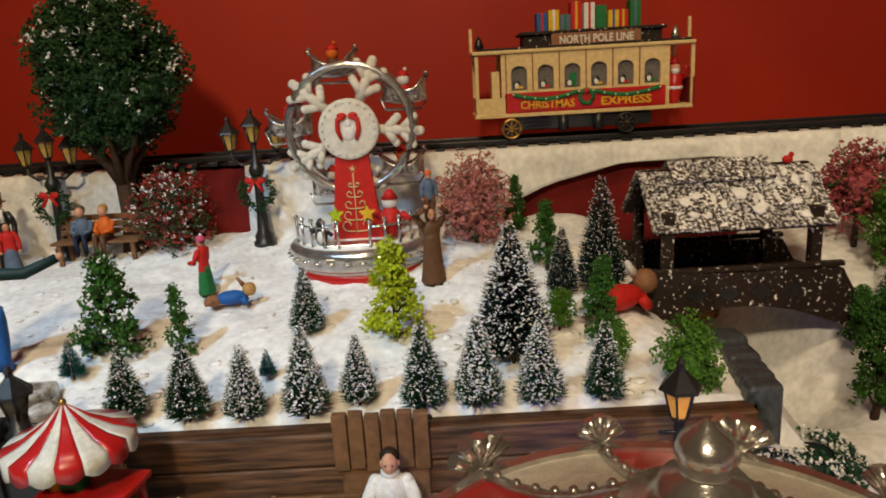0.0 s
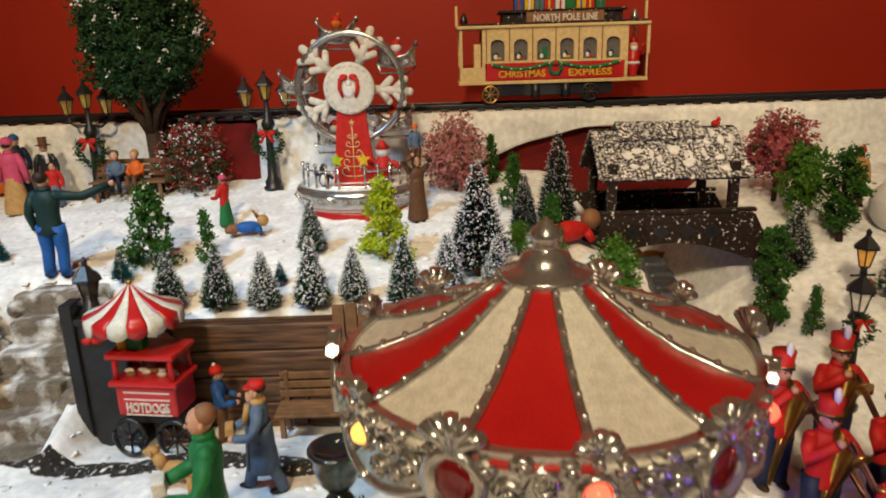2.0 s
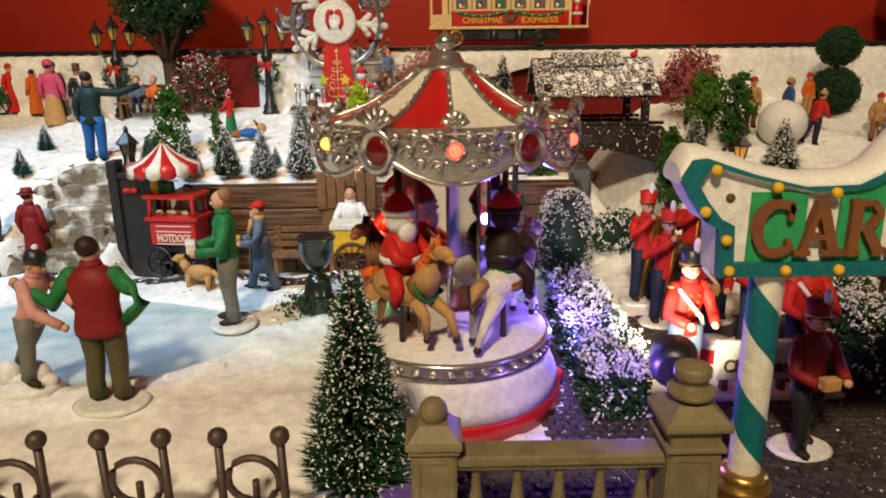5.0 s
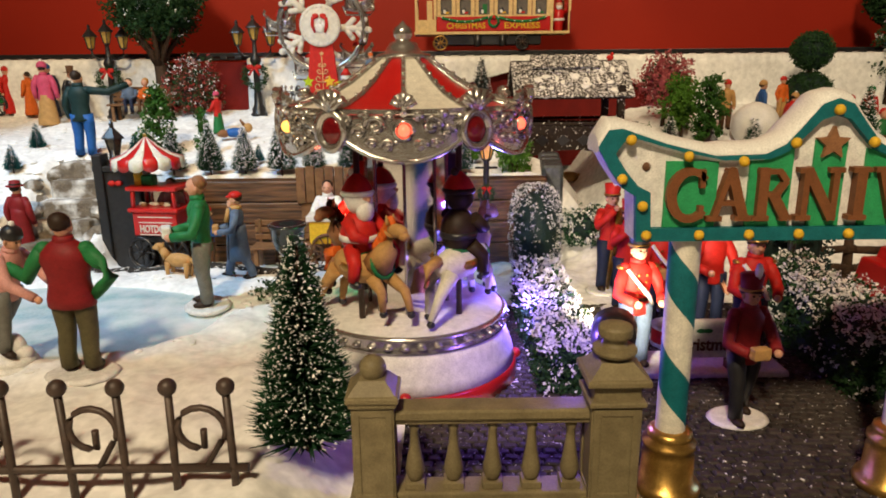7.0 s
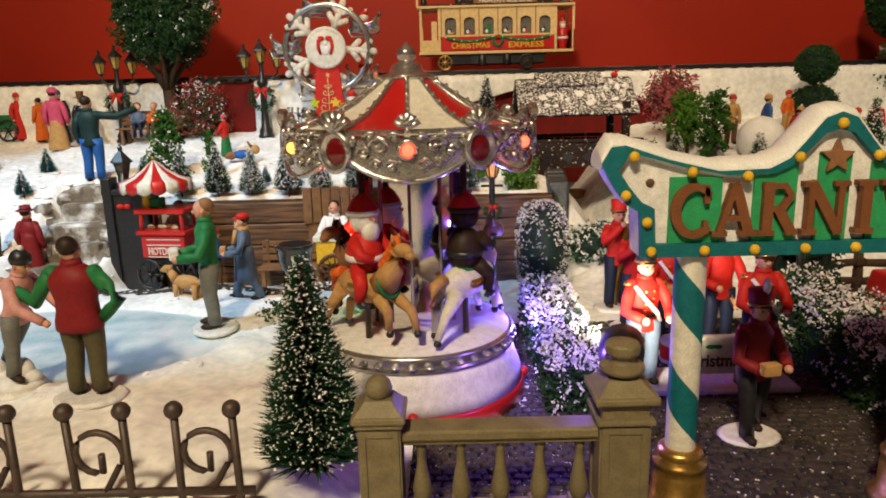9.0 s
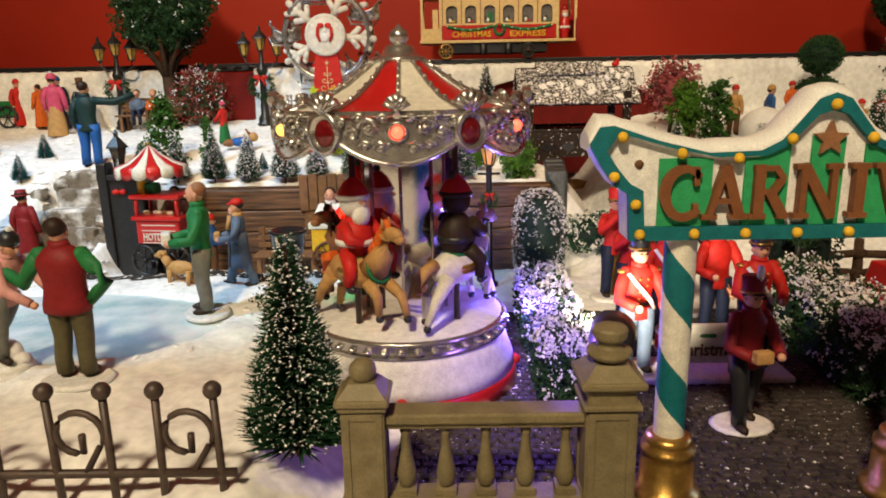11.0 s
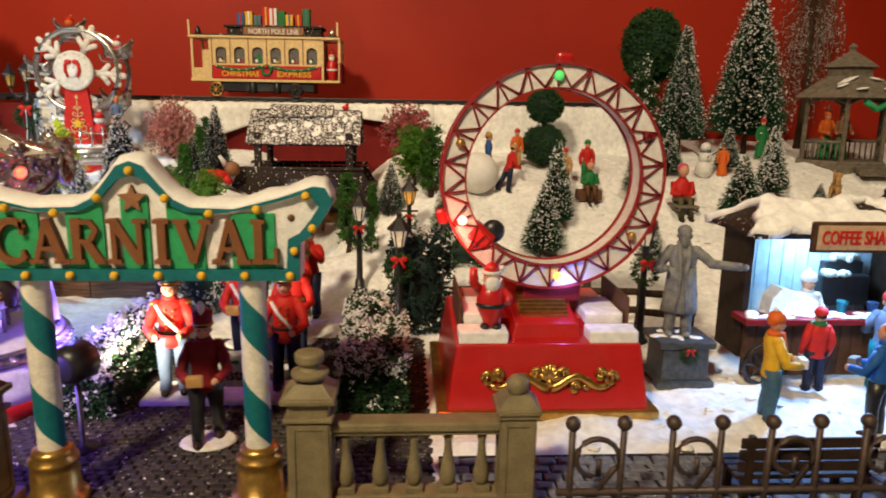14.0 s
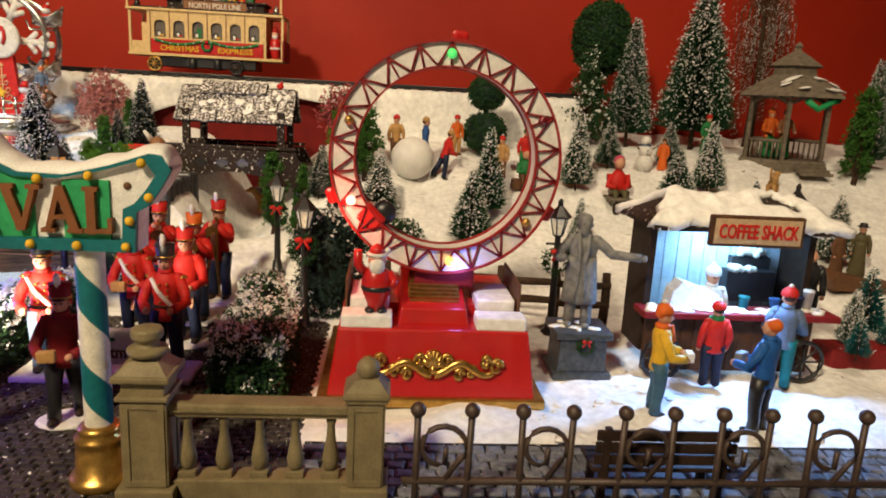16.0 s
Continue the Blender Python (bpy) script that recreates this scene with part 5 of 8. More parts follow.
        for j in (0, 8):
            add_tube(bm, [p[j].co.copy() for p in hull], 0.11, 0, 6)
        for sx in (-1, 1):
            add_tube(bm, [(sx * 1.4, 0, 1.1), (sx * 1.62, 0, 1.35), (sx * 1.55, 0, 1.6), (sx * 1.35, 0, 1.5)], [0.16, 0.14, 0.12, 0.1], 0, 6)
        add_tube(bm, [(-1.5, -0.95, 0.1), (-1.2, -0.95, -0.7), (1.1, -0.95, -0.7), (1.5, -0.95, -0.2), (1.2, -0.95, 0.0)], 0.1, 0, 6)
        for i in range(5):
            add_ball(bm, (-0.8 + i * 0.4, -0.97, 0.05), 0.14, 0, 6)
        for v in bm.verts:
            v.co *= 1.18
        g = part("gondola", bm, silver, t, "silver sleigh gondola", at=(cx, -0.2, cz))
        bm = bmesh.new()
        add_ball(bm, (0, 0, 0.6), (0.55, 0.5, 0.6), 1, 10)
        add_ball(bm, (0, -0.05, 1.35), 0.52, 0, 10)
        add_lathe(bm, [(0.5, 1.6), (0.4, 1.85), (0.12, 2.1)], 2, 10)
        add_ball(bm, (0.2, 0, 2.15), 0.16, 0, 8)
        part("rider", bm, [doll[k][0], doll[k][1], red], g, "small painted doll rider")
    # rails with stars, small dolls
    for sx in (-1, 1):
        bm = bmesh.new()
        for k in range(5):
            a = math.radians(205 + k * 13) if sx < 0 else math.radians(335 - k * 13)
            p = (5.3 * math.cos(a), 5.3 * math.sin(a))
            add_tube(bm, [(p[0], p[1], 3.3), (p[0], p[1], 5.2)], 0.12, 0, 6)
            add_ball(bm, (p[0], p[1], 5.3), 0.2, 0, 6)
        pts = [(5.3 * math.cos(math.radians((205 + k * 13) if sx < 0 else (335 - k * 13))), 5.3 * math.sin(math.radians((205 + k * 13) if sx < 0 else (335 - k * 13))), 4.8) for k in range(5)]
        add_tube(bm, pts, 0.1, 0, 6)
        r = part("railing", bm, silver, t)
        bm = bmesh.new()
        st = []
        for k in range(10):
            a = math.pi / 2 + k * math.pi / 5
            q = 0.65 if k % 2 == 0 else 0.3
            st.append((q * math.cos(a), q * math.sin(a)))
        add_prism(bm, st, -0.15, 0.15)
        part("star", bm, (leaflime, yellow)[sx > 0], r, "painted star", at=(pts[4][0] * 0.98, pts[4][1] - 0.2, 5.9))
    for x, y, cols, h in ((-2.6, -4.2, (white, black), 2.0), (2.7, -3.2, (red, white), 3.6)):
        bm = bmesh.new()
        add_ball(bm, (0, 0, h * 0.4), (h * 0.25, h * 0.22, h * 0.36), 1 if cols[1] is black else 0, 10)
        add_ball(bm, (0, -h * 0.12, h * 0.38), (h * 0.17, h * 0.14, h * 0.26), 0 if cols[1] is black else 0, 10)
        add_ball(bm, (0, 0, h * 0.84), h * 0.18, 1, 10)
        add_lathe(bm, [(h * 0.19, h * 0.9), (h * 0.05, h * 1.1)], 2, 10)
        for s in (-1, 1):
            add_tube(bm, [(s * h * 0.22, 0, h * 0.58), (s * h * 0.42, 0, h * (0.7 if s < 0 else 0.4))], h * 0.08, 1 if cols[1] is black else 0, 6)
        part("doll", bm, [cols[0], cols[1], (black, red)[cols[0] is red]], t, "small painted doll", at=(x, y, 3.3))


ferris()


# ---------- carousel ----------
CX, CY = 8.6, 22.0


def curl(bm, R):
    """Bends a flat board whose face looks to -y round a drum of radius R."""
    for v in bm.verts:
        r, q = R - v.co.y, v.co.x / R
        v.co = Vector((r * math.sin(q), R - r * math.cos(q), v.co.z))


def carousel():
    t = thing("carousel", (CX, CY, 0), "toy carousel with red and white canopy and silver trim", "carousel")
    bm = bmesh.new()
    add_lathe(bm, [(6.35, 0), (6.3, 0.8), (6.2, 0.95)], 1, 48)
    add_lathe(bm, [(6.2, 0.95), (6.05, 1.6), (5.75, 2.4), (5.6, 3.0)], 0, 48)
    part("base", bm, [white, redplastic], t, "white base with red rim")
    bm = bmesh.new()
    add_lathe(bm, [(5.55, 3.0), (5.7, 3.1), (5.6, 3.2), (5.62, 3.7), (5.72, 3.85), (5.55, 4.0)], 0, 48)
    for k in range(40):
        a = 2 * math.pi * k / 40
        add_ball(bm, (5.62 * math.cos(a), 5.62 * math.sin(a), 3.45), (0.28, 0.28, 0.13), 0, 6)
    part("ornate_band", bm, silver, t, "silver ornate band")
    bm = bmesh.new()
    add_lathe(bm, [(5.5, 3.9), (5.4, 4.05), (0.05, 4.12)], 0, 48)
    part("turntable", bm, white, t, "white turntable")
    for k in range(3):
        a = -math.pi / 2 + (k - 1) * 1.5
        bm = bmesh.new()
        add_ball(bm, (6.25 * math.cos(a), 6.25 * math.sin(a), 0.95), 0.32, 0, 10)
        part("base_button", bm, redplastic, t)
    # mirrored core
    bm = bmesh.new()
    add_lathe(bm, [(2.25, 4.1), (2.25, 13.75)], 0, 8, smooth=False)
    part("mirror_core", bm, mirror, t, "mirrored centre column")
    for k in range(8):
        a = math.pi / 4 * k
        bm = bmesh.new()
        add_tube(bm, [(2.27 * math.cos(a), 2.27 * math.sin(a), 4.1), (2.27 * math.cos(a), 2.27 * math.sin(a), 13.7)], 0.1, 0, 6)
        part("core_trim", bm, silver, t)
    # canopy gores with silver ribs
    prof = [(6.8, 15.25), (5.4, 15.55), (4.1, 16.0), (3.0, 16.6), (2.0, 17.3), (1.1, 17.95)]
    N = 12
    for k in range(N):
        a0 = -math.pi / 2 + 0.04 + 2 * math.pi * k / N
        a1 = a0 + 2 * math.pi / N
        bm = bmesh.new()
        rows = [[bm.verts.new((r * math.cos(a0 + (a1 - a0) * j / 4), r * math.sin(a0 + (a1 - a0) * j / 4), z)) for j in range(5)] for r, z in prof]
        low = [[bm.verts.new((v.co.x * 0.985, v.co.y * 0.985, v.co.z - 0.15)) for v in row] for row in rows]
        for u, w in zip(rows, rows[1:]):
            for j in range(4):
                f = bm.faces.new((u[j], u[j + 1], w[j + 1], w[j]))
                f.smooth = True
        for u, w in zip(low, low[1:]):
            for j in range(4):
                bm.faces.new((u[j], u[j + 1], w[j + 1], w[j]))
        part("canopy_gore", bm, redplastic if k % 2 else ivory, t)
        a = a1
        bm = bmesh.new()
        pts = [(r * math.cos(a), r * math.sin(a), z + 0.05) for r, z in prof]
        add_tube(bm, pts, [0.17, 0.16, 0.15, 0.14, 0.13, 0.12], 0, 6)
        for i in range(9):
            u = i / 9 * (len(pts) - 1)
            p = Vector(pts[int(u)]).lerp(Vector(pts[int(u) + 1]), u % 1)
            add_ball(bm, p + Vector((0, 0, 0.14)), 0.13, 0, 6)
        part("canopy_rib", bm, silver, t)
    bm = bmesh.new()
    add_lathe(bm, [(1.4, 17.75), (1.5, 17.9), (1.42, 18.02), (1.0, 18.12), (0.82, 18.4), (0.72, 18.62), (0.42, 18.7), (0.4, 18.8), (0.5, 18.95), (0.52, 19.15), (0.44, 19.38), (0.2, 19.55), (0.14, 19.62), (0.02, 19.75)], 0, 20)
    part("finial", bm, silver, t, "silver finial")
    # rounding boards: eight scalloped plates with shells and gems
    for k in range(6):
        a = -math.pi / 2 + k * math.pi / 3 + 0.04
        bm = bmesh.new()
        hw, R = 3.38, 6.45
        out = [(-hw + 2 * hw * i / 12, 15.5) for i in range(13)] + [(hw * math.cos(u), 14.35 - 1.3 * math.sin(u) ** 2.2) for u in [math.pi * i / 14 for i in range(15)]]
        add_prism(bm, out, -0.18, 0.12)
        bmesh.ops.triangulate(bm, faces=bm.faces[:])
        curl(bm, R)
        pl = part("rounding_board", bm, silver, t, "silver scalloped board", at=(R * math.cos(a), R * math.sin(a), 0), turn=(0, 0, math.degrees(a) + 90))
        bm = bmesh.new()
        for s in (-1, 1):
            for x, z, r in ((1.25, 14.75, 0.5), (2.0, 14.45, 0.36), (0.75, 13.85, 0.3), (2.6, 14.95, 0.32), (1.7, 15.2, 0.24), (0.6, 15.15, 0.22), (1.45, 13.95, 0.24), (3.0, 14.6, 0.2)):
                pts = [(s * (x + r * (1 - i * 0.08) * math.cos(i * 0.75)), -0.25, z + r * (1 - i * 0.08) * math.sin(i * 0.75)) for i in range(10)]
                add_tube(bm, pts, [0.15 - i * 0.008 for i in range(10)], 0, 6)
                add_ball(bm, (s * x, -0.25, z), 0.13, 0, 6)
            pts = [(s * 3.2 * math.cos(u), -0.2, 14.35 - 1.25 * math.sin(u) ** 2.2) for u in [math.pi / 2 * i / 9 for i in range(10)]]
            add_tube(bm, pts, 0.13, 0, 6)
        for i in range(5):
            b = math.radians(30 + 30 * i)
            add_tube(bm, [(0, -0.25, 15.5), (0.62 * math.cos(b), -0.3, 15.5 + 0.75 * math.sin(b))], [0.1, 0.17], 0, 6)
        for i in range(11):
            add_ball(bm, (random.uniform(-2.3, 2.3), -0.2, random.uniform(13.6, 15.2)), 0.12, 0, 6)
        add_tube(bm, [(0.42 * math.cos(u), -0.25, 14.55 + 0.42 * math.sin(u)) for u in [2 * math.pi * i / 14 for i in range(15)]], 0.1, 0, 6)
        curl(bm, R)
        part("scroll_relief", bm, silver, pl)
        bm = bmesh.new()
        add_ball(bm, (0, -0.28, 14.55), 0.3, 0, 10)
        part("board_light", bm, [led_red, led_red, gemred, gemred, gemred, led_amber][k], pl, "lit coloured bulb")
        b = a + math.pi / 6
        bm = bmesh.new()
        add_lathe(bm, [(0.5, 0), (0.86, 0.1), (0.9, 0.35), (0.68, 0.4), (0.56, 0.2)], 0, 18, sy=1.15)
        for i in range(5):
            c = math.radians(35 + 27.5 * i)
            add_tube(bm, [(0, 0.9, 0.3), (1.0 * math.cos(c), 0.9 + 1.0 * math.sin(c), 0.25)], [0.12, 0.22], 0, 6)
        md = part("medallion", bm, silver, t, "silver shell medallion", at=(6.55 * math.cos(b), 6.55 * math.sin(b), 14.5), turn=(90, 0, math.degrees(b) + 90))
        bm = bmesh.new()
        add_ball(bm, (0, 0, 0.22), (0.55, 0.64, 0.16), 0, 14)
        part("gem", bm, gemred, md, "dark red gem")
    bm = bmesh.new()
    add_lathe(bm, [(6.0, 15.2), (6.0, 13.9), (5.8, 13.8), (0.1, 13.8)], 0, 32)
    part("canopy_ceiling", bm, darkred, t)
    # horses with riders
    cols = [(ivory, bridgewood, hair), (ivory, white, navy), (tan, red, white), (lbrown, red, white), (ivory, red, white)]
    for k in range(4):
        a = math.radians((-38, 48, -132, 140)[k])
        R = 3.65
        bm = bmesh.new()
        add_tube(bm, [(0, 0, 0.0), (0, 0, 9.7)], 0.17, 0, 8)
        pole = part("pole", bm, bronze, t, "brass carousel pole", at=(R * math.cos(a), R * math.sin(a), 4.1))
        bm = bmesh.new()
        # a horse facing +x
        add_ball(bm, (0, 0, 3.0), (1.75, 0.8, 0.85), 0, 14)
        add_tube(bm, [(1.2, 0, 3.2), (1.9, 0, 4.1), (2.2, 0, 4.9)], [0.72, 0.5, 0.36], 0, 9)
        add_ball(bm, (2.55, 0, 5.05), (0.62, 0.3, 0.34), 0, 9)
        add_ball(bm, (2.95, 0, 4.85), (0.32, 0.22, 0.22), 0, 8)
        for s in (-1, 1):
            add_tube(bm, [(2.15, s * 0.18, 5.3), (2.1, s * 0.22, 5.75)], [0.12, 0.03], 0, 5)
            add_tube(bm, [(1.3, s * 0.45, 2.7), (2.2 + 0.3 * s, s * 0.45, 2.1), (2.4 + 0.5 * s, s * 0.4, 1.2)], [0.36, 0.24, 0.16], 0, 7)
            add_tube(bm, [(-1.2, s * 0.45, 2.7), (-1.9 + 0.2 * s, s * 0.45, 1.8), (-2.3 + 0.4 * s, s * 0.4, 0.8)], [0.42, 0.25, 0.16], 0, 7)
            add_ball(bm, (2.42 + 0.5 * s, s * 0.4, 1.05), 0.2, 2, 7)
            add_ball(bm, (-2.3 + 0.4 * s, s * 0.4, 0.65), 0.2, 2, 7)
        add_tube(bm, [(-1.6, 0, 3.4), (-2.3, 0, 3.2), (-2.6, 0, 2.3)], [0.3, 0.28, 0.1], 3, 7)
        for i in range(6):
            add_ball(bm, (1.15 + i * 0.2, 0, 4.05 + i * 0.27), (0.3, 0.18, 0.3), 3, 7)
        add_lathe(bm, [(0.9, -0.2), (0.96, 0), (0.9, 0.2)], 1, 14, (0, 0, 3.0), sx=0.001 + 1.1, sy=0.95)
        add_ball(bm, (0, 0, 3.62), (0.85, 0.62, 0.28), 4, 10)
        pts = [(1.55 + 0.25 * math.sin(u), 0.62 * math.cos(u), 3.3 - 0.6 * math.sin(u)) for u in [2 * math.pi * i / 12 for i in range(13)]]
        add_tube(bm, pts, 0.1, 4, 6)
        for v in bm.verts:
            v.co = Vector((v.co.x * 1.14, v.co.y * 1.14, v.co.z * 1.12 - 0.35))
        hs = part("horse", bm, [cols[k][0], gold, black, (tan, white, orange, hair, tan)[k], (green, red, green, darkred, green)[k]], pole, "painted galloping carousel horse", at=(0, 0, 0), turn=(0, 0, math.degrees(a) + 90))
        bm = bmesh.new()
        add_ball(bm, (0, 0, 4.6), (0.95, 0.9, 1.15), 0, 12)
        add_ball(bm, (0.05, 0, 6.25), (0.72, 0.7, 0.72), 1, 12)
        for s in (-1, 1):
            add_tube(bm, [(0.1, s * 0.8, 5.3), (0.8, s * 0.95, 4.7), (1.2, s * 0.5, 4.5)], [0.34, 0.3, 0.24], 0, 7)
            add_tube(bm, [(0.1, s * 0.6, 4.0), (0.7, s * 0.95, 3.3), (0.6, s * 1.0, 2.5)], [0.42, 0.34, 0.28], 0, 7)
            add_ball(bm, (0.75, s * 1.0, 2.35), (0.38, 0.22, 0.22), 2, 8)
            if k == 0:
                add_ball(bm, (0.6, s * 0.28, 6.45), 0.2, 3, 8)
        add_lathe(bm, [(0.98, 4.3), (1.0, 4.45), (0.97, 4.6)], 2 if k < 2 else 1, 14, sy=0.95)
        if k == 1:
            add_lathe(bm, [(1.0, 6.7), (1.0, 6.8), (0.62, 6.82), (0.6, 7.8), (0.01, 7.82)], 2, 14)
            add_lathe(bm, [(0.7, 5.5), (0.82, 5.7), (0.66, 5.9)], 3, 12)
        else:
            add_lathe(bm, [(0.74, 6.5), (0.76, 6.75), (0.5, 7.2), (0.15, 7.5)], 3, 12)
            add_lathe(bm, [(0.76, 6.45), (0.84, 6.58), (0.76, 6.72)], 1, 12)
            add_ball(bm, (-0.3, 0, 7.5), 0.22, 1, 8)
        if k > 1:
            add_ball(bm, (0.5, 0, 5.75), (0.4, 0.5, 0.6), 1, 10)
        if k > 1:
            add_ball(bm, (0.42, 0, 6.35), (0.36, 0.42, 0.3), 4, 10)
            add_ball(bm, (0.8, 0, 6.3), 0.1, 4, 6)
        elif k == 1:
            add_tube(bm, [(0.65, 0, 6.25), (1.25, 0, 6.2)], [0.13, 0.03], 5, 6)
        for v in bm.verts:
            v.co = Vector((v.co.x * 1.1, v.co.y * 1.1, v.co.z * 1.1 - 0.3))
        part("rider", bm, [(hair, white, red, red)[k], (hair, white, white, white)[k], black, red, skin, orange], hs, "plain painted doll rider")
    for x, y, z, m in ((3.6, 3.6, 9.6, led_blue), (5.0, 1.4, 12.0, led_blue), (-3.9, 3.0, 6.0, led_green), (-3.2, 3.4, 11.0, led_red)):
        bm = bmesh.new()
        add_ball(bm, (x * 0.4, y * 0.4, z), 0.28, 0, 8)
        part("inner_led", bm, m, t, "coloured led")


carousel()


# ---------- carnival sign ----------
def bar(bm, p, q, w, y0, y1):
    """A straight flat stroke from p to q in x, z."""
    p, q = Vector(p), Vector(q)
    n = Vector((-(q - p).y, (q - p).x)).normalized() * w / 2
    add_prism(bm, [tuple(c) for c in (p - n, q - n, q + n, p + n)], y0, y1)


def slab_letter(bm, ch, x0, z0, w, h, y0, y1):
    """A carved slab-serif capital; strokes in a unit box, thick and thin."""
    T, t, S = 0.36, 0.22, 0.18
    if ch == "C":
        turn = [0.7 + (2 * math.pi - 1.4) * k / 20 for k in range(21)]
        rim = [(0.56 + 0.56 * math.cos(u), 0.5 + 0.52 * math.sin(u)) for u in turn]
        hole = [(0.6 + 0.36 * math.cos(u), 0.5 + 0.38 * math.sin(u)) for u in turn]
        for k in range(20):
            add_prism(bm, [(x0 + a * w, z0 + b * h) for a, b in (rim[k], rim[k + 1], hole[k + 1], hole[k])], y0, y1)
    strokes = {
        "C": [((0.86, 0.64), (0.86, 0.98), S), ((0.86, 0.06), (0.86, 0.3), S)],
        "A": [((0.16, 0.04), (0.47, 0.98), t), ((0.47, 0.98), (0.82, 0.04), T), ((0.28, 0.34), (0.7, 0.34), S), ((0.0, 0.05), (0.34, 0.05), S), ((0.62, 0.05), (1.0, 0.05), S)],
        "R": [((0.24, 0.0), (0.24, 1.0), T), ((0.1, 0.93), (0.62, 0.93), S), ((0.6, 0.95), (0.8, 0.74), t), ((0.8, 0.76), (0.58, 0.5), t), ((0.2, 0.5), (0.62, 0.5), S), ((0.5, 0.5), (0.86, 0.04), T), ((0.04, 0.05), (0.44, 0.05), S), ((0.7, 0.05), (1.0, 0.05), S)],
        "N": [((0.17, 0.0), (0.17, 1.0), t), ((0.82, 0.0), (0.82, 1.0), t), ((0.17, 0.97), (0.82, 0.03), T), ((0.0, 0.05), (0.34, 0.05), S), ((0.0, 0.95), (0.26, 0.95), S), ((0.66, 0.95), (1.0, 0.95), S)],
        "I": [((0.5, 0.0), (0.5, 1.0), T), ((0.08, 0.05), (0.92, 0.05), S), ((0.08, 0.95), (0.92, 0.95), S)],
        "V": [((0.18, 0.96), (0.52, 0.04), T), ((0.52, 0.04), (0.84, 0.96), t), ((0.0, 0.95), (0.38, 0.95), S), ((0.66, 0.95), (1.0, 0.95), S)],
        "L": [((0.32, 0.0), (0.32, 1.0), T), ((0.08, 0.95), (0.56, 0.95), S), ((0.08, 0.06), (0.92, 0.06), S), ((0.9, 0.02), (0.9, 0.34), S)],
    }[ch]
    for i, (p, q, k) in enumerate(strokes):
        bar(bm, (x0 + p[0] * w, z0 + p[1] * h), (x0 + q[0] * w, z0 + q[1] * h), k, y0 + 0.004 * i, y1)


def carnival_sign():
    t = thing("carnival_sign", (24.6, 9.2, 0), "green and white striped carnival sign on barber poles", "sign")
    bm = bmesh.new()
    half = [(0.0, 16.15), (0.55, 15.95), (1.15, 15.2), (1.7, 14.55), (2.4, 14.2), (4.2, 14.15), (6.0, 14.6), (7.6, 15.15), (8.1, 15.1), (8.45, 14.5), (8.0, 13.7), (7.5, 13.0), (7.0, 12.7), (6.9, 11.0)]
    out = half + [(-x, z) for x, z in half[::-1] if x > 0]
    add_prism(bm, out, -0.55, 0.75)
    bd = part("board", bm, white, t, "carved white board")
    xs = [-5.9, -4.0, -2.85, -1.3, -0.55, 0.6, 1.35, 2.9, 4.05, 5.9]
    for i in range(0, 10, 2):
        a, b = xs[i], xs[i + 1]
        bm = bmesh.new()
        top = lambda x: 13.95 if abs(x) > 1.5 else 14.9 - abs(x) * 0.4
        add_prism(bm, [(a, 11.5), (b, 11.5), (b, top(b)), (a, top(a))], -0.68, -0.5)
        part("green_stripe", bm, signgreen, bd, "green painted stripe")
    bm = bmesh.new()
    inner = [(x * 0.925, -0.62, 13.35 + (z - 13.35) * 0.79) for x, z in out]
    a = [bm.verts.new((x, -0.85, z)) for x, z in out]
    b = [bm.verts.new(p) for p in [(x, -0.85, z) for x, _, z in inner]]
    c = [bm.verts.new((x, -0.5, z)) for x, z in out]
    d = [bm.verts.new((x, -0.5, z)) for x, _, z in inner]
    n = len(a)
    for i in range(n):
        j = (i + 1) % n
        bm.faces.new((a[i], a[j], b[j], b[i]))
        bm.faces.new((a[i], a[j], c[j], c[i]))
        bm.faces.new((b[i], b[j], d[j], d[i]))
    part("border", bm, teal, bd, "teal carved border")
    bulbs = [(0, 15.75), (1.4, 14.6), (3.2, 13.95), (5.2, 14.15), (7.3, 14.75), (7.55, 13.35), (6.75, 12.35), (6.55, 11.25)]
    for x, z in bulbs + [(-x, z) for x, z in bulbs if x] + [(-4.6 + 1.84 * i, 11.25) for i in range(6)]:
        bm = bmesh.new()
        add_ball(bm, (x, -0.92, z), 0.2, 0, 8)
        part("bulb", bm, yellow, bd)
    for x in (-6.6, 6.6):
        bm = bmesh.new()
        add_ball(bm, (x, -0.56, 13.75), (0.17, 0.1, 0.17), 0, 8)
        part("screw_hole", bm, brown, bd)
    for ch, x, w in zip("CARNIVAL", (-5.15, -3.55, -2.0, -0.3, 1.15, 2.45, 4.05, 5.45), (1.5, 1.65, 1.5, 1.65, 0.8, 1.65, 1.65, 1.25)):
        bm = bmesh.new()
        slab_letter(bm, ch, x - w / 2, 11.75, w, 1.95, -0.94, -0.55)
        part("lettering", bm, signbrown, bd, "brown raised letter")
    bm = bmesh.new()
    st = [((0.62 if k % 2 == 0 else 0.28) * math.cos(math.pi / 2 + k * math.pi / 5), 14.55 + (0.62 if k % 2 == 0 else 0.28) * math.sin(math.pi / 2 + k * math.pi / 5)) for k in range(10)]
    add_prism(bm, st, -0.85, -0.6)
    part("star", bm, lbrown, bd, "brown raised star")
    # snow lying along the top
    bm = bmesh.new()
    top = half[:10]
    line = [(-x, z) for x, z in top[::-1]] + top[1:]
    fine = []
    for (xa, za), (xb, zb) in zip(line, line[1:]):
        for k in range(4):
            fine.append((xa + (xb - xa) * k / 4, za + (zb - za) * k / 4))
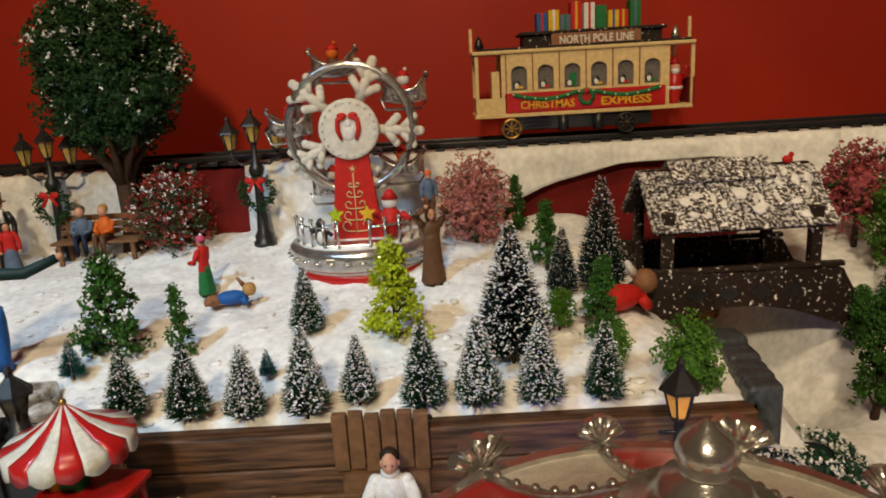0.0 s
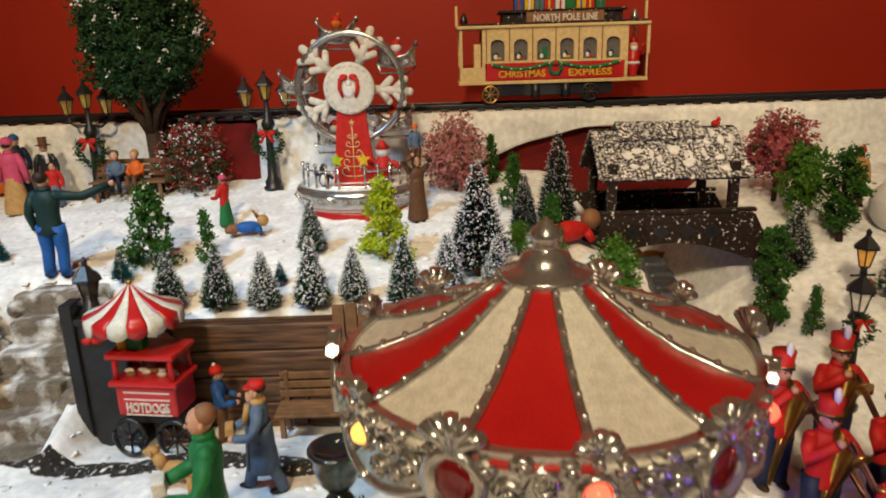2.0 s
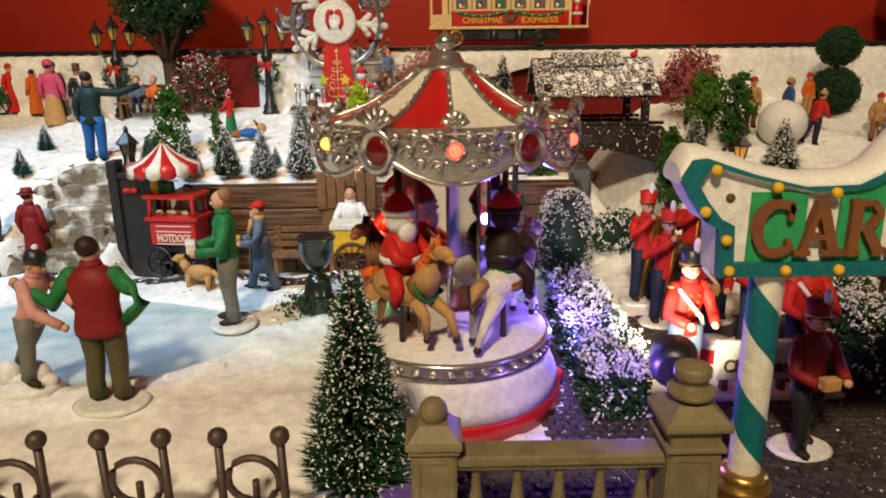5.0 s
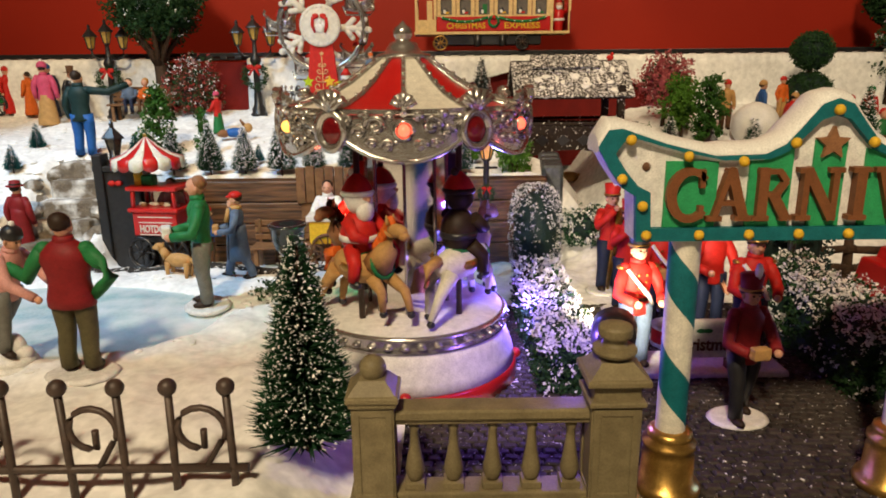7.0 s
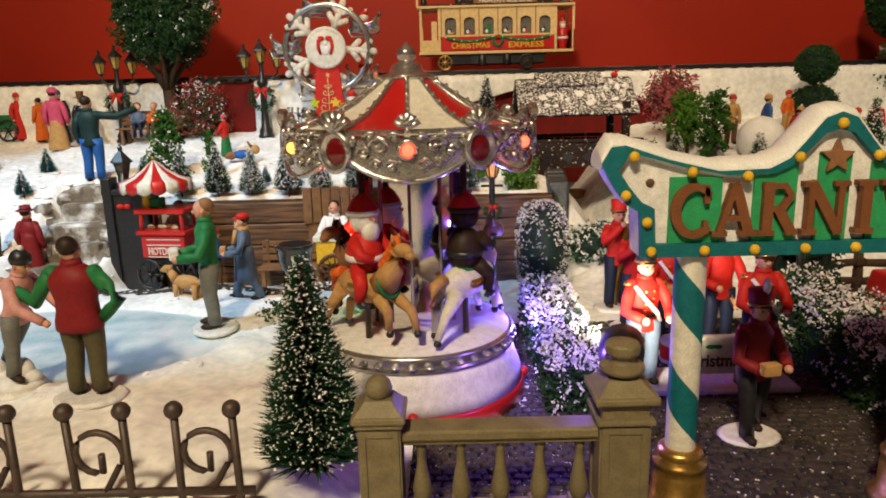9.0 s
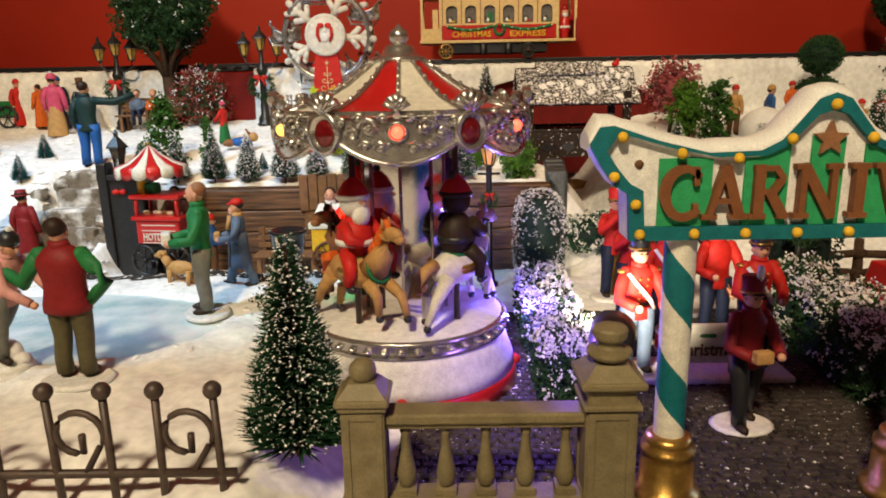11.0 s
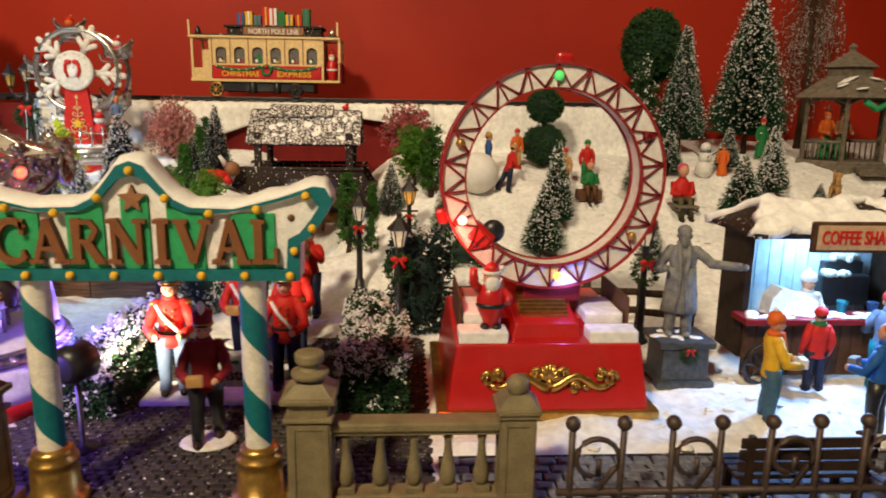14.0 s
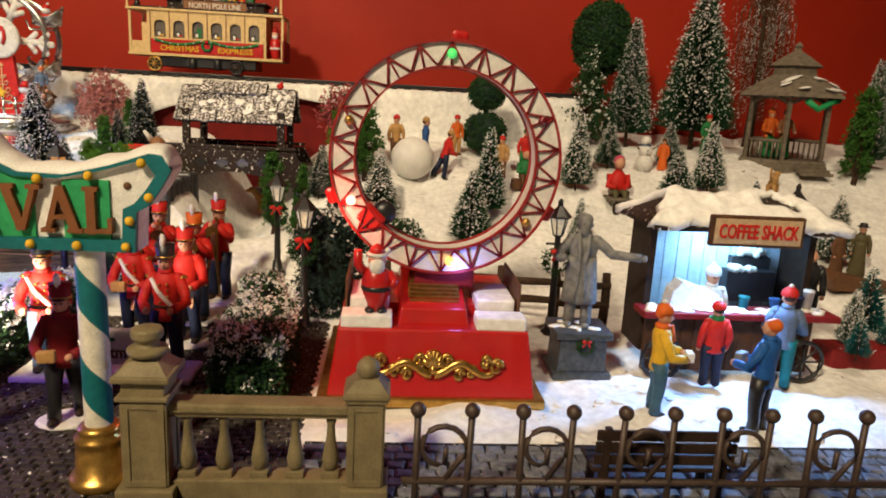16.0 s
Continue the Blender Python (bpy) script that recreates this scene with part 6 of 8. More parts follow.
    prev = None
    for x, z in fine:
        h = 0.32 + 0.12 * noise.noise(Vector((x * 0.9, z, 0)))
        ring = [bm.verts.new((x, 0.1 + 0.95 * math.cos(q), z - 0.05 + h * max(-0.4, math.sin(q)) * 1.4)) for q in [2 * math.pi * k / 10 for k in range(10)]]
        if prev:
            for k in range(10):
                f = bm.faces.new((prev[k], prev[(k + 1) % 10], ring[(k + 1) % 10], ring[k]))
                f.smooth = True
        else:
            bm.faces.new(ring)
        prev = ring
    bm.faces.new(prev)
    part("snow_cap", bm, mat("painted_snow", (0.8, 0.79, 0.76), (0.72, 0.71, 0.68), 0.45, scale=120), t, "painted snow along the top")
    for x in (-4.75, 4.7):
        # barber pole: white shaft with a teal spiral
        bm = bmesh.new()
        seg, rows = 24, 40
        z0, z1, r = 2.7, 11.0, 0.6
        tw = lambda i, k: 2 * math.pi * (k / seg - (z1 - z0) * i / rows / 4.2)
        grid = [[bm.verts.new((r * math.cos(tw(i, k)), r * math.sin(tw(i, k)), z0 + (z1 - z0) * i / rows)) for k in range(seg)] for i in range(rows + 1)]
        for i in range(rows):
            for k in range(seg):
                f = bm.faces.new((grid[i][k], grid[i][(k + 1) % seg], grid[i + 1][(k + 1) % seg], grid[i + 1][k]))
                f.smooth = True
                f.material_index = 1 if k < 11 else 0
        part("pole", bm, [ivory, teal], t, "white pole with teal spiral", at=(x, 0, 0))
        bm = bmesh.new()
        add_lathe(bm, [(1.35, 0), (1.4, 0.3), (1.3, 0.5), (1.1, 0.6), (1.05, 1.8), (0.95, 2.0), (1.08, 2.15), (1.08, 2.35), (0.85, 2.45), (0.92, 2.6), (0.88, 2.8), (0.62, 2.9)], 0, 24)
        part("pole_foot", bm, gold, t, "turned gold foot", at=(x, 0, 0))


carnival_sign()


# ---------- balustrades and iron fences ----------
def baluster_mesh():
    bm = bmesh.new()
    add_box(bm, 0, 0, 0.15, 0.8, 0.8, 0.3, bev=0.04)
    add_lathe(bm, [(0.26, 0.3), (0.32, 0.45), (0.40, 0.75), (0.34, 1.1), (0.2, 1.9), (0.17, 2.5), (0.24, 2.65), (0.18, 2.75), (0.28, 2.9)], 0, 12)
    return mesh_of("baluster", bm, olivestone)


def balustrade(xa, xb, tall_at, label):
    t = thing("balustrade", (0, 8.2, 0), label, "balustrade", "stone balustrades")
    for x in (xa, xb):
        tall = x == tall_at
        k = 1.12 if tall else 0.95
        zt = 5.85 if tall else 5.2
        bm = bmesh.new()
        add_box(bm, 0, 0, 0.4, 2.2 * k, 2.2 * k, 0.8, bev=0.08)
        part("post_foot", bm, olivestone, t, at=(x, 0, 0))
        bm = bmesh.new()
        add_box(bm, 0, 0, zt / 2, 1.6 * k, 1.6 * k, zt - 0.4, bev=0.05)
        part("post_shaft", bm, olivestone, t, at=(x, 0, 0))
        for side in range(4):
            bm = bmesh.new()
            for q in (-1, 1):
                add_box(bm, q * 0.66 * k, -0.82 * k, 2.8, 0.26 * k, 0.1, 3.9, bev=0.03)
            for z in (0.98, 4.6):
                add_box(bm, 0, -0.818 * k, z, 1.4 * k, 0.09, 0.3, bev=0.03)
            part("panel_frame", bm, olivestone, t, at=(x, 0, 0), turn=(0, 0, 90 * side))
        bm = bmesh.new()
        add_box(bm, 0, 0, 4.95, 1.95 * k, 1.95 * k, 0.22, bev=0.06)
        part("neck_moulding", bm, olivestone, t, at=(x, 0, 0))
        bm = bmesh.new()
        add_box(bm, 0, 0, zt, 2.15 * k, 2.15 * k, 0.3, bev=0.08)
        part("post_cap", bm, olivestone, t, at=(x, 0, 0))
        bm = bmesh.new()
        add_box(bm, 0, 0, zt + 0.38, 1.95 * k, 1.95 * k, 0.5, taper=0.55)
        part("cap_slope", bm, olivestone, t, at=(x, 0, 0))
        bm = bmesh.new()
        if tall:
            add_lathe(bm, [(0.6, 6.35), (0.5, 6.5), (0.5, 6.6), (0.8, 6.68), (0.86, 6.8), (0.84, 6.92), (0.52, 7.02), (0.46, 7.12), (0.46, 7.3), (0.62, 7.36), (0.66, 7.46), (0.66, 7.72), (0.6, 7.8), (0.3, 7.9), (0.01, 7.94)], 0, 24, smooth=False)
        else:
            add_lathe(bm, [(0.3, 5.55), (0.25, 5.72), (0.38, 5.78), (0.5, 6.0), (0.53, 6.2), (0.47, 6.42), (0.3, 6.6), (0.02, 6.68)], 0, 16)
        part("finial", bm, olivestone, t, at=(x, 0, 0))
    w = xb - xa
    bm = bmesh.new()
    add_box(bm, (xa + xb) / 2, 0, 4.35, w - 1.6, 1.15, 0.45, bev=0.1)
    add_box(bm, (xa + xb) / 2, 0, 4.02, w - 1.6, 0.85, 0.22, bev=0.05)
    part("hand_rail", bm, olivestone, t)
    bm = bmesh.new()
    add_box(bm, (xa + xb) / 2, 0, 0.5, w - 1.6, 1.2, 1.0, bev=0.08)
    part("plinth", bm, olivestone, t)
    me = baluster_mesh()
    n = 5
    for i in range(n):
        ob = new("baluster", me)
        ob.parent = t
        ob.matrix_basis = pose((xa + w * (i + 1) / (n + 1)) * C, 0, 1.0 * C)


balustrade(7.8, 17.1, 17.1, "olive-brown stone balustrade with ball and urn posts")
balustrade(31.9, 41.3, 31.9, "olive-brown stone balustrade with ball and urn posts")


def iron_fence(xs, y, zt, label, swirl):
    t = thing("iron_fence", (0, y, 0), label, "fence", "iron fences")
    for i, x in enumerate(xs):
        lean = 0.25 * math.sin(i * 2.1)
        bm = bmesh.new()
        add_tube(bm, [(x - lean * 0.4, 0, -0.4), (x, 0, zt - 0.3)], 0.155, 0, 8)
        add_ball(bm, (x, 0, zt), 0.34, 0, 12)
        part("picket", bm, bronze, t, "brown picket with a ball top")
    bm = bmesh.new()
    add_tube(bm, [(xs[0] - 0.6, 0, zt - 3.3), (xs[-1] + 0.6, 0, zt - 3.3)], 0.17, 0, 6)
    part("rail", bm, bronze, t)
    for i in range(len(xs) - 1):
        if i % 2 == swirl:
            a, b = xs[i], xs[i + 1]
            w = b - a
            bm = bmesh.new()
            pts = [(b - w * 0.5, 0, zt - 3.4), (b - w * 0.16, 0, zt - 2.2)]
            cx, cz, r = a + w * 0.5, zt - 1.75, w * 0.44
            for k in range(15):
                u = -0.35 + k * 0.37
                q = r * (1 - max(0, k - 7) * 0.035)
                pts.append((cx + q * math.cos(u), 0, cz + q * math.sin(u)))
            pts.append((cx + 0.05 * w, 0, cz + 0.05))
            add_tube(bm, pts, 0.13, 0, 6)
            part("scroll", bm, bronze, t, "curled iron scroll")
    return t


iron_fence([-14.0, -12.0, -9.8, -7.7, -5.6, -3.5, -1.4, 0.5, 2.6], 6.6, 6.2, "brown iron fence with ball tops and scrolls", 1)
f2 = iron_fence([43.5, 45.8, 48.0, 50.2, 52.5, 54.7, 56.9, 59.1, 61.1, 63.5, 65.7, 67.8, 70.0], 6.4, 5.1, "brown iron fence with ball tops and scrolls", 0)


# ---------- roller coaster loop ----------
def loop_ride():
    t = thing("loop_ride", (45.3, 21.9, 0), "red toy roller coaster loop on a red base", "ride")
    bm = bmesh.new()
    add_box(bm, -0.4, 1.8, 0.3, 13.6, 13.0, 0.6, bev=0.1)
    part("plinth", bm, gold, t, "worn gold plinth")
    bm = bmesh.new()
    add_box(bm, -0.4, 1.6, 2.55, 12.4, 12.0, 4.1, taper=0.91, bev=0.15)
    part("base", bm, redplastic, t, "glossy red base")
    bm = bmesh.new()
    add_prism(bm, [(-5.2, 4.5), (5.2, 4.5), (4.9, 5.3), (-4.9, 5.3)], -0.8, 6.8)
    add_box(bm, -0.4, 0.5, 5.4, 4.6, 7.5, 1.7, taper=0.85, bev=0.12, rx=12)
    part("ramp", bm, redplastic, t)
    bm = bmesh.new()
    for k in range(9):
        add_box(bm, -0.35, -1.9 + k * 0.32, 5.75 + k * 0.17, 3.0, 0.2, 0.16, rx=12)
    add_box(bm, -0.35, -0.6, 6.2, 3.2, 2.9, 0.08, rx=25)
    part("grille", bm, gold, t, "gold slatted grille")
    for s in (-1, 1):
        bm = bmesh.new()
        add_box(bm, -0.4 + s * 4.0, -2.9, 4.95, 3.0, 1.7, 0.8, bev=0.12)
        add_box(bm, -0.4 + s * 3.9, 0.3, 5.5, 2.4, 4.0, 0.8, bev=0.12)
        part("snow_block", bm, snow, t, "snowy white block")
        bm = bmesh.new()
        add_box(bm, -0.4 + s * 5.3, 1.0, 5.8, 0.15, 6.0, 2.4, bev=0.05)
        part("side_wall", bm, brown, t)
    # gold relief on the front
    bm = bmesh.new()
    yf = -4.35
    for s in (-1, 1):
        pts = [(s * (0.1 + 0.27 * i), yf, 2.4 + 0.3 * math.sin(2.1 * (0.27 * i) - 1.6)) for i in range(14)]
        add_tube(bm, pts, [0.24 - 0.006 * i for i in range(14)], 0, 8)
        for x, z, r in ((0.75, 2.75, 0.4), (1.55, 2.1, 0.34), (2.3, 2.25, 0.34), (3.1, 2.75, 0.36), (3.75, 2.55, 0.42)):
            add_tube(bm, [(s * (x + r * (1 - i * 0.07) * math.cos(i * 0.8)), yf, z + r * (1 - i * 0.07) * math.sin(i * 0.8)) for i in range(11)], 0.14, 0, 6)
    for k in range(7):
        a = math.radians(20 + 23 * k)
        add_tube(bm, [(0, yf, 2.4), (0.7 * math.cos(a), yf - 0.02, 2.5 + 0.85 * math.sin(a))], [0.12, 0.17], 0, 6)
    add_ball(bm, (0, yf, 2.35), 0.26, 0, 8)
    for v in bm.verts:
        v.co.z = 2.5 + (v.co.z - 2.5) * 1.25
    part("gold_relief", bm, gold, t, "gold scroll relief", at=(-0.4, 0.0, 0))
    # ring
    R0, R1, hz, d = 5.45, 6.95, 14.3, 1.15
    N = 64
    bm = bmesh.new()

    def band(b, prof, mi=0):
        rings = [[b.verts.new((r * math.cos(2 * math.pi * k / N), y, hz + r * math.sin(2 * math.pi * k / N))) for r, y in prof] for k in range(N)]
        m = len(prof)
        for k in range(N):
            u, w = rings[k], rings[(k + 1) % N]
            for j in range(m):
                f = b.faces.new((u[j], u[(j + 1) % m], w[(j + 1) % m], w[j]))
                f.material_index = mi
                f.smooth = False
    band(bm, [(R0 + 0.05, -d + 0.25), (R1 - 0.06, -d + 0.25), (R1 - 0.06, d - 0.2), (R0 + 0.05, d - 0.2)])
    part("ring_body", bm, white, t, "white ring body")
    for ra, rb in ((R1 - 0.09, R1 + 0.04), (R0 - 0.02, R0 + 0.08)):
        for ya, yb in ((-d, -d + 0.4), (d - 0.4, d)):
            bm2 = bmesh.new()
            band(bm2, [(ra, ya), (rb, ya), (rb, yb), (ra, yb)])
            part("ring_rail", bm2, ringred, t, "red ring rail")
    n = 22
    for k in range(n):
        a0, a1, am = 2 * math.pi * k / n, 2 * math.pi * (k + 1) / n, 2 * math.pi * (k + 0.5) / n
        bm = bmesh.new()
        P = lambda r, a: (r * math.cos(a), -d + 0.12, hz + r * math.sin(a))
        for p, q in ((P(R0 + 0.1, a0), P(R1 - 0.1, am)), (P(R1 - 0.1, am), P(R0 + 0.1, a1)), (P(R0 + 0.1, am), P(R1 - 0.1, am))):
            add_tube(bm, [p, q], 0.07, 0, 5)
        part("truss", bm, darkred, t)
    for a, m in ((90, led_green), (25, gemred), (160, gold), (205, led_hot), (325, gold), (275, led_amber)):
        r = (R0 + R1) / 2
        bm = bmesh.new()
        add_ball(bm, (r * math.cos(math.radians(a)), -d + 0.05, hz + r * math.sin(math.radians(a))), 0.3, 0, 10)
        part("ring_led", bm, m, t, "round ring light")
    for a in (86, 200, 335):
        bm = bmesh.new()
        add_box(bm, (R1 + 0.35) * math.cos(math.radians(a)), 0, hz + (R1 + 0.35) * math.sin(math.radians(a)), 1.0, 0.8, 0.6, ry=90 - a, bev=0.2)
        part("ring_bracket", bm, redplastic, t)
    bm = bmesh.new()
    add_box(bm, 0.3, 0.6, 7.1, 3.8, 2.2, 1.6, bev=0.2)
    part("ring_support", bm, darkred, t)
    # ride car with plain wheel disc
    bm = bmesh.new()
    add_box(bm, -4.4, -0.2, 10.6, 1.6, 1.6, 1.3, bev=0.25, ry=40)
    add_ball(bm, (-3.6, -0.4, 10.9), (0.75, 0.5, 0.75), 1, 12)
    part("ride_car", bm, [redplastic, black], t, "small red ride car")
    bm = bmesh.new()
    h = 4.6
    add_lathe(bm, [(0.55, 0.0), (0.6, 0.5), (0.95, 1.3), (1.05, 2.0), (0.85, 2.9), (0.4, 3.2)], 0, 14, sy=0.85)
    add_lathe(bm, [(1.02, 1.5), (1.08, 1.68), (1.03, 1.85)], 2, 14, sy=0.85)
    add_ball(bm, (0, -0.1, 3.6), (0.62, 0.6, 0.65), 3, 12)
    add_ball(bm, (0, -0.5, 3.25), (0.55, 0.35, 0.62), 1, 12)
    add_lathe(bm, [(0.66, 3.85), (0.72, 4.0), (0.66, 4.15)], 1, 12)
    add_lathe(bm, [(0.6, 4.1), (0.45, 4.5), (0.1, 4.75)], 0, 12)
    add_ball(bm, (0.7, 0, 4.3), 0.22, 1, 8)
    add_tube(bm, [(-0.8, 0, 2.7), (-1.3, -0.1, 3.3), (-1.3, -0.2, 4.3)], [0.35, 0.33, 0.28], 0, 8)
    add_tube(bm, [(0.8, 0, 2.7), (1.25, -0.3, 2.2), (1.1, -0.7, 1.9)], [0.35, 0.3, 0.26], 0, 8)
    for s in (-1, 1):
        add_ball(bm, (s * 0.4, -0.25, 0.1), (0.38, 0.55, 0.25), 2, 8)
    for v in bm.verts:
        v.co *= 0.86
    part("painted_doll", bm, [redplastic, white, black, skin], t, "painted red and white doll with raised arm", at=(-3.9, -2.7, 5.35))


loop_ride()


# ---------- covered bridge ----------
def covered_bridge():
    t = thing("covered_bridge", (24.6, 61.6, 0), "dark timber covered bridge with a snowy shingle roof", "bridge")
    for y in (-4.2, 4.4):
        bm = bmesh.new()
        arch = [(-8.2 + 16.8 * k / 16, 6.6 + 2.3 * math.sin(math.pi * k / 16) - 0.02 * k) for k in range(17)]
        top = [(8.7, 7.6), (6.8, 11.1), (-7.0, 11.3), (-8.4, 8.4)]
        add_prism(bm, arch + top, y - 0.35, y + 0.35)
        side = part("side_truss", bm, bridgewood, t, "snow-specked truss side")
        # no openings are cut: black diamonds laid on imitate their dark depth
        for k in range(4):
            bm = bmesh.new()
            x = -3.2 + 2.2 * k
            add_prism(bm, [(x - 0.75, 9.75), (x, 9.15), (x + 0.75, 9.75), (x, 10.35)], y - 0.42, y - 0.36)
            part("painted_gap", bm, black, side)
    bm = bmesh.new()
    for k in range(18):
        x = -7.6 + 15.4 * k / 17
        add_box(bm, x, 0.1, 9.2 + 0.0 * k, 0.86, 8.4, 0.35, bev=0.04)
    part("deck", bm, bridgewood, t)
    for y in (-4.3, 4.5):
        for z in (11.45,):
            bm = bmesh.new()
            add_box(bm, -0.3, y, z, 14.4, 0.5, 0.35, bev=0.06)
            part("hand_rail", bm, bridgewood, t)
        for x in (-5.0, 5.2):
            bm = bmesh.new()
            add_box(bm, x, y * 0.82, 12.4, 0.75, 0.75, 6.0, bev=0.06)
            part("roof_post", bm, bridgewood, t)
    for s in (-1, 1):
        bm = bmesh.new()
        vs = add_box(bm, 0.1, 0, 0, 12.4, 5.4, 0.25)
        moved(bm, vs, pose(0, s * -2.05 + 0.1, 15.8, s * 40.0, 0, 0))
        part("roof_slope", bm, bridgewood, t)
    bm = bmesh.new()
    add_box(bm, 0.1, 0.1, 17.75, 12.2, 0.6, 0.4)
    part("ridge_beam", bm, bridgewood, t)
    rnd = random.Random(12)
    bm = bmesh.new()
    add_box(bm, 0, 0, 0, 0.86, 2.0, 0.22, bev=0.05)
    me = mesh_of("roof_plank", bm, shingle)
    for s in (-1, 1):
        for i in range(3):
            for j in range(14):
                u = -2.0 + i * 1.7 + rnd.uniform(-0.12, 0.12)
                ob = new("roof_plank", me)
                ob.parent = t
                x = -5.8 + j * 0.91 + rnd.uniform(-0.05, 0.05)
                ob.matrix_basis = pose(x * C, (0.1 + s * (-2.05 + u * 0.766)) * C, (16.05 + u * 0.643 + 0.1 * i + rnd.uniform(0, 0.1)) * C, s * 38, rnd.uniform(-3, 3), rnd.uniform(-2, 2))
        for j in range(8):
            ob = new("roof_plank", me)
            ob.parent = t
            ob.matrix_basis = pose((-3.6 + j * 0.91) * C, (0.1 - s * 0.95) * C, (17.75 + rnd.uniform(0, 0.12)) * C, s * 38, rnd.uniform(-3, 3), 0)
    for j in range(26):
        x, u = rnd.uniform(-5.4, 5.6), rnd.uniform(-2.2, 1.6)
        bm = bmesh.new()
        add_ball(bm, (0, 0, 0), (rnd.uniform(0.2, 0.42), rnd.uniform(0.3, 0.7), 0.1), 0, 10)
        for v in bm.verts:
            v.co += Vector((noise.noise(v.co * 3 + Vector((j, 0, 0))), noise.noise(v.co * 3 + Vector((0, j, 0))), 0)) * 0.3
        part("snow_patch", bm, snow, t, at=(x, 0.1 - 2.05 + u * 0.766, 16.26 + u * 0.643 + 0.06 * (u + 2)), turn=(38, 0, 0))
    bm = bmesh.new()
    add_ball(bm, (4.6, -0.2, 18.2), (0.42, 0.3, 0.3), 0, 8)
    add_ball(bm, (4.8, -0.3, 18.55), 0.2, 0, 8)
    part("red_bird", bm, red, t, "small red bird ornament")


covered_bridge()


# ---------- coffee stall ----------
def coffee_stall():
    t = thing("coffee_stall", (65.8, 26.8, 0), "wooden coffee stall lit blue-white with a snowy roof", "stall")
    for k in range(14):
        bm = bmesh.new()
        add_box(bm, -5.6 + k * 0.86, -3.2, 2.3, 0.8, 0.4, 4.0, bev=0.05)
        part("front_board", bm, wood, t)
    bm = bmesh.new()
    add_box(bm, 0.2, -3.6, 4.6, 13.8, 2.2, 0.45, bev=0.08)
    part("counter", bm, darkred, t, "dark red counter")
    bm = bmesh.new()
    for k in range(60):
        x = random.uniform(-6.4, 6.8)
        add_ball(bm, (x, -3.6 + random.uniform(-0.8, 0.7), 4.88), (random.uniform(0.2, 0.6), 0.3, random.uniform(0.06, 0.18)), 0, 6)
    part("counter_snow", bm, snow, t)
    for k in range(11):
        bm = bmesh.new()
        add_box(bm, -5.2 + k * 1.0, 0.7, 7.0, 0.95, 0.3, 7.0, bev=0.03)
        part("back_board", bm, shackblue, t)
    for x, c in ((-5.9, darkwood), (5.4, darkwood)):
        bm = bmesh.new()
        add_box(bm, x, -1.0, 6.0, 0.5, 3.6, 9.0, bev=0.05)
        part("side_wall", bm, c, t)
    bm = bmesh.new()
    low = [bm.verts.new(p) for p in ((-6.7, -4.7, 10.35), (6.7, -4.7, 10.35), (6.7, 2.4, 10.35), (-6.7, 2.4, 10.35))]
    rim = [bm.verts.new(v.co + Vector((0, 0, 0.3))) for v in low]
    top = [bm.verts.new((-4.2, -1.15, 12.35)), bm.verts.new((4.2, -1.15, 12.35))]
    bm.faces.new(low[::-1])
    for k in range(4):
        bm.faces.new((low[k], low[(k + 1) % 4], rim[(k + 1) % 4], rim[k]))
    bm.faces.new((rim[0], rim[1], top[1], top[0]))
    bm.faces.new((rim[2], rim[3], top[0], top[1]))
    bm.faces.new((rim[1], rim[2], top[1]))
    bm.faces.new((rim[3], rim[0], top[0]))
    part("roof", bm, bridgewood, t)
    bm = bmesh.new()
    grid = [[bm.verts.new(((-7.0 + 14.0 * i / 36) * (0.66 + 0.34 * abs(j - 12) / 12), -4.9 + 7.5 * j / 24 + 0.15 * math.sin(i * 0.9), 10.72 + 1.75 * (1 - abs(j - 12) / 12) + 0.3 + 0.5 * noise.noise(Vector((i * 0.25, j * 0.3, 4))) - 0.15 * (abs(i - 18) / 18) ** 4)) for j in range(25)] for i in range(37)]
    for i in range(36):
        for j in range(24):
            if 23 < i < 31 and 5 < j < 11:
                continue
            f = bm.faces.new((grid[i][j], grid[i + 1][j], grid[i + 1][j + 1], grid[i][j + 1]))
            f.smooth = True
    sn = part("roof_snow", bm, snow, t, "thick snow on the roof")
    md = sn.modifiers.new("thick", "SOLIDIFY")
    md.thickness = 0.006
    md.offset = -1
    bm = bmesh.new()
    add_box(bm, -0.6, -6.0, 10.75, 6.2, 0.45, 2.0, bev=0.12)
    sg = part("sign_board", bm, wood, t, "brown framed sign board")
    bm = bmesh.new()
    add_box(bm, -0.6, -6.24, 10.75, 5.7, 0.1, 1.6, bev=0.03)
    part("sign_face", bm, signtan, sg)
    words("lettering", "COFFEE SHACK", 1.25, red, sg, (-0.6, -6.33, 10.72), width=5.2)
    for x in (-2.6, 1.4):
        bm = bmesh.new()
        add_tube(bm, [(x, -6.0, 10.9), (x, -4.4, 11.0)], 0.15, 0, 6)
        part("sign_bracket", bm, wood, t)
    bm = bmesh.new()
    add_box(bm, 2.2, -0.7, 5.9, 3.6, 1.2, 2.2, bev=0.08)
    add_box(bm, 2.6, 0.1, 7.4, 2.9, 0.8, 0.9, bev=0.08)
    part("inner_shelf", bm, black, t)
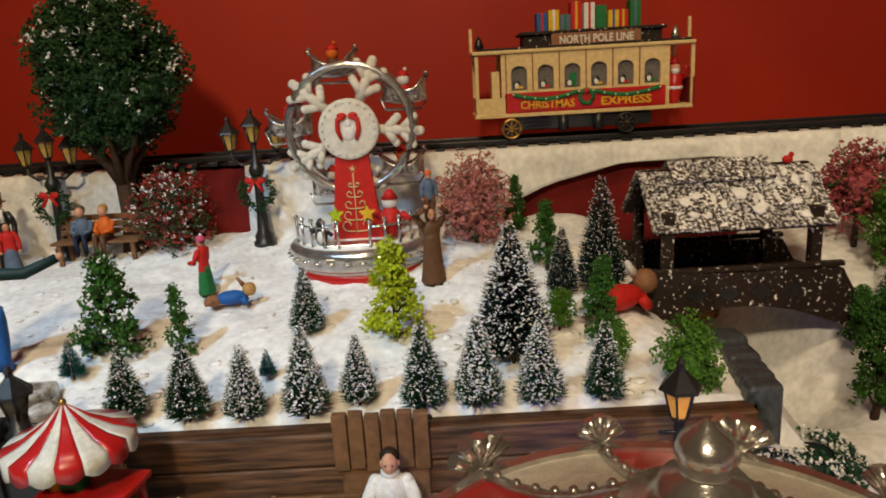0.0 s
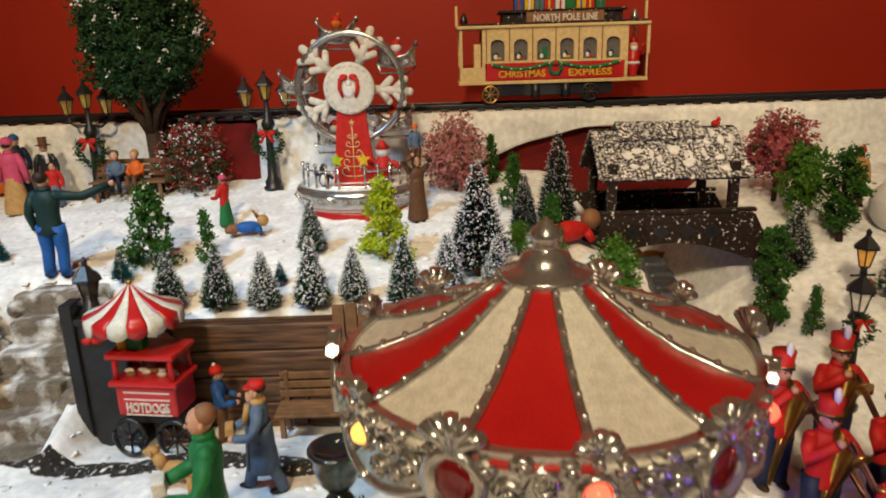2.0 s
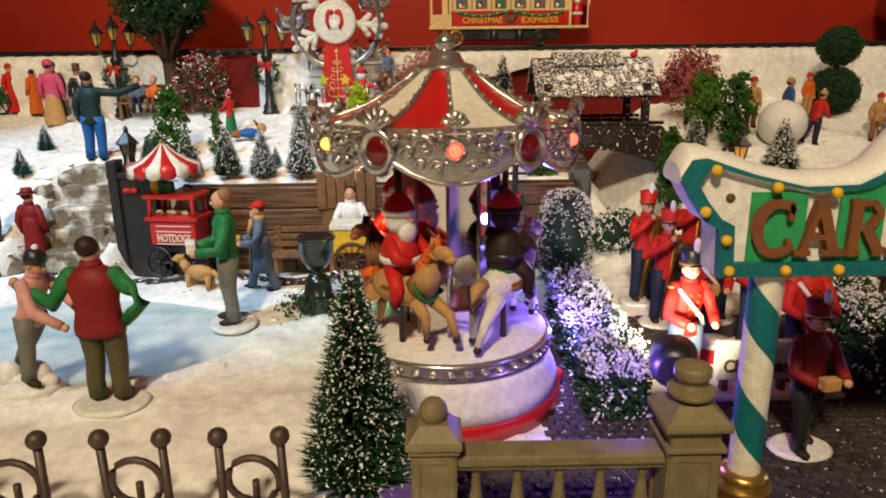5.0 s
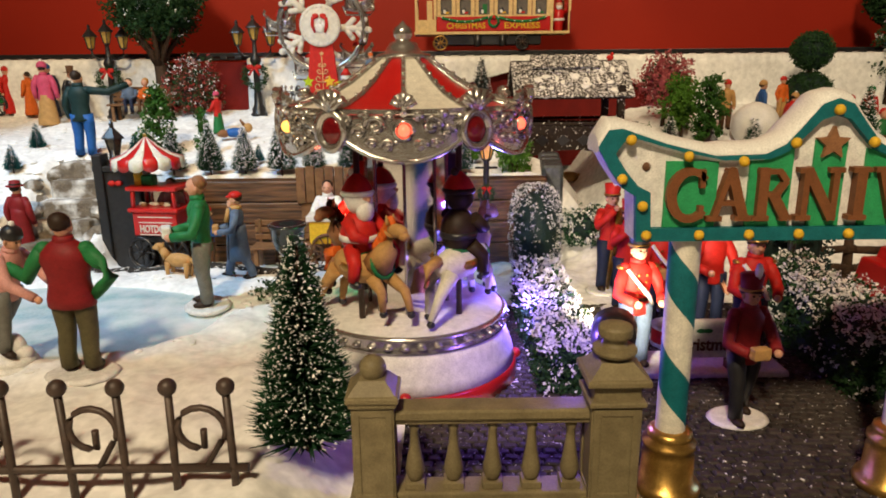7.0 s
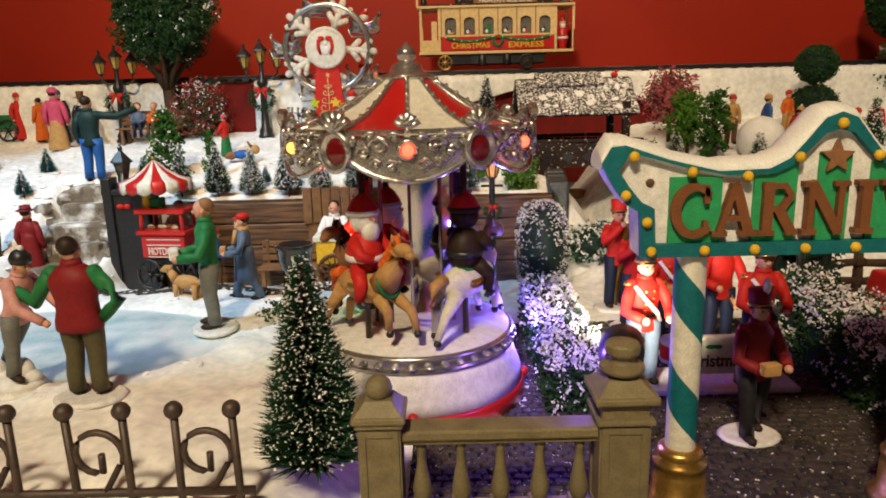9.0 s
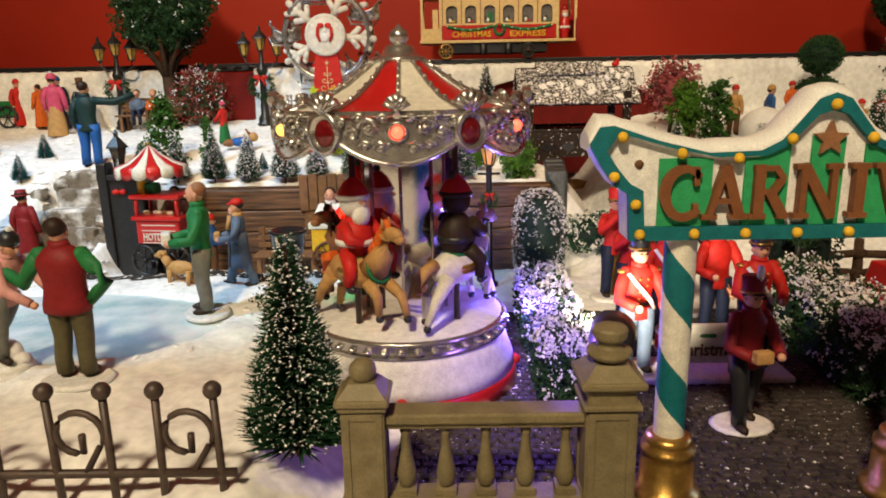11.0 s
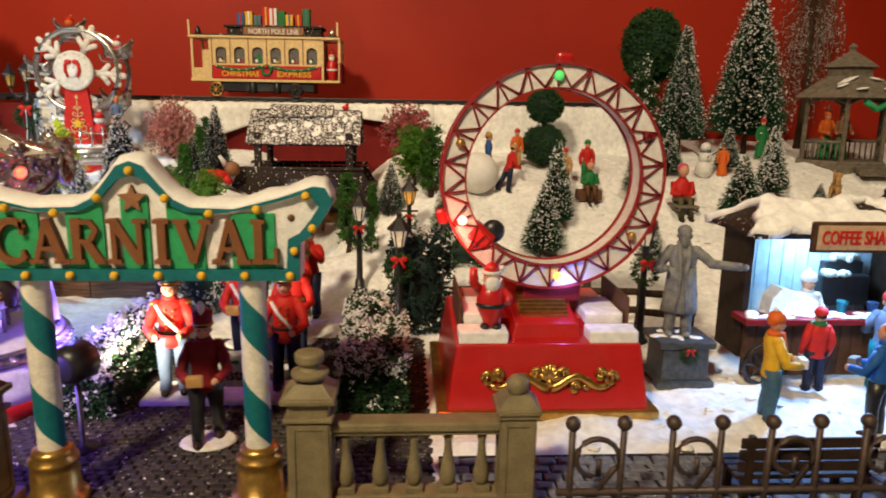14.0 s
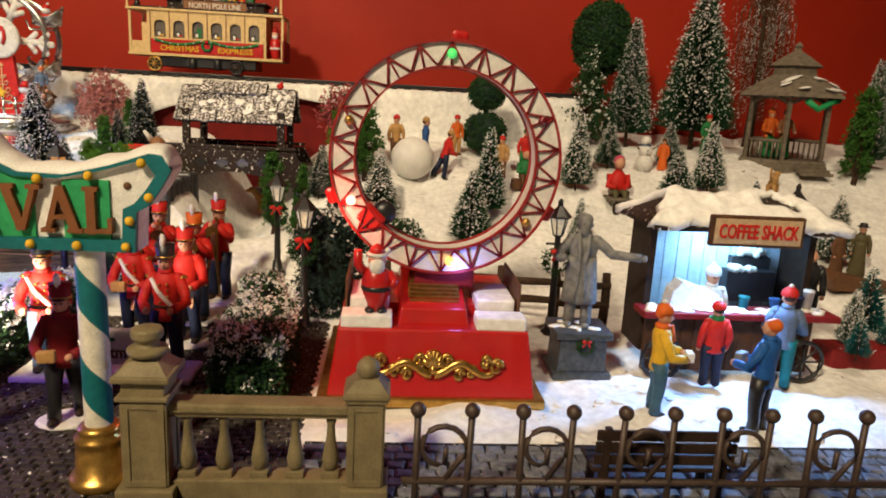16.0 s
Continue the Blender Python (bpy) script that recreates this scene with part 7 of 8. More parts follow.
    for k in range(44):
        bm = bmesh.new()
        add_ball(bm, (0, 0, 0), random.uniform(0.17, 0.3), 0, 7)
        if k < 26:
            spot = (2.6 + random.uniform(-1.0, 1.0), random.uniform(-0.25, 0.25), 7.95 + random.uniform(0, 0.4))
        else:
            spot = (0.9 + random.uniform(-0.2, 1.6), -1.0 + random.uniform(-0.2, 0.2), 7.08 + random.uniform(0, 0.15))
        part("pastry", bm, ivory, t, at=spot)
    bm = bmesh.new()
    add_prism(bm, [(-4.6, 4.85), (-1.0, 4.85), (-1.2, 5.8), (-3.8, 6.7), (-4.4, 6.0)], -3.6, -2.2)
    part("serving_case", bm, white, t)
    for x, c, h in ((0.7, teal, 1.0), (2.9, blue, 0.9), (5.3, white, 1.6), (4.6, navy, 1.1)):
        bm = bmesh.new()
        add_lathe(bm, [(0.26, 0), (0.36, h * 0.85), (0.4, h * 0.86), (0.38, h * 0.95), (0.02, h * 0.98)], 0, 12)
        part("jug", bm, c, t, at=(x, -3.4, 4.83))
    for x in (-5.0, 5.0):
        bm = bmesh.new()
        pts = [(x + 1.4 * math.cos(a), -4.4, 1.5 + 1.4 * math.sin(a)) for a in [2 * math.pi * k / 20 for k in range(21)]]
        add_tube(bm, pts, 0.16, 0, 6)
        for k in range(8):
            a = math.pi * k / 4
            add_tube(bm, [(x, -4.4, 1.5), (x + 1.4 * math.cos(a), -4.4, 1.5 + 1.4 * math.sin(a))], 0.08, 0, 5)
        part("wheel", bm, black, t, "black spoked cart wheel")


coffee_stall()


# ---------- gazebo ----------
def gazebo():
    t = thing("gazebo", (94.3, 69.0, 11.6), "weathered grey wooden gazebo with snow patches", "gazebo")
    bm = bmesh.new()
    add_lathe(bm, [(6.0, -0.8), (6.0, 0.6), (5.8, 0.8)], 0, 6, smooth=False)
    part("floor_deck", bm, woodgrey, t)
    for k in range(6):
        a = math.pi / 3 * k
        bm = bmesh.new()
        add_box(bm, 5.2 * math.cos(a), 5.2 * math.sin(a), 4.9, 0.45, 0.45, 8.4, bev=0.05)
        part("post", bm, woodgrey, t)
        b = a + math.pi / 3
        P = lambda z, u: (5.2 * (math.cos(a) * (1 - u) + math.cos(b) * u), 5.2 * (math.sin(a) * (1 - u) + math.sin(b) * u), z)
        bm = bmesh.new()
        add_tube(bm, [P(8.0, 0), P(8.7, 0.3), P(8.9, 0.5), P(8.7, 0.7), P(8.0, 1)], 0.2, 0, 5)
        part("arch_brace", bm, woodgrey, t)
        if k not in (4,):
            bm = bmesh.new()
            add_tube(bm, [P(3.2, 0), P(3.2, 1)], 0.22, 0, 5)
            rail = part("hand_rail", bm, woodgrey, t)
            for i in range(1, 7):
                bm = bmesh.new()
                add_tube(bm, [P(0.8, i / 7), P(3.2, i / 7)], 0.12, 0, 5)
                part("baluster", bm, woodgrey, rail)
    bm = bmesh.new()
    add_lathe(bm, [(7.0, 8.8), (6.9, 9.1), (4.6, 10.6), (2.9, 11.6)], 0, 6, smooth=False)
    part("lower_roof", bm, woodgrey, t)
    bm = bmesh.new()
    add_lathe(bm, [(3.0, 11.5), (2.8, 12.6), (3.6, 12.7), (2.0, 13.8), (0.5, 14.7), (0.4, 15.0), (0.6, 15.3), (0.1, 15.8)], 0, 6, smooth=False)
    part("cupola", bm, woodgrey, t)
    rnd = random.Random(3)
    for k in range(9):
        a = rnd.uniform(3.4, 6.0)
        r = rnd.uniform(3.5, 6.2)
        bm = bmesh.new()
        add_ball(bm, (0, 0, 0), (rnd.uniform(0.5, 1.3), rnd.uniform(0.4, 0.7), 0.14), 0, 8)
        part("snow_patch", bm, snow, t, at=(r * math.cos(a), r * math.sin(a), 9.15 + (6.9 - r) * 0.62), turn=(0, 32 * math.cos(a), 0))
    bm = bmesh.new()
    add_tube(bm, [(-1.0, -5.4, 8.4), (0.6, -5.4, 7.4), (2.2, -5.4, 8.3), (3.6, -4.6, 8.6)], 0.4, 0, 7)
    part("garland", bm, signgreen, t, "green garland")
    for k in range(3):
        bm = bmesh.new()
        add_box(bm, 0.2, -6.2 - k * 0.8, 0.2 - k * 0.35, 4.0, 0.9, 0.4, bev=0.05)
        part("step", bm, woodgrey, t)


gazebo()


# ---------- statue ----------
def monument():
    t = thing("stone_monument", (55.0, 23.6, 0), "dark granite pedestal with snow and a small wreath", "pedestal")
    bm = bmesh.new()
    add_box(bm, 0.2, 0, 0.25, 4.0, 3.6, 0.5, bev=0.08)
    add_box(bm, 0.2, 0, 1.6, 3.3, 3.0, 2.4, taper=0.96, bev=0.06)
    add_box(bm, 0.2, 0, 3.05, 3.9, 3.5, 0.5, bev=0.1)
    part("pedestal", bm, darkstone, t)
    bm = bmesh.new()
    for k in range(14):
        add_ball(bm, (random.uniform(-1.9, 1.9), random.uniform(-1.6, 1.4), 3.32), (random.uniform(0.2, 0.6), 0.35, 0.08), 0, 6)
    part("pedestal_snow", bm, snow, t)
    wreath(t, 0.3, -1.75, 2.35, 0.5)
    figure("statue", (55.0, 23.6, 3.25), 7.9, -15, "plain grey stone standing man in long coat", stone, stone, longcoat=True, bulk=0.95, hairm=stone, skinm=stone, category="statue", right=((0.24, -0.02, 0.66), (0.47, -0.08, 0.66)), left=((-0.2, 0.0, 0.58), (-0.16, -0.12, 0.62)))


monument()


# ---------- people on the plaza and terraces ----------
FIG = [
    # x, y, height, turn, label, coat, legs, options
    (-23.8, 51.2, 8.4, 180, "man figurine in dark jacket and blue jeans pointing", jacket, denim, dict(left=((-0.3, -0.06, 0.74), (-0.5, -0.16, 0.82)))),
    (-34.0, 70.0, 6.4, 20, "figurine in black coat and top hat", black, black, dict(hat="top", hatmat=brown, scarf=white)),
    (-35.1, 66.0, 7.4, 190, "lady figurine in pink jacket and orange skirt", pink, tan, dict(skirt=True, hat="beanie", hatmat=pink)),
    (-37.4, 71.0, 6.6, 30, "lady figurine in purple coat", navy, blue, dict(robe=True, hat="beanie", hatmat=blue)),
    (-32.4, 68.0, 4.6, 30, "child figurine in red coat", red, bluegrey, dict(skirt=True)),
    (-44.2, 74.0, 6.0, 60, "figurine in red coat beside a vendor cart", red, brown, dict(robe=True, hat="beanie", hatmat=red)),
    (-48.8, 73.0, 6.0, -20, "figurine in white and blue coat with gifts", white, blue, dict(robe=True, hat="beanie", hatmat=pink, held=red, left=FWD[0], right=FWD[1])),
    (-41.0, 73.0, 5.6, 250, "figurine in orange coat pointing", orange, darkred, dict(robe=True, left=((-0.22, -0.1, 0.66), (-0.26, -0.3, 0.7)))),
    (-14.0, 61.6, 4.6, 250, "girl figurine in red coat and green skirt", red, green, dict(skirt=True, hat="beanie", hatmat=pink, left=FWD[0], right=FWD[1])),
    (-25.0, 41.0, 6.7, 175, "lady figurine in long maroon coat", darkred, darkred, dict(robe=True, hat="brim", hatmat=darkred)),
    (-27.6, 40.6, 4.4, 120, "child figurine in tan coat", tan, olive, dict(hairm=blond)),
    (-4.7, 34.1, 6.7, 285, "figurine in long blue-grey coat carrying gifts", bluegrey, bluegrey, dict(longcoat=True, step=0.13, hat="cap", hatmat=red, held=tan, scarf=tan, left=FWD[0], right=FWD[1])),
    (1.0, 41.4, 7.7, 0, "figurine in white sweater behind a yellow cart", white, brown, dict(left=FWD[0], right=FWD[1])),
    (-9.3, 41.2, 5.4, 100, "child figurine in blue at the hot dog cart", blue, brown, dict(hat="beanie", hatmat=red, left=FWD[0], right=FWD[1])),
    (21.6, 20.9, 8.2, 10, "bandsman figurine in bright red coat with gold trim", red, bluegrey, dict(hat="shako", hatmat=black, sash=True, left=FWD[0], right=FWD[1])),
    (28.5, 21.6, 8.2, 0, "bandsman figurine in red coat with white sash", red, navy, dict(hat="shako", hatmat=black, sash=True, left=FWD[0], right=FWD[1])),
    (25.3, 14.9, 7.6, 10, "drummer figurine in dark red coat and black trousers", darkred, black, dict(hat="shako", hatmat=darkred, stand=white, step=0.08, held=tan, left=FWD[0], right=FWD[1])),
    (23.7, 35.6, 8.6, 5, "bandsman figurine in red coat playing a horn", red, navy, dict(hat="shako", hatmat=red, stand=white, horn=True, left=((-0.16, -0.1, 0.66), (-0.03, -0.17, 0.82)), right=((0.16, -0.1, 0.66), (0.05, -0.17, 0.8)))),
    (23.8, 31.0, 8.2, 0, "bandsman figurine in red coat playing trombone", red, navy, dict(hat="shako", hatmat=red, stand=white, horn=True, left=((-0.16, -0.1, 0.66), (-0.03, -0.17, 0.8)), right=((0.16, -0.1, 0.66), (0.05, -0.17, 0.8)))),
    (27.9, 37.4, 8.6, -8, "bandsman figurine in red coat playing a horn", red, navy, dict(hat="shako", hatmat=red, stand=white, horn=True, left=((-0.16, -0.1, 0.66), (-0.03, -0.17, 0.8)), right=((0.16, -0.1, 0.66), (0.05, -0.17, 0.8)))),
    (27.5, 31.6, 8.5, 0, "bandsman figurine in red coat playing a trumpet", red, navy, dict(hat="shako", hatmat=orange, stand=white, horn=True, left=((-0.16, -0.1, 0.66), (-0.03, -0.17, 0.8)), right=((0.16, -0.1, 0.66), (0.05, -0.17, 0.8)))),
    (24.8, 26.6, 8.2, 0, "bandsman figurine in red coat with white sash", red, navy, dict(hat="shako", hatmat=red, stand=white, sash=True, held=tan, left=FWD[0], right=FWD[1])),
    (28.2, 26.8, 8.3, 0, "bandsman figurine in red coat with white sash", red, navy, dict(hat="shako", hatmat=red, stand=white, left=FWD[0], right=FWD[1])),
    (47.5, 58.8, 5.6, 110, "child figurine in red coat pushing the snowball", red, navy, dict(hat="beanie", hatmat=tan, lean=16, step=0.1, left=FWD[0], right=FWD[1])),
    (46.0, 60.8, 5.8, 90, "child figurine in blue coat", blue, brown, dict(hat="beanie", hatmat=tan)),
    (50.0, 64.6, 4.8, 20, "child figurine in orange coat", orange, tan, dict(hat="beanie", hatmat=red)),
    (42.6, 62.0, 5.4, 0, "child figurine in tan coat behind the snowball", tan, brown, dict(hat="beanie", hatmat=red)),
    (54.8, 59.0, 5.0, -30, "child figurine in tan coat with red cap", tan, lbrown, dict(hat="beanie", hatmat=red)),
    (57.8, 60.5, 5.2, 0, "child figurine in red coat on the snow", red, green, dict(hat="beanie", hatmat=green)),
    (75.4, 62.6, 4.0, -40, "child figurine in brown and green beside the snowman", orange, green, dict(hat="beanie", hatmat=brown, robe=True)),
    (58.3, 17.1, 6.9, 80, "woman figurine in mustard coat and red hat", yellow, bluejean, dict(hat="beanie", hatmat=orange, hairm=orange, scarf=orange, held=white, left=FWD[0], right=FWD[1])),
    (63.8, 21.4, 5.9, 175, "child figurine in red coat with green scarf", red, navy, dict(hat="beanie", hatmat=red, scarf=green)),
    (63.6, 14.8, 7.1, 215, "man figurine in blue parka holding a book", denim, black, dict(hairm=orange, held=grey, left=FWD[0], right=FWD[1])),
    (68.5, 21.4, 7.0, 150, "figurine in light blue coat and red cap", bluegrey, teal, dict(hat="beanie", hatmat=red, left=FWD[0], right=FWD[1])),
    (65.0, 25.2, 7.4, 0, "vendor figurine in white apron inside the stall", white, navy, dict(hat="beanie", hatmat=white)),
    (77.6, 33.5, 7.4, -20, "figurine in black coat", black, black, dict()),
    (87.8, 45.0, 5.2, 20, "figurine in brown coat", brown, brown, dict(robe=True)),
    (90.2, 45.2, 5.6, -20, "figurine in dark brown coat and hat", olive, brown, dict(robe=True, hat="brim", hatmat=black)),
    (85.0, 72.0, 5.4, 10, "figurine in red and green coat", green, red, dict(robe=True, hat="beanie", hatmat=red)),
]
for x, y, h, rz, label, coat, legs, opt in FIG:
    z = gz(x, y)
    if 13 < x < 37 and y < 33:
        z = 0.42 if 20 < y < 22 else 0.05
    figure("figurine", (x, y, z - 0.03), h, rz, label, coat, legs, **opt)
for x, y, c in ((91.8, 68.5, orange), (93.6, 68.0, lbrown)):
    figure("figurine", (x, y, 12.35), 6.4, 0, "caroller figurine in warm coat in the gazebo", c, green, skirt=True, hat="beanie", hatmat=c, left=FWD[0], right=FWD[1])
figure("figurine", (-8.2, 16.9, 1.95), 8.6, 180, "man figurine in green sweater and red vest on a snowy stand", darkred, olive, sleeve=green, left=((-0.27, 0.05, 0.61), (-0.13, -0.02, 0.48)), right=((0.26, -0.03, 0.58), (0.48, -0.1, 0.68)), stand=white, bulk=1.12)
figure("figurine", (-5.1, 27.4, 1.9), 8.8, 290, "man figurine in green jacket holding a parcel", green, grey, hairm=lbrown, held=ivory, stand=white, left=FWD[0], right=FWD[1])
figure("figurine", (-13.2, 18.4, 3.0), 7.0, 75, "young skater figurine in pink top on a white stand", pinktop, grey, hat="beanie", hatmat=black, lean=17, left=((-0.16, -0.16, 0.64), (-0.12, -0.36, 0.6)), right=((0.16, -0.16, 0.64), (0.12, -0.36, 0.58)), step=0.1)
bm = bmesh.new()
add_lathe(bm, [(1.75, 0), (1.9, 0.12), (1.85, 0.3), (1.65, 0.4), (1.75, 0.5), (1.6, 0.75), (0.9, 0.95), (0.01, 1.0)], 0, 24, sy=0.75)
for q in (-1, 1):
    add_ball(bm, (q * 0.75, -0.1, 1.3), (0.62, 0.5, 0.75), 0, 12)
    add_ball(bm, (q * 0.75 + 0.3, -0.15, 1.0), (0.7, 0.42, 0.4), 0, 12)
single("display_stand", bm, white, (-13.2, 18.4, 1.75), "round white display stand with skates under the skater", "stand")
figure("figurine", (3.2, 61.2, gz(3, 61)), 6.0, 20, "figurine in long brown coat carrying a child", brown, brown, robe=True, left=((-0.2, -0.02, 0.9), (-0.1, -0.1, 1.0)), right=((0.2, -0.02, 0.9), (0.1, -0.1, 1.0)))
figure("figurine", (3.2, 61.2, gz(3, 61) + 5.0), 3.6, 20, "child figurine in blue jacket riding on shoulders", bluegrey, brown, hat="beanie", hatmat=orange)


def seated(x, y, z, h, rz, label, coat, legs, hairm):
    bm = bmesh.new()
    add_lathe(bm, [(0.16, 0.0), (0.2, 0.2), (0.18, 0.42), (0.06, 0.56)], 1, 12, sy=0.75)
    add_ball(bm, (0, -0.03, 0.68), (0.11, 0.12, 0.13), 0, 10)
    add_ball(bm, (0, 0.02, 0.73), (0.12, 0.12, 0.12), 3, 10)
    for s in (-1, 1):
        add_tube(bm, [(s * 0.09, 0, 0.08), (s * 0.1, -0.3, 0.1), (s * 0.1, -0.33, -0.28)], [0.1, 0.08, 0.065], 2, 8)
        add_ball(bm, (s * 0.1, -0.39, -0.3), (0.06, 0.11, 0.045), 4, 8)
        add_tube(bm, [(s * 0.18, 0, 0.44), (s * 0.22, -0.08, 0.22), (s * 0.08, -0.24, 0.2)], [0.075, 0.065, 0.05], 1, 8)
    for v in bm.verts:
        v.co *= h
    return single("figurine", bm, [skin, coat, legs, hairm, hair], (x, y, z), label, "figurine", rz=rz)


def park_bench(x, y, z, w, rz, label, m, back=True):
    t = thing("park_bench", (x, y, z), label, "bench", rz=rz)
    for k in range(4):
        bm = bmesh.new()
        add_box(bm, 0, -0.9 + k * 0.55, 1.9, w, 0.48, 0.22, bev=0.05)
        part("seat_slat", bm, m, t)
    if back:
        for k in range(3):
            bm = bmesh.new()
            add_box(bm, 0, 1.05 + 0.08 * k, 2.5 + 0.62 * k, w, 0.2, 0.5, bev=0.05)
            part("back_slat", bm, m, t)
    for s in (-1, 1):
        for y0 in (-0.8, 0.9):
            bm = bmesh.new()
            add_box(bm, s * w * 0.42, y0, 0.9, 0.35, 0.35, 2.0 if y0 < 0 else 2.0, bev=0.04)
            part("leg", bm, m, t)
        bm = bmesh.new()
        add_box(bm, s * w * 0.42, 1.15, 2.8, 0.3, 0.3, 2.6, bev=0.04)
        part("back_post", bm, m, t)
    return t


zb = gz(-26, 70)
park_bench(-26.0, 70.4, zb - 0.1, 7.6, 0, "brown wooden park bench with a seated couple", woodlight)
seated(-27.2, 70.2, zb + 1.95, 3.6, 10, "seated figurine in blue-green coat on the bench", bluegrey, navy, olive)
seated(-25.2, 70.2, zb + 1.95, 3.6, -10, "seated figurine in orange coat on the bench", orange, brown, blond)
park_bench(-3.2, 42.6, 0.35, 5.6, 0, "brown slatted park bench against the wall", woodlight)
park_bench(54.9, 8.4, -0.1, 6.6, 180, "dark slatted park bench behind the fence", darkwood)
zs = gz(67.8, 55.7)
bm = bmesh.new()
add_box(bm, 0, 0, 0.5, 2.6, 4.0, 0.3, 0, bev=0.1)
for s in (-1, 1):
    add_tube(bm, [(s * 1.0, -2.4, 0.6), (s * 1.0, -2.0, 0.1), (s * 1.0, 1.9, 0.1)], 0.14, 0, 6)
    add_box(bm, s * 1.0, 0, 0.3, 0.2, 2.6, 0.4, 0)
single("sled", bm, woodgrey, (67.8, 55.7, zs), "small wooden sled on the snow slope", "sled")
seated(67.8, 56.0, zs + 0.68, 5.4, 0, "figurine in red and blue riding a sled", red, olive, pink)
zs = gz(57.3, 57.5)
bm = bmesh.new()
add_box(bm, 0, 0, 0.6, 2.8, 1.6, 1.2, 0, bev=0.1)
single("wooden_sled_box", bm, brown, (57.3, 57.0, zs - 0.1), "brown wooden box sled on snow", "sled")
seated(57.3, 57.0, zs + 1.1, 4.0, 0, "figurine in green coat on a box sled", green, brown, red)


# child lying on a small sled, and kneeling child at the bridge
def lying(x, y, z, s, rz, label, a, b, c):
    bm = bmesh.new()
    add_ball(bm, (0, 0, 0.5), (1.1, 0.55, 0.5), 0, 12)
    add_ball(bm, (1.25, 0, 0.95), 0.5, 1, 10)
    add_ball(bm, (-1.2, 0, 0.42), (0.6, 0.5, 0.42), 2, 10)
    for q in (-1, 1):
        add_tube(bm, [(0.7, q * 0.4, 0.5), (1.0, q * 0.55, 0.05)], [0.24, 0.2], 0, 7)
        add_tube(bm, [(-1.2, q * 0.3, 0.5), (-1.8, q * 0.35, 0.3)], [0.26, 0.18], 2, 7)
    add_tube(bm, [(0.9, 0.2, 1.2), (0.5, 0.2, 1.8)], [0.2, 0.1], 2, 6)
    for v in bm.verts:
        v.co *= s
    single("figurine", bm, [a, b, c], (x, y, z), label, "figurine", rz=rz)


lying(-11.6, 59.6, gz(-11.6, 59.6) + 0.05, 1.05, 15, "child figurine in blue crawling in the snow", denim, tan, lbrown)
lying(15.4, 54.6, gz(15.4, 54.6) + 0.6, 1.7, 25, "child figurine in red coat lying by the bridge", red, lbrown, white)


# ---------- snowman, snowball, animals ----------
zs = gz(73.1, 62.6)
bm = bmesh.new()
for z, r in ((1.4, 1.5), (3.4, 1.15), (5.0, 0.85)):
    add_ball(bm, (0, 0, z), r, 0, 16)
add_lathe(bm, [(0.8, 4.1), (0.95, 4.3), (0.8, 4.5)], 1, 12)
for z in (2.9, 3.5, 4.6):
    add_ball(bm, (0, -1.1 if z < 4 else -0.8, z), 0.14, 2, 6)
for s in (-1, 1):
    add_tube(bm, [(s * 1.0, 0, 3.6), (s * 2.1, -0.1, 4.4)], [0.13, 0.07], 3, 6)
for v in bm.verts:
    v.co *= 0.74
single("snowman", bm, [white, bluegrey, black, brown], (73.1, 62.6, zs - 0.15), "white snowman with blue scarf and stick arms", "snowman")
bm = bmesh.new()
add_ball(bm, (0, 0, 2.3), (2.45, 2.4, 2.4), 0, 24)
for v in bm.verts:
    v.co *= 1 + 0.03 * noise.noise(v.co * 0.9)
single("giant_snowball", bm, mat("packed_snow", (0.82, 0.8, 0.76), (0.74, 0.72, 0.68), 0.7, scale=120, bump=0.4), (44.5, 58.6, gz(44.5, 58.6) - 0.1), "giant packed snowball on the slope", "snowball")


def quadruped(x, y, z, s, rz, label, category, m, tail):
    bm = bmesh.new()
    add_ball(bm, (0, 0, 1.1), (1.0, 0.42, 0.46), 0, 12)
    add_tube(bm, [(0.75, 0, 1.25), (1.15, 0, 1.75)], [0.32, 0.24], 0, 8)
    add_ball(bm, (1.3, 0, 1.9), (0.36, 0.28, 0.27), 0, 10)
    add_ball(bm, (1.62, 0, 1.82), (0.22, 0.15, 0.14), 0, 8)
    for q in (-1, 1):
        add_ball(bm, (1.2, q * 0.26, 1.92), (0.1, 0.07, 0.22), 0, 7)
        for lx in (-0.7, 0.65):
            add_tube(bm, [(lx, q * 0.25, 1.0), (lx + 0.08, q * 0.26, 0.0)], [0.2, 0.11], 0, 7)
    add_tube(bm, [(-0.9, 0, 1.25), (-1.4, 0, 1.0 + tail), (-1.7, 0, 1.0 + tail * 1.6)], [0.16, 0.13, 0.06], 0, 7)
    for v in bm.verts:
        v.co *= s
    single(category + "_figurine", bm, [m], (x, y, z), label, category, rz=rz)


quadruped(-9.3, 34.0, 2.1, 1.2, 165, "golden brown dog figurine standing on the plaza", "dog", tan, -0.3)
quadruped(87.4, 58.2, gz(87.4, 58.2), 1.3, 50, "orange cat figurine with raised tail", "cat", tan, 1.0)
quadruped(26.5, 69.0, gz(26.5, 69.0), 1.5, 190, "light brown deer figurine under the bridge", "deer", tan, 0.1)


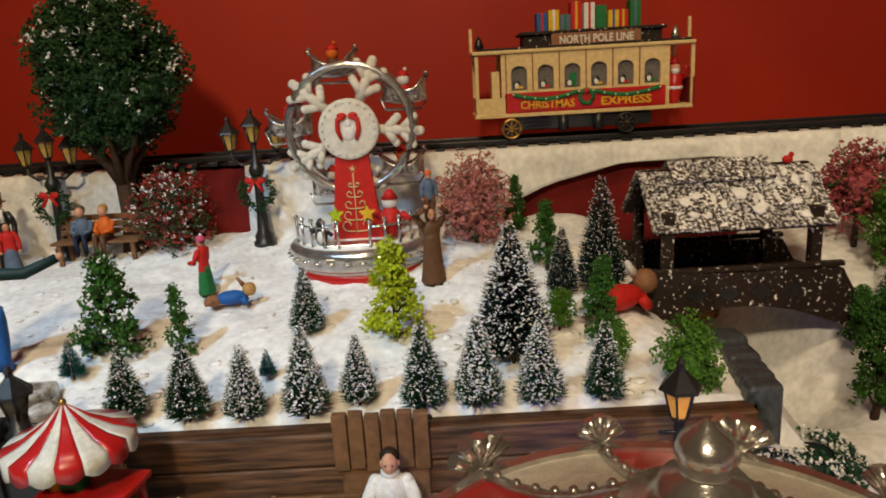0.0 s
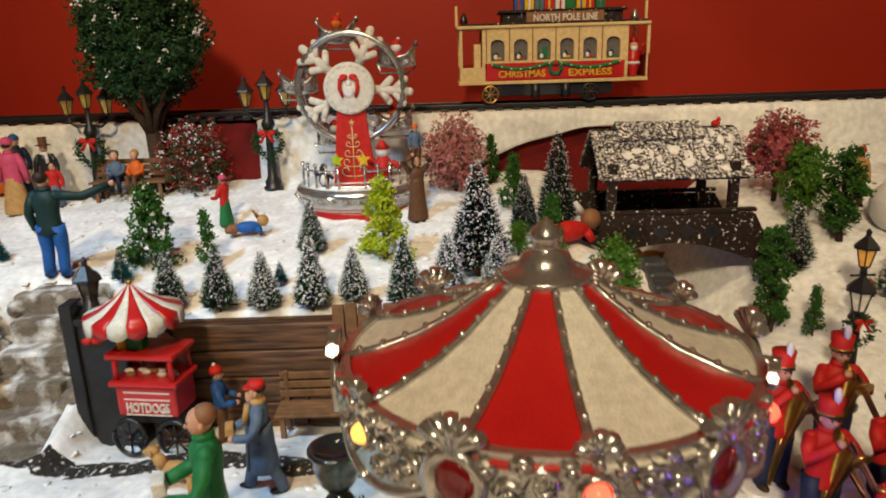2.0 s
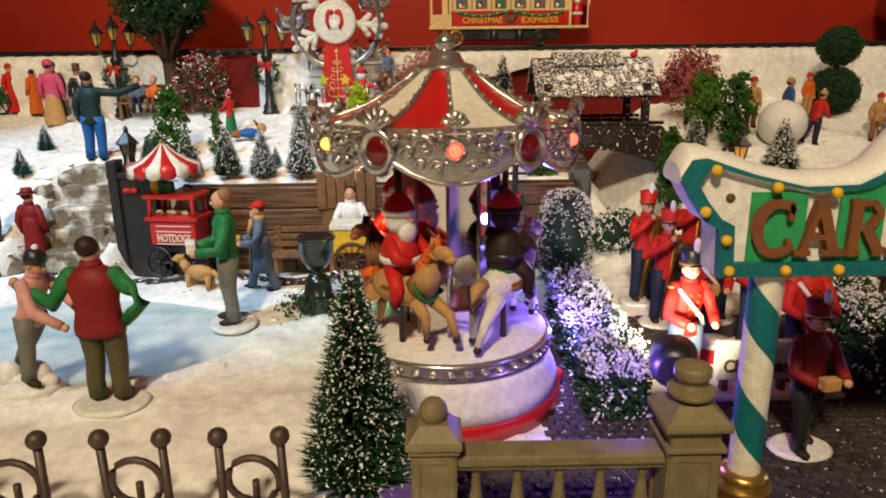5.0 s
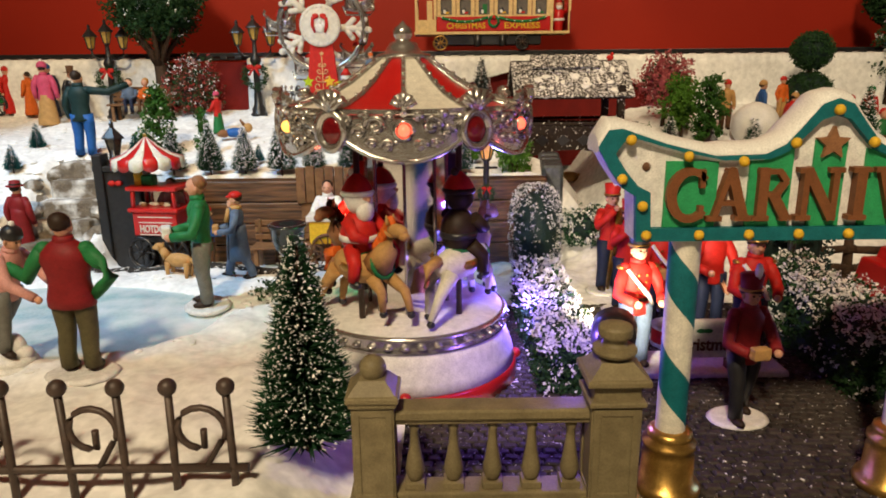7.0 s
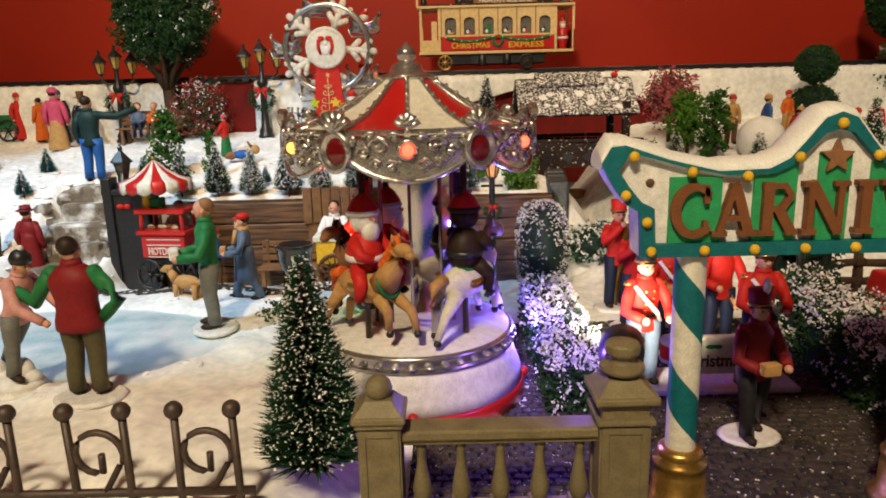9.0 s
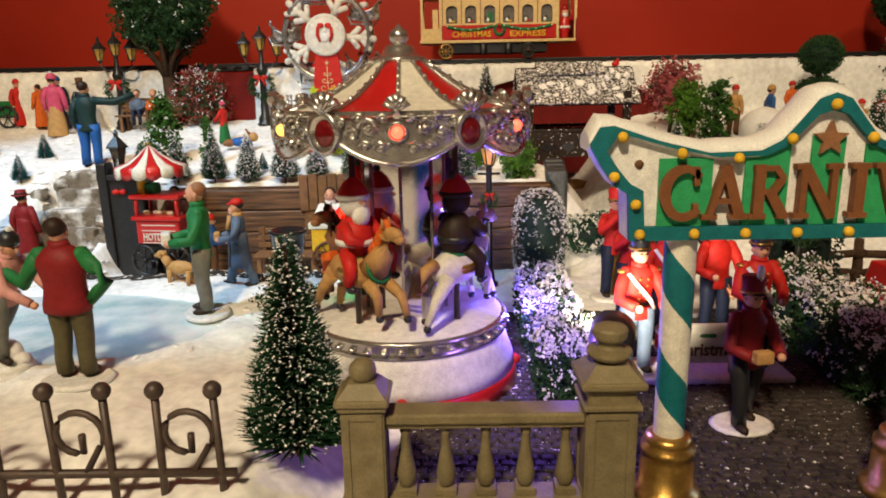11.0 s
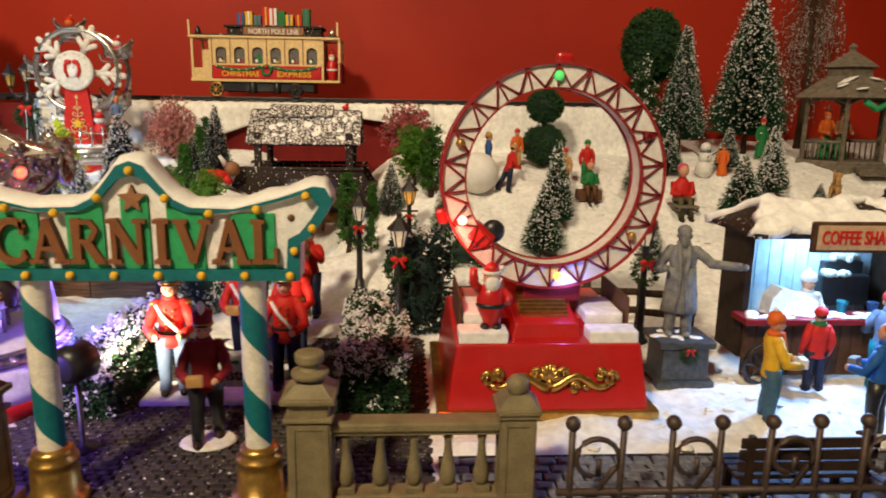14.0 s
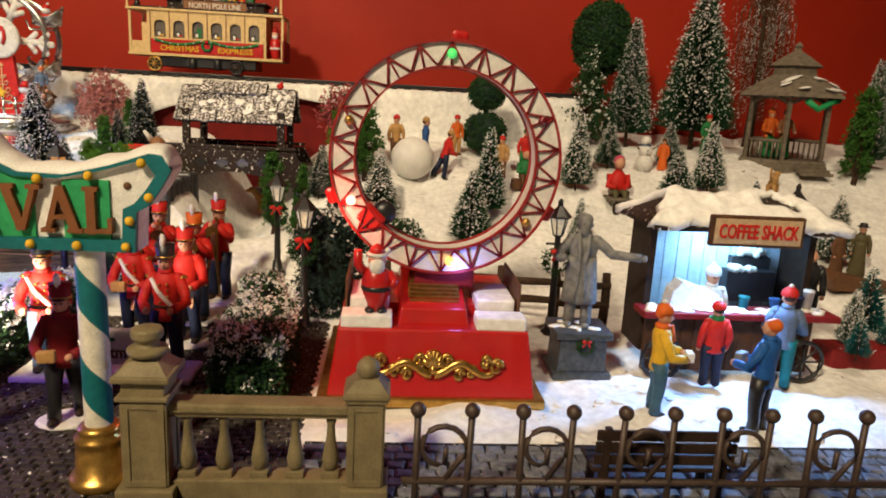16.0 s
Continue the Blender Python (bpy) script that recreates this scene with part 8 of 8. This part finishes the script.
# ---------- hot dog cart ----------
def hot_dog_cart():
    t = thing("hot_dog_cart", (-12.5, 39.7, gz(-12.5, 38.6)), "red hot dog cart with a striped scalloped awning", "food cart", rz=-8)
    t.scale = (0.86, 0.86, 1.0)
    bm = bmesh.new()
    add_box(bm, 0, 0, 3.6, 4.4, 2.8, 2.0, bev=0.15)
    add_box(bm, 0, 0, 4.75, 5.0, 3.3, 0.35, bev=0.1)
    b = part("body", bm, redplastic, t, "red cart body")
    words("lettering", "HOTDOGS", 0.85, ivory, b, (0.1, -1.46, 3.2), width=3.2)
    bm = bmesh.new()
    for z in (2.75, 3.75, 4.2):
        add_box(bm, 0.1, -1.43, z, 3.4, 0.06, 0.07)
    part("panel_trim", bm, ivory, b)
    for x in (-2.1, 2.1):
        for y in (-1.2, 1.2):
            bm = bmesh.new()
            add_tube(bm, [(x, y, 4.9), (x * 0.95, y, 6.5)], 0.2, 0, 6)
            part("upright", bm, redplastic, t)
    bm = bmesh.new()
    add_box(bm, 0, 0, 6.5, 5.0, 3.2, 0.36, bev=0.1)
    part("upper_shelf", bm, redplastic, t)
    bm = bmesh.new()
    for k in range(9):
        add_ball(bm, (-1.8 + k * 0.45, random.uniform(-0.8, 0.6), 5.05), (0.4, 0.2, 0.18), k % 3, 7)
    part("food", bm, [ivory, lbrown, white], t, "buns and sausages")
    bm = bmesh.new()
    add_lathe(bm, [(0.42, 0), (0.42, 1.0), (0.15, 1.4)], 0, 10, (-1.7, -0.4, 6.6))
    part("mustard_bottle", bm, yellow, t)
    bm = bmesh.new()
    add_box(bm, -0.7, -0.3, 7.1, 1.2, 1.0, 0.9, bev=0.15)
    part("green_crate", bm, green, t)
    bm = bmesh.new()
    add_tube(bm, [(-1.05, 0.4, 4.8), (-1.05, 0.4, 10.4)], 0.16, 0, 6)
    part("awning_pole", bm, silver, t)
    N = 16
    for k in range(N):
        a0, a1 = 2 * math.pi * k / N, 2 * math.pi * (k + 1) / N
        bm = bmesh.new()
        prof = [(0.15, 10.5), (1.1, 9.75), (2.2, 9.15), (3.2, 8.85)]
        rows = []
        for r, z in prof:
            rows.append([bm.verts.new((r * math.cos(a0 + (a1 - a0) * j / 4) * 1.02 - 1.05, r * math.sin(a0 + (a1 - a0) * j / 4) + 0.4, z)) for j in range(5)])
        rows.append([bm.verts.new((3.25 * math.cos(a0 + (a1 - a0) * j / 4) * 1.02 - 1.05, 3.25 * math.sin(a0 + (a1 - a0) * j / 4) + 0.4, 8.2 - 0.25 * math.sin(math.pi * j / 4))) for j in range(5)])
        for u, w in zip(rows, rows[1:]):
            for j in range(4):
                f = bm.faces.new((u[j], u[j + 1], w[j + 1], w[j]))
                f.smooth = True
        g = part("awning_gore", bm, redplastic if k % 2 else ivory, t)
        md = g.modifiers.new("thick", "SOLIDIFY")
        md.thickness = 0.0012
    bm = bmesh.new()
    add_ball(bm, (-1.05, 0.4, 10.6), 0.2, 0, 8)
    part("awning_knob", bm, gold, t)
    for x in (-1.5, 1.9):
        bm = bmesh.new()
        pts = [(x + 1.2 * math.cos(a), -1.6, 1.25 + 1.2 * math.sin(a)) for a in [2 * math.pi * k / 20 for k in range(21)]]
        add_tube(bm, pts, 0.16, 0, 6)
        for k in range(8):
            a = math.pi * k / 4
            add_tube(bm, [(x, -1.6, 1.25), (x + 1.2 * math.cos(a), -1.6, 1.25 + 1.2 * math.sin(a))], 0.08, 0, 5)
        add_ball(bm, (x, -1.65, 1.25), 0.25, 0, 8)
        part("wheel", bm, black, t, "black spoked wheel")
    bm = bmesh.new()
    add_tube(bm, [(-1.5, -1.4, 1.25), (-1.5, 1.4, 1.25)], 0.15, 0, 6)
    add_tube(bm, [(1.9, -1.4, 1.25), (1.9, 1.4, 1.25)], 0.15, 0, 6)
    add_box(bm, 0.2, 0, 2.3, 4.0, 2.0, 0.6)
    part("axle", bm, black, t)


hot_dog_cart()
figure("figurine", (-12.4, 41.9, 1.6), 7.0, 0, "vendor figurine in pale coat behind the hot dog cart", ivory, brown, left=FWD[0], right=FWD[1])
bm = bmesh.new()
add_box(bm, 0, 0, 0.8, 2.4, 1.4, 1.6, bev=0.1)
single("crate", bm, wood, (-12.4, 41.9, 0.3), "brown wooden crate behind the cart", "crate")


def yellow_cart():
    t = thing("snack_cart", (1.3, 39.4, gz(1.3, 39.2)), "small yellow snack cart with a spoked wheel", "food cart")
    bm = bmesh.new()
    add_box(bm, 0, 0, 2.9, 3.0, 1.8, 1.9, bev=0.15)
    part("body", bm, yellow, t)
    bm = bmesh.new()
    add_box(bm, 0, 0, 4.1, 3.4, 2.1, 0.5, bev=0.1)
    part("cart_top", bm, ivory, t)
    for y in (-1.05, 1.05):
        bm = bmesh.new()
        pts = [(1.4 * math.cos(a), y, 1.4 + 1.4 * math.sin(a)) for a in [2 * math.pi * k / 20 for k in range(21)]]
        add_tube(bm, pts, 0.14, 0, 6)
        for k in range(12):
            a = math.pi * k / 6
            add_tube(bm, [(0, y, 1.4), (1.4 * math.cos(a), y, 1.4 + 1.4 * math.sin(a))], 0.06, 0, 5)
        part("wheel", bm, brown, t, "brown spoked wheel")


yellow_cart()

# black urn planter on the plaza
t = thing("urn_planter", (0.0, 29.9, 1.9), "black glazed urn planter with greens round its foot", "planter")
bm = bmesh.new()
add_lathe(bm, [(1.15, 0), (1.2, 0.4), (1.05, 1.0), (1.12, 1.15), (0.95, 1.3), (0.85, 2.1), (0.6, 2.5), (0.3, 2.65), (0.3, 2.85), (0.6, 3.0), (0.95, 3.5), (1.15, 4.2), (1.22, 4.9), (1.34, 5.0), (1.34, 5.15), (1.15, 5.2), (1.0, 4.9), (0.02, 4.7)], 0, 22)
part("urn", bm, glossblack, t)
rr = random.Random(6)
raw_part("greenery", *leaf_cloud([Vector((rr.gauss(0, 1.1), rr.gauss(0, 0.9), abs(rr.gauss(0, 0.5)) + 0.2)) for _ in range(260)], 0.2, rr, 4), leafdeep, t, "green sprigs")

# vendor cart on the upper terrace
t = thing("gift_cart", (-47.5, 74.5, gz(-47, 74)), "dark green wooden cart piled with gifts", "cart")
bm = bmesh.new()
add_box(bm, 0, 0, 2.4, 6.0, 2.4, 1.8, bev=0.1)
part("cart_bed", bm, green, t)
for x in (-2.0, 2.0):
    bm = bmesh.new()
    pts = [(x + 1.3 * math.cos(a), -1.3, 1.3 + 1.3 * math.sin(a)) for a in [2 * math.pi * k / 18 for k in range(19)]]
    add_tube(bm, pts, 0.18, 0, 6)
    for k in range(6):
        a = math.pi * k / 3
        add_tube(bm, [(x, -1.3, 1.3), (x + 1.3 * math.cos(a), -1.3, 1.3 + 1.3 * math.sin(a))], 0.09, 0, 5)
    part("wheel", bm, black, t)
for k in range(5):
    bm = bmesh.new()
    add_box(bm, 0, 0, 0.7, 1.1, 1.2, 1.4, bev=0.06)
    part("gift", bm, (red, white, green, red, blue)[k], t, at=(-2.2 + k * 1.1, 0, 3.3))

# sign held before the band
t = thing("greeting_sign", (25.4, 20.4, 0), "cream greeting board with brown script before the band", "sign")
bm = bmesh.new()
add_box(bm, 0, 0, 2.2, 4.4, 0.5, 2.3, bev=0.15)
bd = part("board", bm, ivory, t)
words("lettering", "Christmas", 1.05, brown, bd, (0, -0.28, 1.9), width=3.6)
bm = bmesh.new()
for s in (-1, 1):
    add_ball(bm, (s * 0.2, -0.3, 2.75), (0.28, 0.06, 0.14), 0, 8)
part("holly", bm, green, bd)
for s in (-1, 1):
    bm = bmesh.new()
    add_box(bm, s * 1.6, 0, 0.65, 0.3, 0.5, 0.9)
    part("leg", bm, brown, t)
bm = bmesh.new()
add_lathe(bm, [(1.0, 0), (1.05, 0.15), (1.0, 0.3), (1.0, 1.2), (1.05, 1.35), (1.0, 1.5), (0.01, 1.5)], [1, 1, 0, 1, 1, 1], 18)
single("side_drum", bm, [red, ivory], (24.9, 24.7, 0.02), "small red and cream side drum", "drum")


bm = bmesh.new()
add_box(bm, 0, 0, 0.2, 10.6, 3.4, 0.4, bev=0.15)
single("display_stand", bm, white, (25.0, 21.3, 0), "long white base under the front bandsmen", "stand")


# small black spotlight that lights the band
t = thing("spotlight", (18.7, 14.4, 0), "small black spotlight on a thin stem", "spotlight")
bm = bmesh.new()
add_lathe(bm, [(0.7, -1.0), (1.05, -0.6), (1.1, 0.6), (0.95, 0.7), (0.9, 0.3), (0.01, 0.28)], 0, 18)
part("housing", bm, black, t, at=(0, 0, 5.0), turn=(-88, 0, -17))
bm = bmesh.new()
add_lathe(bm, [(0.9, 0), (0.85, 0.15), (0.16, 0.3), (0.13, 4.2)], 0, 12)
part("stem", bm, black, t)


# ---------- rustic rail fence ----------
def rustic_fence(pts):
    t = thing("rustic_fence", (0, 0, 0), "dark rough log rail fence behind the ride", "fence")
    for x, y in pts:
        bm = bmesh.new()
        add_tube(bm, [(x, y, -0.3), (x + 0.1, y, 2.4), (x, y, 4.6)], [0.42, 0.38, 0.34], 0, 7)
        part("log_post", bm, bark, t)
    for (xa, ya), (xb, yb) in zip(pts, pts[1:]):
        for z in (1.9, 3.5):
            bm = bmesh.new()
            m = ((xa + xb) / 2, (ya + yb) / 2, z + random.uniform(-0.25, 0.25))
            add_tube(bm, [(xa - 0.4, ya - 0.3, z), m, (xb + 0.4, yb - 0.3, z + 0.1)], [0.3, 0.34, 0.28], 0, 7)
            part("log_rail", bm, bark, t)


rustic_fence([(36.5, 34.8), (42.0, 35.0), (47.0, 35.2), (51.5, 34.6), (56.0, 34.0), (60.0, 33.2)])

# planter with small firs
bm = bmesh.new()
add_box(bm, 0, 0, 0.7, 9.0, 2.6, 1.5, bev=0.15)
single("planter_box", bm, darkred, (79.2, 26.3, 0), "dark red planter box holding teal firs", "planter")
bm = bmesh.new()
add_prism(bm, [(-3, 0.2), (3.2, 0.2), (3.6, 1.0), (2.6, 0.9), (-2.6, 2.0), (-3.2, 1.2)], -1.2, 1.2)
single("brown_sleigh", bm, brown, (88.6, 42.8, gz(88, 43)), "low brown wooden sleigh", "sleigh")

# pond ice
bm = bmesh.new()
ring = [bm.verts.new((-16.0 + 12.3 * math.cos(a) * (1 + 0.03 * math.sin(5 * a + 1) + 0.02 * math.sin(11 * a)), 25.5 + 7.4 * math.sin(a) * (1 + 0.03 * math.sin(4 * a) + 0.025 * math.sin(9 * a + 2)), 1.78)) for a in [2 * math.pi * k / 64 for k in range(64)]]
bm.faces.new(ring)
low = [bm.verts.new((v.co.x, v.co.y, 1.2)) for v in ring]
for k in range(64):
    bm.faces.new((ring[k], low[k], low[(k + 1) % 64], ring[(k + 1) % 64]))
single("pond", bm, ice, (0, 0, 0), "frozen pale turquoise pond ice", "pond", kind="structure")


# dark gravel road behind the pond
bm = bmesh.new()
rows = []
for i in range(90):
    x = -40 + i * 0.5
    w = 1.1 + 0.4 * noise.noise(Vector((x * 0.4, 0, 0)))
    c = 36.9 + 0.5 * noise.noise(Vector((x * 0.15, 3, 0)))
    rows.append([bm.verts.new((x, c + w * k, ground_z(x, c + w * k) + snow_relief(x, c + w * k) + 0.2 - 0.22 * abs(k))) for k in (-1, -0.5, 0, 0.5, 1)])
for u, w in zip(rows, rows[1:]):
    for k in range(4):
        bm.faces.new((u[k], w[k], w[k + 1], u[k + 1]))
single("road", bm, mat("dark_gravel", (0.045, 0.04, 0.035), (0.02, 0.018, 0.016), 0.9, scale=250, spots=WHITE, amount=0.1, spot_scale=300), (0, 0, 0), "dark gravel strip of road dusted with snow", "road", kind="structure")


# ---------- tufts of cotton lying on the snow ----------
def tufts():
    rnd = random.Random(77)
    bm = bmesh.new()
    bmesh.ops.create_icosphere(bm, subdivisions=2, radius=1)
    base = [v.co.copy() for v in bm.verts]
    faces = [tuple(v.index for v in f.verts) for f in bm.faces]
    bm.free()
    vs, fs = [], []
    spots = []
    for i in range(90):
        a = rnd.uniform(0, 6.283)
        spots.append((-16 + 12.6 * math.cos(a) * rnd.uniform(0.97, 1.12), 25.5 + 7.6 * math.sin(a) * rnd.uniform(1.02, 1.2), 0.55))
    for i in range(620):
        spots.append((rnd.uniform(-40, 18), rnd.uniform(45.2, 73), 0.8))
    for i in range(160):
        spots.append((rnd.uniform(-32, 0), rnd.uniform(33, 44), 0.7))
    for i in range(420):
        spots.append((rnd.uniform(36, 100), rnd.uniform(40, 72), 0.7))
    for i in range(260):
        spots.append((rnd.uniform(42, 84), rnd.uniform(13.2, 34), 0.7))
    for i in range(90):
        a = rnd.uniform(0, 6.283)
        spots.append((CX + 6.6 * math.cos(a), CY + 6.6 * math.sin(a), 0.5))
    for x, y, k in spots:
        if 13.4 < x < 38 and y < 34 and k != 0.5:
            continue
        s = rnd.uniform(0.1, 0.45) * k
        z = ground_z(x, y) + snow_relief(x, y) * flat(x, y)
        o = Vector((rnd.uniform(0, 50), rnd.uniform(0, 50), 0))
        b = len(vs)
        sx, sy, sz = s * rnd.uniform(0.8, 1.7), s * rnd.uniform(0.8, 1.4), s * rnd.uniform(0.22, 0.42)
        for c in base:
            k2 = 1 + 0.7 * noise.noise(c * 1.9 + o)
            vs.append(Vector(((x + c.x * sx * k2) * C, (y + c.y * sy * k2) * C, (z + c.z * sz * k2 - 0.02) * C)))
        fs += [tuple(i + b for i in f) for f in faces]
    me = bpy.data.meshes.new("snow_tufts")
    me.from_pydata(vs, [], fs)
    me.polygons.foreach_set("use_smooth", [True] * len(fs))
    me.materials.append(snow)
    tagged(new("snow_tufts", me), "loose tufts of white cotton snow", "snow", kind="stuff")


tufts()


# ---------- cobbles and flagstones ----------
def cobbles(name, x0, x1, y0, y1, sx, sy, m, base, near, label, skip=None, seed=1):
    rnd = random.Random(seed)
    st = tagged(new(name), label, "pavement", kind="structure")
    bm = bmesh.new()
    xm = x0 + 5.0 if skip else x0
    add_box(bm, (xm + x1) / 2, (y0 + y1) / 2, -0.20, x1 - xm, y1 - y0, 0.3)
    if skip:
        add_box(bm, (x0 + xm) / 2, (y0 + 15.2) / 2, -0.20, xm - x0, 15.2 - y0, 0.3)
    part("bedding", bm, base, st)

    def stone_data(k):
        r2 = random.Random(k)
        c = [(-0.46, -0.46), (0.46, -0.46), (0.46, 0.46), (-0.46, 0.46)]
        c = [(x * sx + r2.uniform(-1, 1) * sx * 0.1, y * sy + r2.uniform(-1, 1) * sy * 0.1) for x, y in c]
        v = [(x, y, -0.1) for x, y in c] + [(x * 0.97, y * 0.97, 0.02) for x, y in c] + [(x * 0.72, y * 0.72, 0.09) for x, y in c]
        f = [(8, 9, 10, 11)] + [(i + q, (i + 1) % 4 + q, (i + 1) % 4 + q + 4, i + q + 4) for q in (0, 4) for i in range(4)]
        return v, f
    kinds = [stone_data(k) for k in range(6)]
    meshes = []
    for v, f in kinds:
        me = bpy.data.meshes.new("cobble")
        me.from_pydata([(x * C, y * C, z * C) for x, y, z in v], [], f)
        me.materials.append(m)
        meshes.append(me)
    vs, fs, n = [], [], 0
    j = 0
    y = y0 + sy / 2
    while y < y1:
        x = x0 + sx / 2 + (sx / 2 if j % 2 else 0)
        while x < x1:
            if not (skip and skip(x, y)):
                k, z, a = rnd.randrange(6), rnd.uniform(-0.03, 0.03), rnd.uniform(-6, 6)
                if near(x, y) and n < 300:
                    ob = new("cobble", meshes[k])
                    ob.parent = st
                    ob.matrix_basis = pose(x * C, y * C, z * C, rnd.uniform(-2, 2), rnd.uniform(-2, 2), a)
                    n += 1
                else:
                    b = len(vs)
                    ca, sa = math.cos(radians(a)), math.sin(radians(a))
                    vs += [((x + p * ca - q * sa) * C, (y + p * sa + q * ca) * C, (z + r) * C) for p, q, r in kinds[k][0]]
                    fs += [tuple(i + b for i in f) for f in kinds[k][1]]
            x += sx
        y += sy
        j += 1
    me = bpy.data.meshes.new("far_cobbles")
    me.from_pydata(vs, [], fs)
    me.materials.append(m)
    ob = new("far_cobbles", me)
    ob.parent = st
    tagged(ob, kind="stuff")


cobbles("pavement_1", 8.6, 37.6, -6, 32.6, 0.72, 0.5, paving, grout, lambda x, y: 20.5 < x < 28.6 and 7 < y < 16.5, "dark brown cobbled plaza dusted with snow", lambda x, y: (x - CX) ** 2 + (y - CY) ** 2 < 40 or (x < 13.6 and y > 15.2))
cobbles("pavement_2", 38.0, 84.0, -4, 13.2, 1.05, 0.8, bluepave, grout, lambda x, y: 52 < x < 72 and 6 < y < 13.2, "blue-grey flagstone path with dark joints", seed=2)
